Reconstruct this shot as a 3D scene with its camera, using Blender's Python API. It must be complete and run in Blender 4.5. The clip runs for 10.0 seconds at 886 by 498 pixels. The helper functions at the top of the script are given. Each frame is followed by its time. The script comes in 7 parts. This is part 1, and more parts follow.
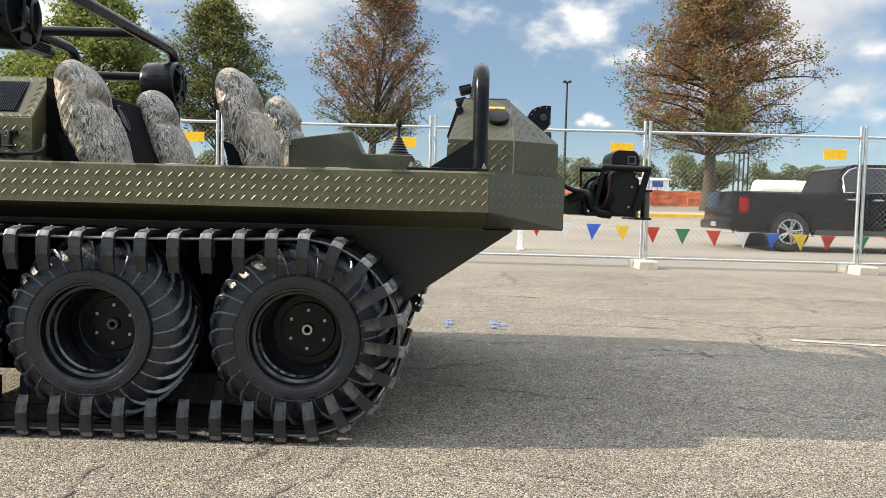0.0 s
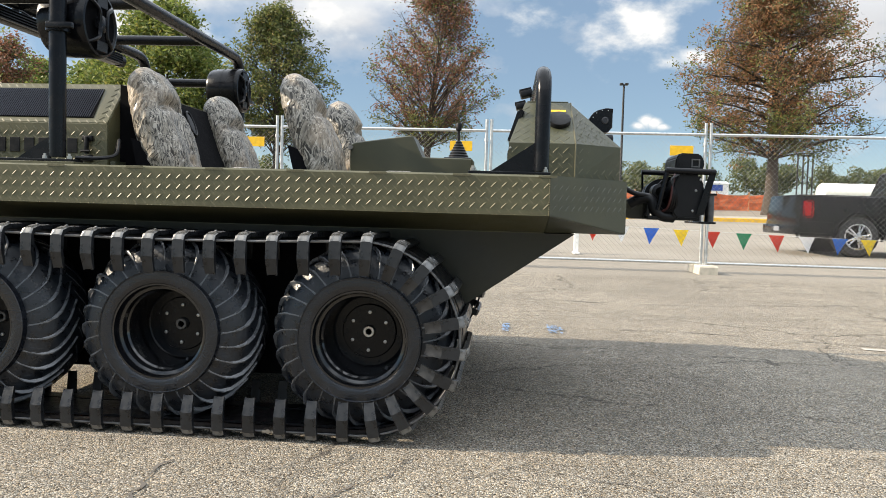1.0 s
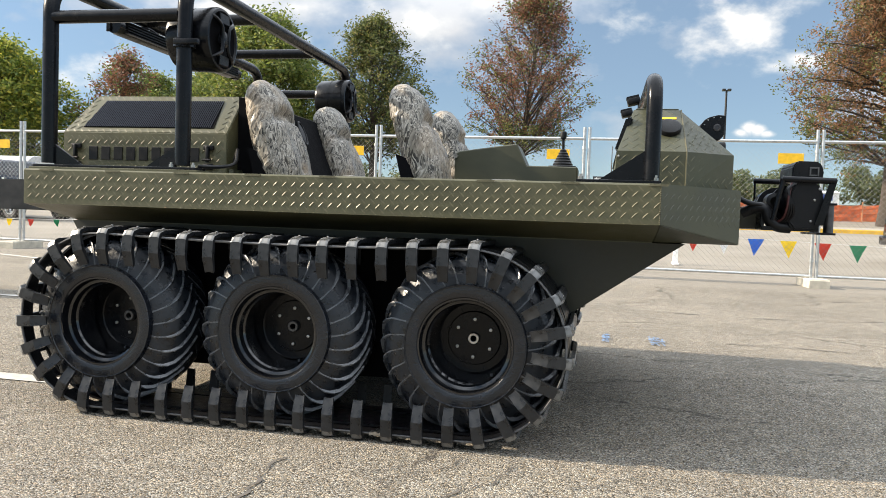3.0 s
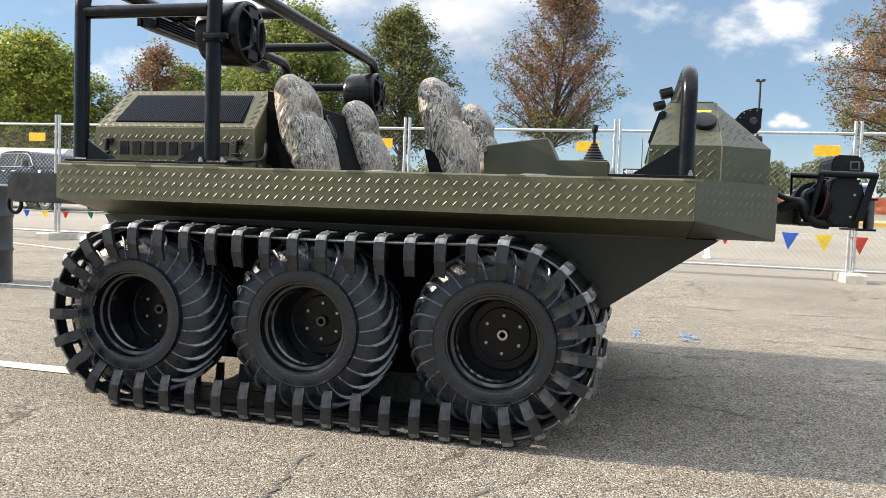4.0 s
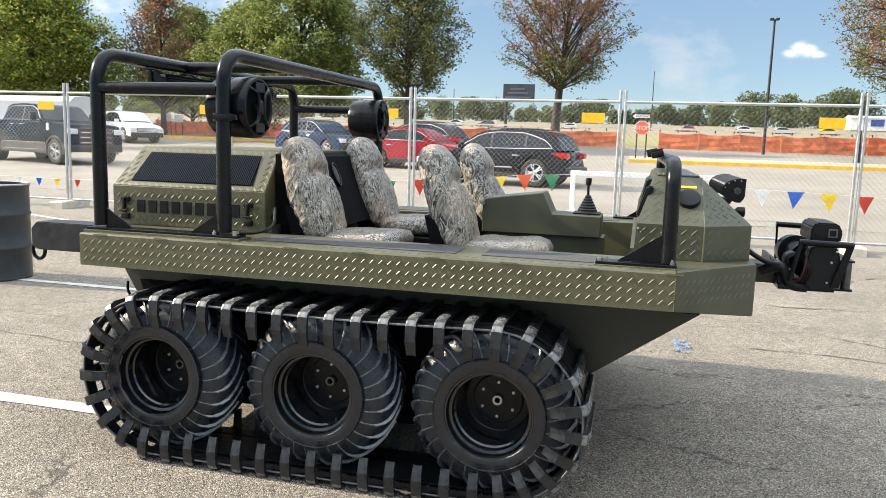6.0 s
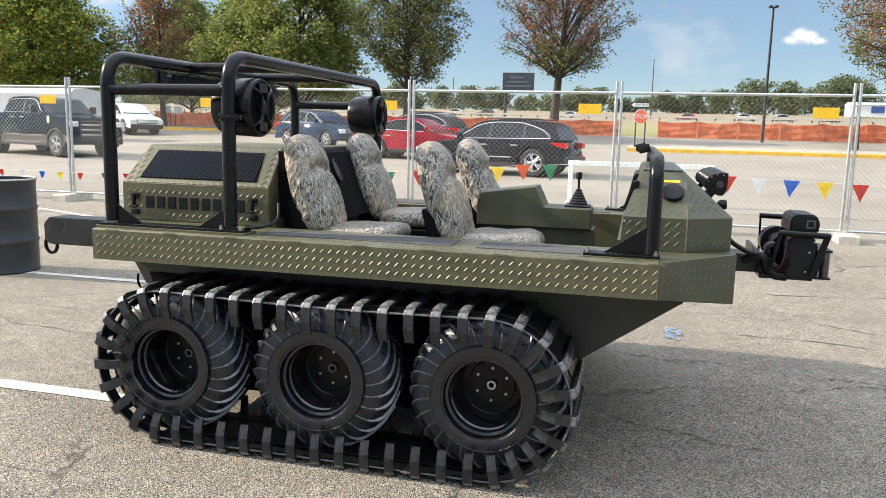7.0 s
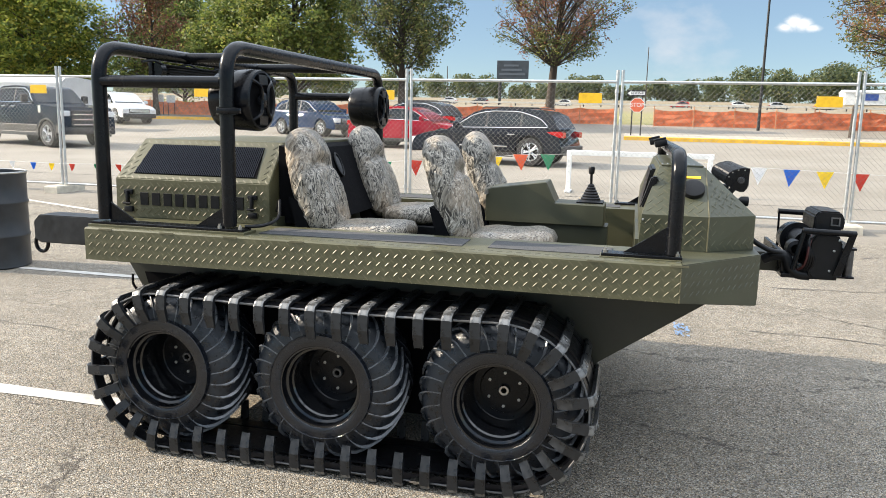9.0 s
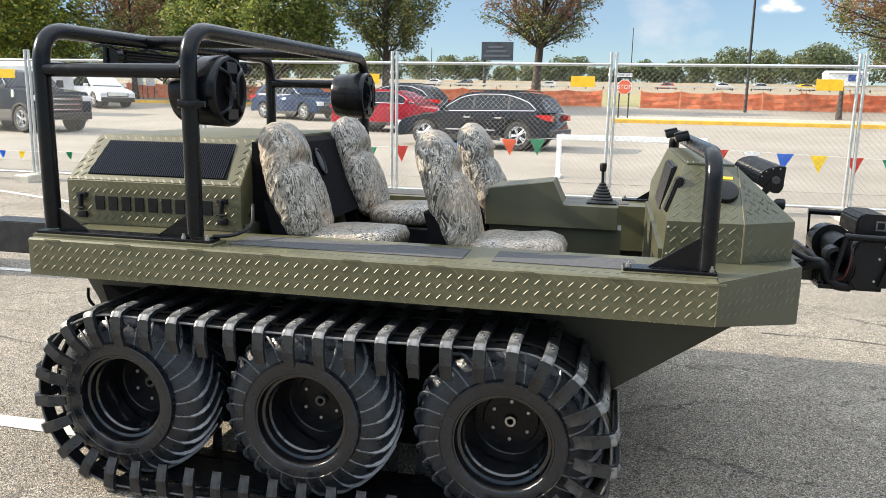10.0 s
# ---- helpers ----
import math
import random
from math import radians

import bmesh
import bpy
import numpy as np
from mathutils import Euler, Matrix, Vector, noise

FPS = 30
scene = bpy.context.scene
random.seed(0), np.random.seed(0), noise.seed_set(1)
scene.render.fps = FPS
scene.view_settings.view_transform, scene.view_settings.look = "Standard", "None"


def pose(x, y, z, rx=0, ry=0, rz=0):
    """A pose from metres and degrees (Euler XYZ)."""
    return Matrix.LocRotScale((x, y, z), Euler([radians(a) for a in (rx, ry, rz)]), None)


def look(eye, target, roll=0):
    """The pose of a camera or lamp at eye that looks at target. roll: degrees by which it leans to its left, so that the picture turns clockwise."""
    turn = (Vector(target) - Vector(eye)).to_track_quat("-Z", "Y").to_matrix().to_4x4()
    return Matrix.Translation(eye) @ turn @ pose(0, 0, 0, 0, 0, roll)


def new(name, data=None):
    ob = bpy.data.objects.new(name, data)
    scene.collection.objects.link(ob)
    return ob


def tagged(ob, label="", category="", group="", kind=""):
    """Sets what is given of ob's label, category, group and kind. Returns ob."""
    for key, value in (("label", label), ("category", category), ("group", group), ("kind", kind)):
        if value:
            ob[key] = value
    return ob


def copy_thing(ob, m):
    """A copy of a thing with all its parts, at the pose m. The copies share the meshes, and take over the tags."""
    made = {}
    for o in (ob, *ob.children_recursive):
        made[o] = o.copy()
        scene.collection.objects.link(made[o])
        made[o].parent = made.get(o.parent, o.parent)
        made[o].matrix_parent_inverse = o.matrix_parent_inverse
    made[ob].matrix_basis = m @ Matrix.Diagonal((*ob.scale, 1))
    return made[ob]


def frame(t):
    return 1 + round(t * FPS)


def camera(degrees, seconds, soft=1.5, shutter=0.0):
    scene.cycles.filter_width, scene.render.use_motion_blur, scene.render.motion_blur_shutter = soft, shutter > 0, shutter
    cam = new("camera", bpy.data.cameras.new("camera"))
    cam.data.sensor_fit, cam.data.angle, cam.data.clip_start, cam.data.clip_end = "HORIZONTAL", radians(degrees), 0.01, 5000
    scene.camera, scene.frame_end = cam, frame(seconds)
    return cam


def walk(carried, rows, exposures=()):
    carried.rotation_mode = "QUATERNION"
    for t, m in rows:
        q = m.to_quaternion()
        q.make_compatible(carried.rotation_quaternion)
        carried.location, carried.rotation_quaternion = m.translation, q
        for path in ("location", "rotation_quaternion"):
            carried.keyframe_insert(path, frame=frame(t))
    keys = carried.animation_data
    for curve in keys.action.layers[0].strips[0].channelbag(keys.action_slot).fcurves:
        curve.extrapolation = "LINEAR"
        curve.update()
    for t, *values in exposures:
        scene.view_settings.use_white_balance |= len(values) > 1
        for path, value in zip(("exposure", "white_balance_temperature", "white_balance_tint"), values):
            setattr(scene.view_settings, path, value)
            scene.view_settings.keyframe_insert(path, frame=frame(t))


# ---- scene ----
# the camera and its way
cam = camera(60.2, 10.0, 0.8)
PATH = [
    (0, (0.146, 0.082, 0.775), (0.122, 2.079, 0.669), 1.5),
    (0.5, (0.132, 0.077, 0.776), (0.039, 2.071, 0.670), 1.6),
    (1, (0.121, 0.074, 0.773), (-0.043, 2.064, 0.673), 1.6),
    (1.5, (0.11, 0.065, 0.776), (-0.12, 2.05, 0.679), 1.8),
    (2, (0.097, 0.058, 0.772), (-0.194, 2.035, 0.683), 1.9),
    (2.5, (0.084, 0.052, 0.77), (-0.267, 2.019, 0.686), 2.0),
    (4, (0.066, 0.079, 0.781), (-0.407, 2.019, 0.672), 2.1),
    (4.5, (0.073, 0.152, 0.91), (-0.416, 2.085, 0.746), 2.2),
    (5, (0.076, 0.15, 1.075), (-0.412, 2.079, 0.871), 2.2),
    (5.5, (0.092, 0.056, 1.23), (-0.395, 1.98, 0.984), 2.0),
    (7, (0.17, -0.187, 1.347), (-0.315, 1.729, 1.041), 1.4),
    (7.5, (0.185, -0.227, 1.337), (-0.302, 1.688, 1.027), 1.4),
    (8, (0.188, -0.218, 1.35), (-0.301, 1.694, 1.027), 1.4),
    (8.5, (0.143, -0.15, 1.361), (-0.338, 1.763, 1.032), 1.4),
    (9, (0.076, -0.063, 1.367), (-0.393, 1.852, 1.032), 1.3),
    (9.5, (0.013, 0.09, 1.39), (-0.442, 2.005, 1.032), 1.2),
    (10, (-0.055, 0.298, 1.404), (-0.484, 2.214, 1.025), 1.1),
]
walk(cam, [(t, look(eye, target, roll)) for t, eye, target, roll in PATH], exposures=[(0, 1.04, 6750, 10), (2.5, 1.09, 6750, 10), (4, 1.17, 6600, 10), (5.5, 1.30, 6550, 10), (7, 1.15, 6500, 10), (8, 1.15, 6500, 10), (9, 1.20, 6500, 10), (10, 1.27, 6500, 10)])

# ---- sky and sun ----
SUN_DIR = Vector((math.cos(radians(6)) * math.cos(radians(28.2)), math.sin(radians(6)) * math.cos(radians(28.2)), -math.sin(radians(28.2))))
sun = new("sun", bpy.data.lights.new("sun", "SUN"))
sun.data.energy, sun.data.angle, sun.data.color = 4.02, radians(0.55), (1.0, 0.875, 0.705)
sun.matrix_world = look((-20 * SUN_DIR).to_tuple(), (0, 0, 0))

world = bpy.data.worlds.new("sky")
scene.world = world
world.use_nodes = True
wn, wl = world.node_tree.nodes, world.node_tree.links
wn.clear()
w_out = wn.new("ShaderNodeOutputWorld")
w_bg = wn.new("ShaderNodeBackground")
w_sky = wn.new("ShaderNodeTexSky")
w_sky.sky_type, w_sky.sun_disc = "NISHITA", False
w_sky.sun_elevation, w_sky.sun_rotation = radians(28.2), radians(264)
w_sky.air_density, w_sky.dust_density, w_sky.ozone_density = 0.62, 0.05, 0.6
w_co = wn.new("ShaderNodeTexCoord")
w_map = wn.new("ShaderNodeMapping")
w_map.inputs["Scale"].default_value = (1.0, 1.0, 1.7)
w_map.inputs["Location"].default_value = (0.35, 0.20, 0.30)
w_noise = wn.new("ShaderNodeTexNoise")
w_noise.inputs["Scale"].default_value, w_noise.inputs["Detail"].default_value = 4.6, 9.0
w_noise.inputs["Roughness"].default_value = 0.52
w_ramp = wn.new("ShaderNodeValToRGB")
w_ramp.color_ramp.elements[0].position, w_ramp.color_ramp.elements[1].position = 0.565, 0.725
w_mix = wn.new("ShaderNodeMixRGB")
wl.new(w_co.outputs["Generated"], w_map.inputs["Vector"])
wl.new(w_map.outputs["Vector"], w_noise.inputs["Vector"])
# the cloud cover thins towards the horizon
w_sep = wn.new("ShaderNodeSeparateXYZ")
wl.new(w_co.outputs["Generated"], w_sep.inputs[0])
w_add = wn.new("ShaderNodeMath")
w_add.operation = "MULTIPLY_ADD"
w_add.inputs[1].default_value = 0.34
wl.new(w_sep.outputs["Z"], w_add.inputs[0])
wl.new(w_noise.outputs["Fac"], w_add.inputs[2])
wl.new(w_add.outputs[0], w_ramp.inputs["Fac"])
wl.new(w_ramp.outputs["Color"], w_mix.inputs["Fac"])
# thin haze over the blue
w_haze = wn.new("ShaderNodeMixRGB")
w_haze.inputs["Fac"].default_value = 0.25
w_haze.inputs["Color2"].default_value = (2.3, 2.55, 2.65, 1)
wl.new(w_sky.outputs["Color"], w_haze.inputs["Color1"])
# the blue deepens again towards the hazy rim
w_low = wn.new("ShaderNodeValToRGB")
w_low.color_ramp.elements[0].position, w_low.color_ramp.elements[1].position = 0.02, 0.30
w_low.color_ramp.elements[0].color, w_low.color_ramp.elements[1].color = (0.60, 0.63, 0.62, 1), (0.94, 1.01, 0.99, 1)
w_rim = wn.new("ShaderNodeMixRGB")
w_rim.blend_type = "MULTIPLY"
w_rim.inputs["Fac"].default_value = 1.0
wl.new(w_sep.outputs["Z"], w_low.inputs["Fac"])
wl.new(w_haze.outputs["Color"], w_rim.inputs["Color1"])
wl.new(w_low.outputs["Color"], w_rim.inputs["Color2"])
wl.new(w_rim.outputs["Color"], w_mix.inputs["Color1"])
# clouds show their greyer undersides low down and are brighter overhead
w_up = wn.new("ShaderNodeValToRGB")
w_up.color_ramp.elements[0].position, w_up.color_ramp.elements[1].position = 0.22, 0.60
w_up.color_ramp.elements[0].color, w_up.color_ramp.elements[1].color = (0.47, 0.487, 0.517, 1), (1.28, 1.40, 1.56, 1)
w_gain = wn.new("ShaderNodeVectorMath")
w_gain.operation = "SCALE"
w_gain.inputs["Scale"].default_value = 8.0
wl.new(w_sep.outputs["Z"], w_up.inputs["Fac"])
wl.new(w_up.outputs["Color"], w_gain.inputs[0])
wl.new(w_gain.outputs[0], w_mix.inputs["Color2"])
# fair-weather cumulus: heaps round a few directions, their outlines broken by noise
w_puff = wn.new("ShaderNodeTexNoise")
w_puff.inputs["Scale"].default_value, w_puff.inputs["Detail"].default_value = 13.0, 11.0
w_puff.inputs["Roughness"].default_value = 0.56
wl.new(w_map.outputs["Vector"], w_puff.inputs["Vector"])
heap = None
for at_, wide_, high_, top_ in (((0.155, 0.959, 0.238), 0.085, 0.050, 1.0), ((0.215, 0.957, 0.193), 0.055, 0.026, 0.9), ((0.47, 0.875, 0.118), 0.055, 0.040, 1.0), ((0.46, 0.868, 0.186), 0.055, 0.018, 0.8),
                               ((0.160, 0.980, 0.113), 0.013, 0.007, 0.8), ((0.169, 0.979, 0.120), 0.011, 0.010, 0.95), ((0.178, 0.977, 0.117), 0.012, 0.008, 0.9), ((0.189, 0.976, 0.112), 0.012, 0.005, 0.7), ((-0.52, 0.84, 0.14), 0.16, 0.05, 0.8), ((0.040, 0.968, 0.247), 0.11, 0.030, 0.68), ((-0.25, 0.935, 0.250), 0.20, 0.045, 0.8), ((-0.45, 0.87, 0.20), 0.18, 0.07, 0.85), ((-0.06, 0.985, 0.16), 0.07, 0.012, 0.5)):
    off = wn.new("ShaderNodeVectorMath")
    off.operation = "SUBTRACT"
    off.inputs[1].default_value = at_
    wl.new(w_co.outputs["Generated"], off.inputs[0])
    squash = wn.new("ShaderNodeVectorMath")
    squash.operation = "MULTIPLY"
    squash.inputs[1].default_value = (1 / wide_, 1 / wide_, 1 / high_)
    wl.new(off.outputs[0], squash.inputs[0])
    far_ = wn.new("ShaderNodeVectorMath")
    far_.operation = "LENGTH"
    wl.new(squash.outputs[0], far_.inputs[0])
    dens = wn.new("ShaderNodeMath")
    dens.operation = "SUBTRACT"
    dens.inputs[0].default_value = top_
    wl.new(far_.outputs["Value"], dens.inputs[1])
    if heap is None:
        heap = dens
    else:
        both = wn.new("ShaderNodeMath")
        both.operation = "MAXIMUM"
        wl.new(heap.outputs[0], both.inputs[0])
        wl.new(dens.outputs[0], both.inputs[1])
        heap = both
w_rag = wn.new("ShaderNodeMath")
w_rag.operation = "MULTIPLY_ADD"
w_rag.inputs[1].default_value = 3.4
wl.new(w_puff.outputs["Fac"], w_rag.inputs[0])
wl.new(heap.outputs[0], w_rag.inputs[2])
w_fac = wn.new("ShaderNodeMapRange")
w_fac.interpolation_type = "SMOOTHSTEP"
w_fac.inputs["From Min"].default_value, w_fac.inputs["From Max"].default_value = 1.72, 2.75
wl.new(w_rag.outputs[0], w_fac.inputs["Value"])
w_core = wn.new("ShaderNodeMapRange")
w_core.inputs["From Min"].default_value, w_core.inputs["From Max"].default_value = 1.9, 2.9
wl.new(w_rag.outputs[0], w_core.inputs["Value"])
w_tint = wn.new("ShaderNodeMixRGB")
w_tint.inputs["Color1"].default_value, w_tint.inputs["Color2"].default_value = (4.2, 4.5, 4.8, 1), (6.3, 6.2, 6.0, 1)
wl.new(w_core.outputs["Result"], w_tint.inputs["Fac"])
w_all = wn.new("ShaderNodeMixRGB")
wl.new(w_fac.outputs["Result"], w_all.inputs["Fac"])
wl.new(w_mix.outputs["Color"], w_all.inputs["Color1"])
wl.new(w_tint.outputs["Color"], w_all.inputs["Color2"])
wl.new(w_all.outputs["Color"], w_bg.inputs["Color"])
w_bg.inputs["Strength"].default_value = 0.095
wl.new(w_bg.outputs["Background"], w_out.inputs["Surface"])


# ---- materials ----
def mat(name, colour, rough=0.6, metal=0.0, grain=0.0, scale=30.0, bump=0.0, bump_scale=200.0, spots=None, coat=0.0, spread=0.0, spec=0.5):
    """A surface with blotches (grain, at scale), fine relief (bump) and, if given, dirt of a second colour (spots: colour, amount)."""
    m = bpy.data.materials.new(name)
    m.use_nodes = True
    n, l = m.node_tree.nodes, m.node_tree.links
    b = n["Principled BSDF"]
    b.inputs["Roughness"].default_value, b.inputs["Metallic"].default_value = rough, metal
    b.inputs["Coat Weight"].default_value = coat
    b.inputs["Specular IOR Level"].default_value = spec
    co = n.new("ShaderNodeTexCoord")
    base = n.new("ShaderNodeRGB")
    base.outputs[0].default_value = (*colour, 1)
    out = base.outputs[0]
    if grain:
        t = n.new("ShaderNodeTexNoise")
        t.inputs["Scale"].default_value, t.inputs["Detail"].default_value = scale, 8
        l.new(co.outputs["Object"], t.inputs["Vector"])
        r = n.new("ShaderNodeMapRange")
        r.inputs["From Min"].default_value, r.inputs["From Max"].default_value = 0.3, 0.7
        r.inputs["To Min"].default_value, r.inputs["To Max"].default_value = 1 - grain, 1 + grain
        l.new(t.outputs["Fac"], r.inputs["Value"])
        k = n.new("ShaderNodeVectorMath")
        k.operation = "SCALE"
        l.new(out, k.inputs[0])
        l.new(r.outputs["Result"], k.inputs["Scale"])
        out = k.outputs[0]
        rr = n.new("ShaderNodeMapRange")
        rr.inputs["From Min"].default_value, rr.inputs["From Max"].default_value = 0.3, 0.7
        rr.inputs["To Min"].default_value, rr.inputs["To Max"].default_value = max(0.02, rough - 0.4 * grain), min(1, rough + 0.4 * grain)
        l.new(t.outputs["Fac"], rr.inputs["Value"])
        l.new(rr.outputs["Result"], b.inputs["Roughness"])
    if spread:
        oi = n.new("ShaderNodeObjectInfo")
        r = n.new("ShaderNodeMapRange")
        r.inputs["To Min"].default_value, r.inputs["To Max"].default_value = 1 - spread, 1 + spread
        l.new(oi.outputs["Random"], r.inputs["Value"])
        k = n.new("ShaderNodeVectorMath")
        k.operation = "SCALE"
        l.new(out, k.inputs[0])
        l.new(r.outputs["Result"], k.inputs["Scale"])
        out = k.outputs[0]
    if spots:
        t = n.new("ShaderNodeTexNoise")
        t.inputs["Scale"].default_value, t.inputs["Detail"].default_value = scale * 0.23, 10
        t.inputs["Roughness"].default_value = 0.7
        l.new(co.outputs["Object"], t.inputs["Vector"])
        r = n.new("ShaderNodeMapRange")
        r.inputs["From Min"].default_value, r.inputs["From Max"].default_value = 0.52, 0.75
        r.inputs["To Max"].default_value = spots[1]
        l.new(t.outputs["Fac"], r.inputs["Value"])
        k = n.new("ShaderNodeMixRGB")
        k.inputs["Color2"].default_value = (*spots[0], 1)
        l.new(r.outputs["Result"], k.inputs["Fac"])
        l.new(out, k.inputs["Color1"])
        out = k.outputs[0]
    l.new(out, b.inputs["Base Color"])
    if bump:
        t = n.new("ShaderNodeTexNoise")
        t.inputs["Scale"].default_value, t.inputs["Detail"].default_value = bump_scale, 4
        l.new(co.outputs["Object"], t.inputs["Vector"])
        k = n.new("ShaderNodeBump")
        k.inputs["Strength"].default_value, k.inputs["Distance"].default_value = bump, 0.002
        l.new(t.outputs["Fac"], k.inputs["Height"])
        l.new(k.outputs["Normal"], b.inputs["Normal"])
    return m


def asphalt_material():
    """Old pale asphalt: loose stones of mixed greys and tans, blotches, fine cracks; dry turf past the far kerb."""
    m = bpy.data.materials.new("worn_asphalt")
    m.use_nodes = True
    n, l = m.node_tree.nodes, m.node_tree.links
    b = n["Principled BSDF"]
    b.inputs["Roughness"].default_value = 0.88
    b.inputs["Specular IOR Level"].default_value = 0.2
    geo = n.new("ShaderNodeNewGeometry")
    pos = geo.outputs["Position"]

    def tex(kind, **values):
        t = n.new(kind)
        l.new(pos, t.inputs["Vector"])
        for key, value in values.items():
            t.inputs[key].default_value = value
        return t

    def ramp(source, stops):
        r = n.new("ShaderNodeValToRGB")
        r.color_ramp.elements[0].position, r.color_ramp.elements[0].color = stops[0][0], (*stops[0][1], 1)
        r.color_ramp.elements[1].position, r.color_ramp.elements[1].color = stops[-1][0], (*stops[-1][1], 1)
        for p, c in stops[1:-1]:
            r.color_ramp.elements.new(p).color = (*c, 1)
        l.new(source, r.inputs["Fac"])
        return r.outputs["Color"]

    def mix(mode, fac, a, c):
        k = n.new("ShaderNodeMixRGB")
        k.blend_type = mode
        for socket, value in (("Fac", fac), ("Color1", a), ("Color2", c)):
            if isinstance(value, (int, float)):
                k.inputs[socket].default_value = value
            elif isinstance(value, tuple):
                k.inputs[socket].default_value = (*value, 1)
            else:
                l.new(value, k.inputs[socket])
        return k.outputs["Color"]

    stones = tex("ShaderNodeTexVoronoi", Scale=215.0)
    tone = n.new("ShaderNodeSeparateColor")
    l.new(stones.outputs["Color"], tone.inputs["Color"])
    colour = ramp(tone.outputs["Red"], [(0.0, (0.055, 0.050, 0.044)), (0.20, (0.20, 0.186, 0.160)), (0.70, (0.325, 0.302, 0.259)), (1.0, (0.63, 0.59, 0.52))])
    colour = mix("MULTIPLY", 0.8, colour, ramp(tone.outputs["Green"], [(0.0, (1.16, 0.97, 0.74)), (0.5, (1.0, 1.0, 1.0)), (1.0, (0.90, 0.98, 1.08))]))
    gaps = ramp(stones.outputs["Distance"], [(0.0, (1, 1, 1)), (0.55, (0.94, 0.94, 0.94)), (0.9, (0.13, 0.122, 0.11))])
    colour = mix("MULTIPLY", 1.0, colour, gaps)
    blotch = tex("ShaderNodeTexNoise", Scale=0.8, Detail=9.0, Roughness=0.65)
    colour = mix("MULTIPLY", 1.0, colour, ramp(blotch.outputs["Fac"], [(0.3, (0.76, 0.75, 0.74)), (0.7, (1.14, 1.13, 1.10))]))
    mid = tex("ShaderNodeTexNoise", Scale=9.0, Detail=6.0, Roughness=0.7)
    colour = mix("MULTIPLY", 1.0, colour, ramp(mid.outputs["Fac"], [(0.3, (0.80, 0.79, 0.78)), (0.7, (1.12, 1.11, 1.10))]))
    # hairline cracks
    warp = n.new("ShaderNodeVectorMath")
    warp.operation = "MULTIPLY_ADD"
    wob = tex("ShaderNodeTexNoise", Scale=2.6, Detail=6.0, Roughness=0.7)
    l.new(wob.outputs["Color"], warp.inputs[0])
    warp.inputs[1].default_value = (0.55, 0.55, 0.0)
    l.new(pos, warp.inputs[2])
    net = n.new("ShaderNodeTexVoronoi")
    net.feature = "DISTANCE_TO_EDGE"
    net.inputs["Scale"].default_value = 0.8
    lay = n.new("ShaderNodeMapping")
    lay.inputs["Scale"].default_value = (0.45, 1.0, 1.0)
    l.new(warp.outputs[0], lay.inputs["Vector"])
    l.new(lay.outputs["Vector"], net.inputs["Vector"])
    crack = ramp(net.outputs["Distance"], [(0.0, (1, 1, 1)), (0.0065, (0, 0, 0))])
    hide = ramp(blotch.outputs["Fac"], [(0.40, (0, 0, 0)), (0.50, (1, 1, 1))])
    colour = mix("MIX", mix("MULTIPLY", 1.0, crack, hide), colour, (0.06, 0.052, 0.045))
    # smoother, paler surface past the fence, then turf
    split = n.new("ShaderNodeSeparateXYZ")
    l.new(pos, split.inputs[0])

    def past(y0, y1):
        r = n.new("ShaderNodeMapRange")
        r.inputs["From Min"].default_value, r.inputs["From Max"].default_value = y0, y1
        l.new(split.outputs["Y"], r.inputs["Value"])
        return r.outputs["Result"]

    wide = tex("ShaderNodeTexNoise", Scale=0.35, Detail=8.0, Roughness=0.6)
    pale = ramp(wide.outputs["Fac"], [(0.3, (0.225, 0.203, 0.170)), (0.7, (0.305, 0.277, 0.235))])
    apron = n.new("ShaderNodeMath")
    apron.operation = "MULTIPLY"
    apron.inputs[1].default_value = 0.75
    l.new(past(9.7, 10.6), apron.inputs[0])
    colour = mix("MIX", apron.outputs[0], colour, pale)
    colour = mix("MIX", past(14.25, 14.35), colour, pale)
    turf = tex("ShaderNodeTexNoise", Scale=0.9, Detail=10.0, Roughness=0.75)
    grass = ramp(turf.outputs["Fac"], [(0.3, (0.15, 0.15, 0.055)), (0.55, (0.26, 0.235, 0.11)), (0.75, (0.36, 0.30, 0.18))])
    colour = mix("MIX", past(47.3, 47.6), colour, grass)
    bank = ramp(turf.outputs["Fac"], [(0.3, (0.19, 0.155, 0.10)), (0.75, (0.29, 0.24, 0.165))])
    colour = mix("MIX", past(80.0, 120.0), colour, bank)
    l.new(colour, b.inputs["Base Color"])
    relief = n.new("ShaderNodeBump")
    relief.inputs["Strength"].default_value, relief.inputs["Distance"].default_value = 1.0, 0.004
    relief.invert = True
    l.new(stones.outputs["Distance"], relief.inputs["Height"])
    l.new(relief.outputs["Normal"], b.inputs["Normal"])
    return m


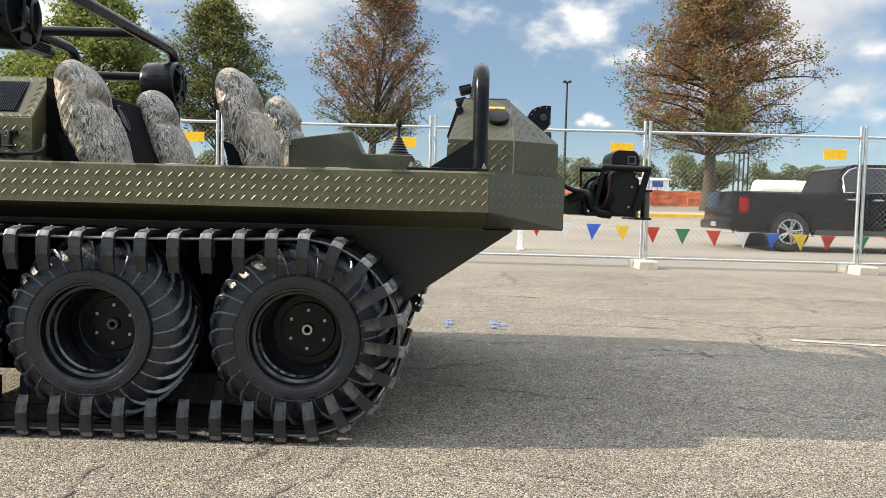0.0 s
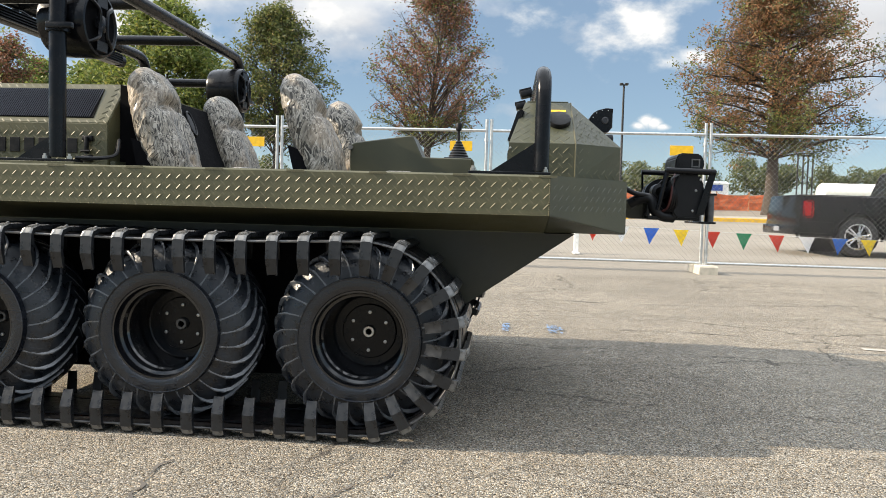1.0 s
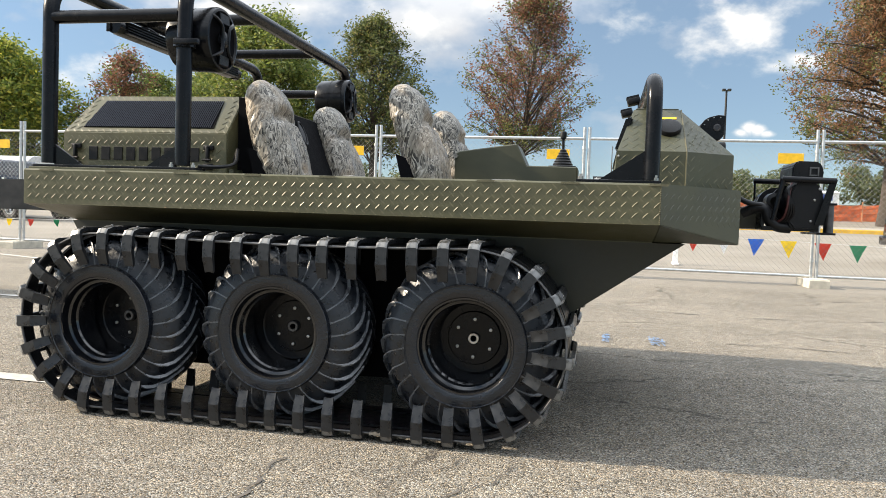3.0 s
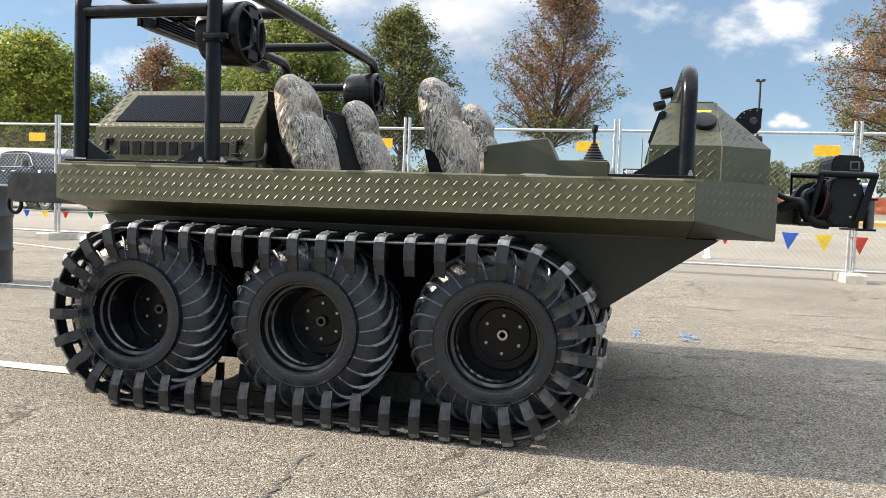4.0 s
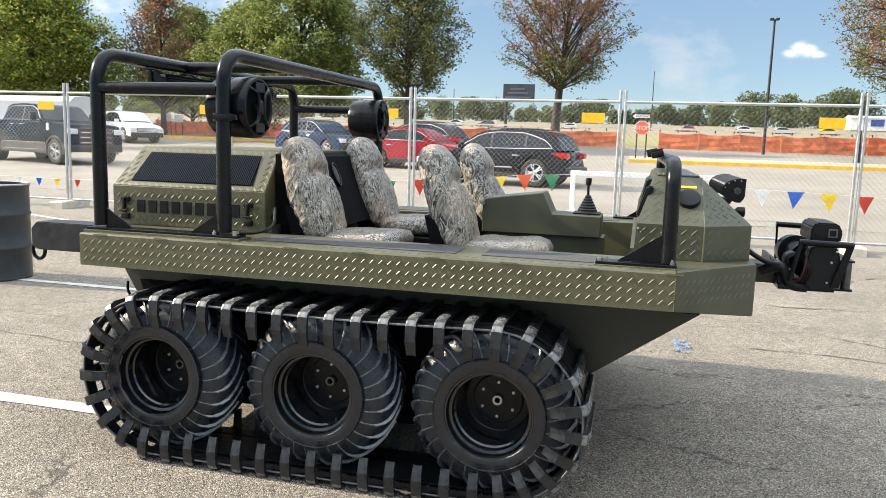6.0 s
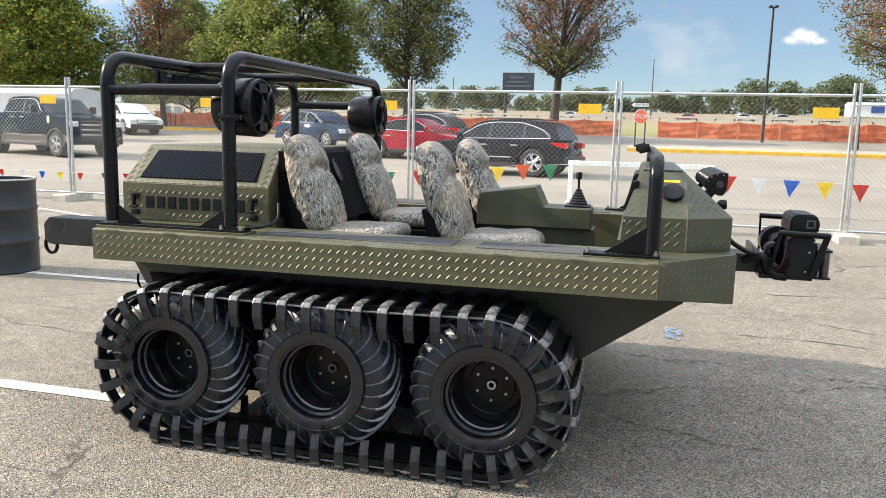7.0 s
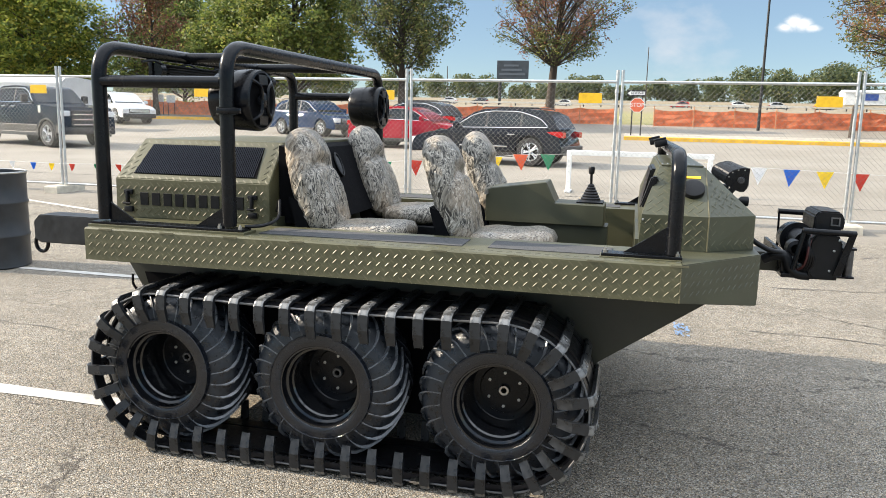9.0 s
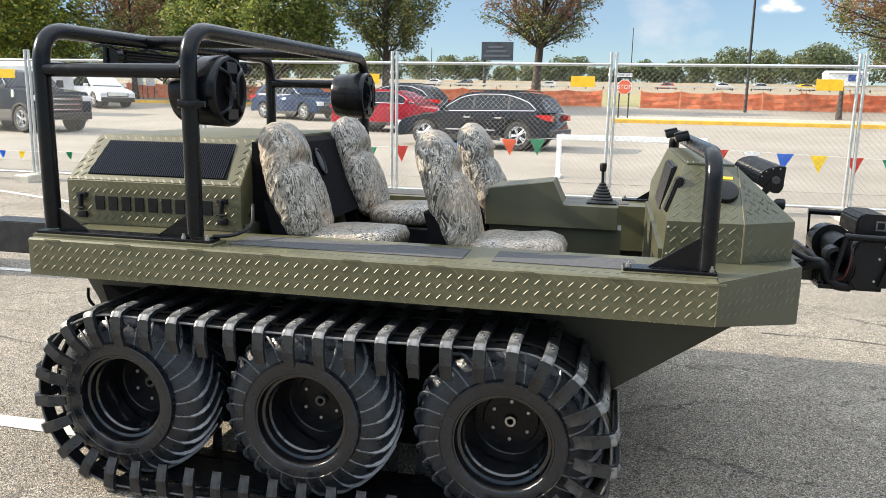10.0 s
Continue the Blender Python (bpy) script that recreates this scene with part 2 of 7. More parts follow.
def camo_material():
    """Seat cloth printed with streaks of dry reeds and bark."""
    m = bpy.data.materials.new("reed_camouflage_cloth")
    m.use_nodes = True
    n, l = m.node_tree.nodes, m.node_tree.links
    b = n["Principled BSDF"]
    b.inputs["Roughness"].default_value = 0.9
    b.inputs["Specular IOR Level"].default_value = 0.2
    co = n.new("ShaderNodeTexCoord")

    def streaks(scale, stretch, turn, lo, hi, wobble):
        mp = n.new("ShaderNodeMapping")
        mp.vector_type = "TEXTURE"
        mp.inputs["Rotation"].default_value = turn
        mp.inputs["Scale"].default_value = [1 / k for k in stretch]
        l.new(co.outputs["Object"], mp.inputs["Vector"])
        t = n.new("ShaderNodeTexNoise")
        t.inputs["Scale"].default_value, t.inputs["Detail"].default_value = scale, 3
        t.inputs["Distortion"].default_value = wobble
        l.new(mp.outputs["Vector"], t.inputs["Vector"])
        r = n.new("ShaderNodeMapRange")
        r.inputs["From Min"].default_value, r.inputs["From Max"].default_value = lo, hi
        l.new(t.outputs["Fac"], r.inputs["Value"])
        return r.outputs["Result"]

    def mix(fac, a, c):
        k = n.new("ShaderNodeMixRGB")
        l.new(fac, k.inputs["Fac"])
        for socket, value in (("Color1", a), ("Color2", c)):
            if isinstance(value, tuple):
                k.inputs[socket].default_value = (*value, 1)
            else:
                l.new(value, k.inputs[socket])
        return k.outputs["Color"]

    # the print bends with the cloth
    bend = n.new("ShaderNodeTexNoise")
    bend.inputs["Scale"].default_value, bend.inputs["Detail"].default_value = 7, 2
    l.new(co.outputs["Object"], bend.inputs["Vector"])
    bent = n.new("ShaderNodeVectorMath")
    bent.operation = "MULTIPLY_ADD"
    bent.inputs[1].default_value = (0.055, 0.055, 0.055)
    l.new(bend.outputs["Color"], bent.inputs[0])
    l.new(co.outputs["Object"], bent.inputs[2])

    def blades(scale, turn, length, stops):
        """Long thin blades lying one beside the other, each of one shade."""
        mp = n.new("ShaderNodeMapping")
        mp.vector_type = "TEXTURE"
        mp.inputs["Rotation"].default_value = turn
        mp.inputs["Scale"].default_value = (1, 1, length)
        l.new(bent.outputs[0], mp.inputs["Vector"])
        t = n.new("ShaderNodeTexVoronoi")
        t.inputs["Scale"].default_value = scale
        l.new(mp.outputs["Vector"], t.inputs["Vector"])
        pick = n.new("ShaderNodeSeparateColor")
        l.new(t.outputs["Color"], pick.inputs["Color"])
        r = n.new("ShaderNodeValToRGB")
        r.color_ramp.elements[0].position, r.color_ramp.elements[0].color = stops[0][0], (*stops[0][1], 1)
        r.color_ramp.elements[1].position, r.color_ramp.elements[1].color = stops[-1][0], (*stops[-1][1], 1)
        for place, colour in stops[1:-1]:
            r.color_ramp.elements.new(place).color = (*colour, 1)
        l.new(pick.outputs["Red"], r.inputs["Fac"])
        return r.outputs["Color"]

    grey = [(0.0, (0.022, 0.020, 0.018)), (0.27, (0.065, 0.060, 0.052)), (0.36, (0.18, 0.163, 0.135)), (0.70, (0.27, 0.248, 0.208)), (1.0, (0.46, 0.425, 0.37))]
    tan = [(0.0, (0.085, 0.066, 0.048)), (0.25, (0.22, 0.18, 0.135)), (0.65, (0.32, 0.265, 0.20)), (1.0, (0.45, 0.40, 0.33))]
    up_, over, across = blades(210, (0.12, 0.28, 0), 17, grey), blades(190, (-0.22, -0.30, 0), 16, grey), blades(230, (0.1, 0.85, 0), 15, grey)
    soft_ = blades(150, (-0.1, 0.45, 0), 17, tan)
    c = mix(streaks(22, (1, 1, 0.7), (0.2, 0.3, 0), 0.47, 0.53, 0.8), up_, over)
    c = mix(streaks(26, (1, 1, 0.8), (0.6, 0.1, 0), 0.56, 0.60, 0.8), c, across)
    c = mix(streaks(5, (1, 1, 0.6), (0.4, 0.7, 0), 0.49, 0.60, 0.6), c, soft_)
    l.new(c, b.inputs["Base Color"])
    weave = n.new("ShaderNodeTexNoise")
    weave.inputs["Scale"].default_value, weave.inputs["Detail"].default_value = 12, 7
    weave.inputs["Distortion"].default_value = 1.8
    crease = n.new("ShaderNodeMapping")
    crease.inputs["Scale"].default_value = (1, 1, 0.35)
    crease.inputs["Rotation"].default_value = (0.5, 0.3, 0)
    l.new(co.outputs["Object"], crease.inputs["Vector"])
    l.new(crease.outputs["Vector"], weave.inputs["Vector"])
    b.inputs["Coat Weight"].default_value, b.inputs["Coat Roughness"].default_value = 0.55, 0.28
    k = n.new("ShaderNodeBump")
    k.inputs["Strength"].default_value, k.inputs["Distance"].default_value = 0.9, 0.036
    l.new(weave.outputs["Fac"], k.inputs["Height"])
    l.new(k.outputs["Normal"], b.inputs["Normal"])
    return m


def leaf_material(name, stops):
    """Leaves, each of a colour of its own between the given ones; light shines through."""
    m = bpy.data.materials.new(name)
    m.use_nodes = True
    n, l = m.node_tree.nodes, m.node_tree.links
    b = n["Principled BSDF"]
    geo = n.new("ShaderNodeNewGeometry")
    r = n.new("ShaderNodeValToRGB")
    r.color_ramp.elements[0].position, r.color_ramp.elements[0].color = stops[0][0], (*stops[0][1], 1)
    r.color_ramp.elements[1].position, r.color_ramp.elements[1].color = stops[-1][0], (*stops[-1][1], 1)
    for p, c in stops[1:-1]:
        r.color_ramp.elements.new(p).color = (*c, 1)
    l.new(geo.outputs["Random Per Island"], r.inputs["Fac"])
    l.new(r.outputs["Color"], b.inputs["Base Color"])
    b.inputs["Roughness"].default_value = 0.55
    tr = n.new("ShaderNodeBsdfTranslucent")
    l.new(r.outputs["Color"], tr.inputs["Color"])
    mx = n.new("ShaderNodeMixShader")
    mx.inputs[0].default_value = 0.48
    l.new(b.outputs[0], mx.inputs[1])
    l.new(tr.outputs[0], mx.inputs[2])
    l.new(mx.outputs[0], n["Material Output"].inputs["Surface"])
    return m


def glass_material(name, tint, rough=0.03):
    m = bpy.data.materials.new(name)
    m.use_nodes = True
    b = m.node_tree.nodes["Principled BSDF"]
    b.inputs["Base Color"].default_value = (*tint, 1)
    b.inputs["Roughness"].default_value = rough
    b.inputs["Specular IOR Level"].default_value = 0.4
    return m


ASPHALT = asphalt_material()
OLIVE = mat("olive_paint", (0.052, 0.053, 0.030), 0.45, 0.0, 0.16, 7, 0.25, 350, ((0.10, 0.095, 0.06), 0.3))
OLIVE_PLATE = mat("olive_tread_plate", (0.087, 0.083, 0.044), 0.40, 0.1, 0.14, 9, 0.25, 400, ((0.11, 0.10, 0.065), 0.3))
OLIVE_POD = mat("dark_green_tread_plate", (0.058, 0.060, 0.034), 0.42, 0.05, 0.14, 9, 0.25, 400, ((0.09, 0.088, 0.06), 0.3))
OLIVE_LUG = mat("worn_olive_lug", (0.112, 0.103, 0.060), 0.46, 0.1, 0.2, 60)
# OLIVE at under half strength, with the shade below the decks in it
HULL = mat("shade_darkened_olive", (0.023, 0.023, 0.013), 0.5, 0.0, 0.18, 7, 0.25, 350, ((0.05, 0.048, 0.033), 0.3))
# ribs paler than the tyre: sky glints and worn lips in the colour
TREAD = mat("highlit_rib_rubber", (0.070, 0.077, 0.088), 0.30, 0.0, 0.5, 22, 0.4, 200, ((0.10, 0.10, 0.10), 0.7), spec=1.0)
GRIP = mat("dark_grip_strip", (0.060, 0.061, 0.064), 0.9, 0, 0.2, 60, 0.8, 900)
BLACK = mat("black_satin_steel", (0.004, 0.0045, 0.006), 0.24, 0.0, 0.2, 20, 0.1, 300, ((0.015, 0.015, 0.015), 0.25), spec=0.22)
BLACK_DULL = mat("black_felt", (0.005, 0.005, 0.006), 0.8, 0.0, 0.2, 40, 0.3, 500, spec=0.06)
BLACK_MATT = mat("black_plastic", (0.0045, 0.0048, 0.006), 0.36, 0.0, 0.25, 40, 0.3, 500, ((0.012, 0.012, 0.012), 0.4), spec=0.26)
RIM = mat("glossy_black_wheel_paint", (0.005, 0.0055, 0.007), 0.12, 0.0, 0.3, 30, 0.25, 60, ((0.016, 0.016, 0.017), 0.3), 0.3, spec=0.6)
# the sky's blue reflection is tinted into this rubber
TYRE = mat("sky_tinted_black_rubber", (0.0045, 0.0062, 0.0105), 0.20, 0.0, 0.35, 16, 1.0, 150, ((0.024, 0.027, 0.033), 0.5), spec=0.62)
# dust specks, over a base lifted for sky and ground bounce
CARCASS = mat("lit_dusty_tyre_rubber", (0.0085, 0.0115, 0.0165), 0.36, 0.0, 0.6, 30, 1.0, 110, ((0.030, 0.033, 0.038), 0.7), spec=0.5)
BAR = mat("track_bar_composite", (0.014, 0.0155, 0.018), 0.36, 0.1, 0.4, 45, 0.6, 160, ((0.075, 0.075, 0.075), 0.6), 0, 0.2)
# pale from wear, and from sun and sky light put into the colour
BAR_WORN_LIT = mat("worn_sunlit_bar_face", (0.14, 0.14, 0.138), 0.30, 0.3, 0.6, 38, 0.6, 160, ((0.045, 0.045, 0.045), 0.9), 0, 0.2)
STEEL = mat("bare_steel", (0.42, 0.41, 0.39), 0.35, 1.0, 0.25, 40)
GALV = mat("galvanised_tube", (0.55, 0.56, 0.56), 0.38, 0.85, 0.15, 25, 0.1, 300)
WIRE = mat("galvanised_wire", (0.27, 0.275, 0.27), 0.5, 0.35, 0.1, 30)
CAMO = camo_material()
CONCRETE = mat("cast_concrete", (0.50, 0.46, 0.38), 0.85, 0, 0.15, 12, 0.6, 120, ((0.3, 0.27, 0.22), 0.5))
WHITE_PAINT = mat("worn_white_road_paint", (0.47, 0.445, 0.405), 0.8, 0, 0.22, 18, 0.5, 200, ((0.34, 0.31, 0.27), 0.95))
YELLOW_PAINT = mat("yellow_kerb_paint", (0.62, 0.36, 0.03), 0.75, 0, 0.15, 4, 0.3, 60, ((0.35, 0.25, 0.1), 0.5))
WHITE = mat("white_plastic", (0.78, 0.78, 0.76), 0.5, 0, 0.08, 8)
BLUE_TAPE = mat("blue_marking_paint", (0.15, 0.25, 0.41), 0.85, 0, 0.4, 120, 0.5, 150, ((0.32, 0.31, 0.29), 1.0))
SIGN_YELLOW = mat("yellow_sign_sheet", (0.85, 0.50, 0.02), 0.5, 0, 0.1, 20)
ORANGE_NET = mat("orange_safety_net", (0.78, 0.28, 0.13), 0.7, 0, 0.25, 3, 0.3, 40)
SEAM = mat("dark_joint", (0.10, 0.09, 0.08), 0.9, 0, 0.3, 20)
GREY_SPEAKER = mat("grey_speaker_cloth", (0.045, 0.046, 0.05), 0.8, 0, 0.1, 60)
DRUM_PAINT = mat("black_drum_paint", (0.022, 0.024, 0.027), 0.42, 0, 0.25, 8, 0.2, 60, ((0.04, 0.038, 0.035), 0.4))
BARK = mat("tree_bark", (0.055, 0.043, 0.034), 0.9, 0, 0.35, 3, 0.8, 14)
GLASS = glass_material("dark_car_glass", (0.014, 0.018, 0.022))
LENS_RED = glass_material("red_lamp_lens", (0.38, 0.008, 0.010), 0.15)
LENS_CLEAR = glass_material("clear_lamp_lens", (0.62, 0.63, 0.64), 0.12)


# ---- building helpers ----
def part(name, bm, material, parent=None, label="", smooth=None):
    """Links a bmesh as one mesh object, under a thing or a part. smooth: the edge angle, in degrees, up to which shading is smooth."""
    me = bpy.data.meshes.new(name)
    bm.normal_update()
    bm.to_mesh(me)
    bm.free()
    me.materials.append(material)
    ob = new(name, me)
    if smooth:
        me.shade_smooth()
        me.set_sharp_from_angle(angle=radians(smooth))
    if parent:
        ob.parent = parent
        if parent.type == "EMPTY":
            ob.location = -parent.location
    if label:
        tagged(ob, label)
    return ob


def same(ob, m, parent=None):
    """Another object on the mesh of a part."""
    o = ob.copy()
    scene.collection.objects.link(o)
    o.parent = parent or ob.parent
    o.matrix_basis = m
    return o


def thing(name, at, label, category, group="", kind=""):
    ob = new(name)
    ob.location = at
    ob.empty_display_size = 0.1
    return tagged(ob, label, category, group, kind)


def quad(bm, *pts):
    return bm.faces.new([bm.verts.new(p) for p in pts])


def box(bm, x0, x1, y0, y1, z0, z1, bevel=0.0, turn=None):
    r = bmesh.ops.create_cube(bm, size=1.0)["verts"]
    for v in r:
        v.co = Vector(((x0 + x1) / 2 + v.co.x * (x1 - x0), (y0 + y1) / 2 + v.co.y * (y1 - y0), (z0 + z1) / 2 + v.co.z * (z1 - z0)))
    if bevel:
        e = list({e for v in r for e in v.link_edges})
        r = [v for v in bmesh.ops.bevel(bm, geom=e, offset=bevel, segments=2, affect="EDGES", profile=0.5)["verts"]]
    if turn:
        bmesh.ops.transform(bm, matrix=turn, verts=list({v for v in r}))
    return r


def prism(bm, poly, a0, a1, axis="y"):
    """A polygon of (x, z) pairs drawn out along y from a0 to a1, of (y, z) along x, or of (x, y) along z."""
    def place(p, a):
        return {"y": (p[0], a, p[1]), "x": (a, p[0], p[1]), "z": (p[0], p[1], a)}[axis]
    lo = [bm.verts.new(place(p, a0)) for p in poly]
    hi = [bm.verts.new(place(p, a1)) for p in poly]
    k = len(poly)
    fs = [bm.faces.new(lo), bm.faces.new(hi)]
    for i in range(k):
        fs.append(bm.faces.new((lo[i], lo[(i + 1) % k], hi[(i + 1) % k], hi[i])))
    bmesh.ops.recalc_face_normals(bm, faces=fs)
    return fs


def loft(bm, rings, caps=True):
    """Skin between closed rings of equally many points."""
    vs = [[bm.verts.new(p) for p in ring] for ring in rings]
    fs = []
    k = len(vs[0])
    for a, b in zip(vs, vs[1:]):
        for i in range(k):
            fs.append(bm.faces.new((a[i], a[(i + 1) % k], b[(i + 1) % k], b[i])))
    if caps:
        fs += [bm.faces.new(vs[0]), bm.faces.new(vs[-1])]
    bmesh.ops.recalc_face_normals(bm, faces=fs)
    return fs


def tube(bm, pts, r, seg=10, caps=True):
    """A round bar along a line of points; r may be one radius or one for each point."""
    pts = [Vector(p) for p in pts]
    rr = r if isinstance(r, (list, tuple)) else [r] * len(pts)
    rings, side = [], None
    for i, p in enumerate(pts):
        d = (pts[min(i + 1, len(pts) - 1)] - pts[max(i - 1, 0)]).normalized()
        if side is None:
            side = d.orthogonal().normalized()
        side = (side - d * side.dot(d)).normalized()
        up = d.cross(side)
        rings.append([p + rr[i] * (math.cos(2 * math.pi * k / seg) * side + math.sin(2 * math.pi * k / seg) * up) for k in range(seg)])
    return loft(bm, rings, caps)


def rounded(pts, radius, steps=6):
    """A line of points with its corners rounded."""
    pts = [Vector(p) for p in pts]
    out = [pts[0]]
    for a, b, c in zip(pts, pts[1:], pts[2:]):
        u, w = (a - b), (c - b)
        d = min(radius, u.length * 0.49, w.length * 0.49)
        p, q = b + u.normalized() * d, b + w.normalized() * d
        for k in range(steps + 1):
            s = k / steps
            out.append(p * (1 - s) ** 2 + b * 2 * s * (1 - s) + q * s * s)
    return out + [pts[-1]]


def lathe(bm, profile, centre, axis="y", seg=48, closed=False):
    """Turns pairs (place along the axis, radius) round an axis through centre."""
    c = Vector(centre)
    rings = []
    for a, r in profile:
        ring = []
        for k in range(seg):
            u, w = r * math.cos(2 * math.pi * k / seg), r * math.sin(2 * math.pi * k / seg)
            ring.append(c + Vector({"y": (u, a, w), "x": (a, u, w), "z": (u, w, a)}[axis]))
        rings.append(ring)
    return loft(bm, rings + ([rings[0]] if closed else []), False)


def lugs(bm, origin, u, v, width, height, inside=None, pitch=0.0345, size=(0.0275, 0.0052, 0.0021), left=0.4):
    """The raised bars of tread plate on the plane through origin along u and v, leaning right on a grid, with ones
    leaning left between, flattened in place of the light that hides them; inside(a, b) keeps those on the plate.
    """
    o, u, v = Vector(origin), Vector(u).normalized(), Vector(v).normalized()
    n = u.cross(v)
    length, wide, _ = size
    half = pitch / 2
    for j in range(int(height / half) + 1):
        for i in range(int(width / half) + 1):
            if i % 2 != j % 2:
                continue
            s = 1 if i % 2 else -1
            a, b = half * (i + 0.5), half * (j + 0.5)
            if a > width - 0.007 or b > height - 0.007 or a < 0.007 or b < 0.007 or (inside and not inside(a, b)):
                continue
            high = size[2] if s > 0 else size[2] * left
            d = (u + s * v).normalized()
            e = n.cross(d)
            c = o + u * a + v * b
            q = length * 0.30
            A, B, C, D, E, G = [bm.verts.new(p) for p in (c - d * length / 2, c - d * q - e * wide / 2, c + d * q - e * wide / 2, c + d * length / 2, c + d * q + e * wide / 2, c - d * q + e * wide / 2)]
            S, T = bm.verts.new(c - d * length * 0.36 + n * high), bm.verts.new(c + d * length * 0.36 + n * high)
            for face in ((A, B, S), (B, C, T, S), (C, D, T), (D, E, T), (E, G, S, T), (G, A, S)):
                bm.faces.new(face)


def mesh_of(name, verts, faces, material, parent=None, smooth=False):
    me = bpy.data.meshes.new(name)
    me.from_pydata(verts, [], faces)
    me.materials.append(material)
    if smooth:
        me.shade_smooth()
    ob = new(name, me)
    ob.parent = parent
    return ob


# ---- the ground ----
def ground_height(y):
    """The car park climbs gently past the fence to the road behind it."""
    ys = (-1e4, 15, 23, 35, 46, 60, 182, 206, 216, 1e4)
    zs = (0, 0.0, 0.20, 0.64, 1.24, 1.74, 4.9, 5.0, 7.4, 7.4)
    return float(np.interp(y, ys, zs))


rows_y = [-60, -20, -5, 0, 2, 4, 6, 8, 11, 13, 15, 17, 19, 21, 23, 27, 31, 35, 40, 46, 52, 60, 75, 90, 110, 140, 182, 206, 216, 300, 900]
cols_x = [-900, -300, -120, -60, -30, -15, -6, 0, 6, 15, 30, 60, 120, 300, 900]
ground = mesh_of("ground", [(x, y, ground_height(y)) for y in rows_y for x in cols_x],
                 [(j * len(cols_x) + i, j * len(cols_x) + i + 1, (j + 1) * len(cols_x) + i + 1, (j + 1) * len(cols_x) + i)
                  for j in range(len(rows_y) - 1) for i in range(len(cols_x) - 1)], ASPHALT)
tagged(ground, "worn pale asphalt car park with loose grit and cracks", "ground", kind="structure")


def strip(name, x0, x1, y0, y1, material, label, category, lift=0.004, skew=0.0, thick=0.004):
    """A thin coat of paint or a joint on the ground."""
    bm = bmesh.new()
    z = ground_height((y0 + y1) / 2) + lift
    k = 24
    rnd = random.Random(name + str(y0))
    a, b = [], []
    for i in range(k + 1):
        x = x0 + (x1 - x0) * i / k
        a.append((x, y0 + skew * i / k + rnd.uniform(-0.006, 0.006), z))
        b.append((x, y1 + skew * i / k + rnd.uniform(-0.006, 0.006), z))
    va, vb = [bm.verts.new(p) for p in a], [bm.verts.new(p) for p in b]
    for i in range(k):
        bm.faces.new((va[i], va[i + 1], vb[i + 1], vb[i]))
    return tagged(part(name, bm, material), label, category, kind="structure")


strip("parking_line", -9.5, -2.0, 2.88, 2.98, WHITE_PAINT, "worn white painted parking bay line on asphalt", "road marking")
strip("parking_line", -8.4, -2.4, 5.39, 5.47, WHITE_PAINT, "worn white painted parking bay line on asphalt", "road marking")
strip("parking_line", -11.0, -5.0, 10.55, 10.65, WHITE_PAINT, "worn white painted line near the fence", "road marking", skew=-2.4)
strip("joint", -30, 30, 14.26, 14.31, SEAM, "dark joint between asphalt and concrete", "joint")
strip("joint", -30, 30, 12.55, 12.57, SEAM, "narrow dark joint in the paving", "joint")


def paint_mark(at, size, dabs):
    """A rough dab of blue marking paint."""
    rnd = random.Random(str(at))
    bm = bmesh.new()
    for _ in range(dabs):
        x, y = at[0] + rnd.uniform(-0.5, 0.5) * size[0], at[1] + rnd.uniform(-0.5, 0.5) * size[1]
        w, d = rnd.uniform(0.003, 0.012), rnd.uniform(0.008, 0.030)
        z = 0.004 + 0.0002 * _
        ring = [(x + w * rnd.uniform(0.5, 1.3) * math.cos(a), y + d * rnd.uniform(0.5, 1.3) * math.sin(a), z) for a in np.linspace(0, 2 * math.pi, 8)[:-1]]
        quad(bm, *ring)
    tagged(part("paint_mark", bm, BLUE_TAPE), "ragged dab of blue marking paint on asphalt", "paint mark", "blue paint marks", "structure")


paint_mark((0.14, 5.20), (0.05, 0.36), 34)
paint_mark((0.46, 5.16), (0.09, 0.34), 60)


def crack(x0, x1, y, sway, width, seed, tilt=0.0):
    """A wandering crack in the asphalt, its edges broken."""
    rnd = random.Random(seed)
    bm = bmesh.new()
    n_ = max(12, int((x1 - x0) / 0.06))
    prev = None
    for i in range(n_ + 1):
        x = x0 + (x1 - x0) * i / n_
        c = y + tilt * i / n_ + sway * noise.noise(Vector((x * 0.45, seed, 0))) + 0.10 * noise.noise(Vector((x * 2.3, seed + 7, 0))) + 0.03 * noise.noise(Vector((x * 9, seed, 3)))
        w = width * max(0.1, 0.55 + 1.1 * noise.noise(Vector((x * 3.0, seed, 5)))) * rnd.uniform(0.6, 1.3)
        pair = bm.verts.new((x, c - w, 0.004)), bm.verts.new((x, c + w, 0.004))
        if prev:
            bm.faces.new((prev[0], pair[0], pair[1], prev[1]))
        prev = pair
    tagged(part("crack", bm, SEAM), "wandering dark crack in worn asphalt", "crack", "asphalt cracks", "structure")


crack(0.3, 9.0, 7.0, 0.9, 0.016, 2)
crack(0.9, 9.0, 5.05, 0.5, 0.012, 5)
crack(-7.5, -1.6, 1.9, 0.5, 0.0030, 8)
crack(-0.6, 6.0, 2.35, 0.5, 0.0024, 11)
crack(1.6, 8.0, 3.6, 0.9, 0.004, 14)
crack(2.5, 10.0, 8.6, 0.8, 0.014, 17)
crack(-9.0, -3.0, 4.1, 0.6, 0.008, 20)


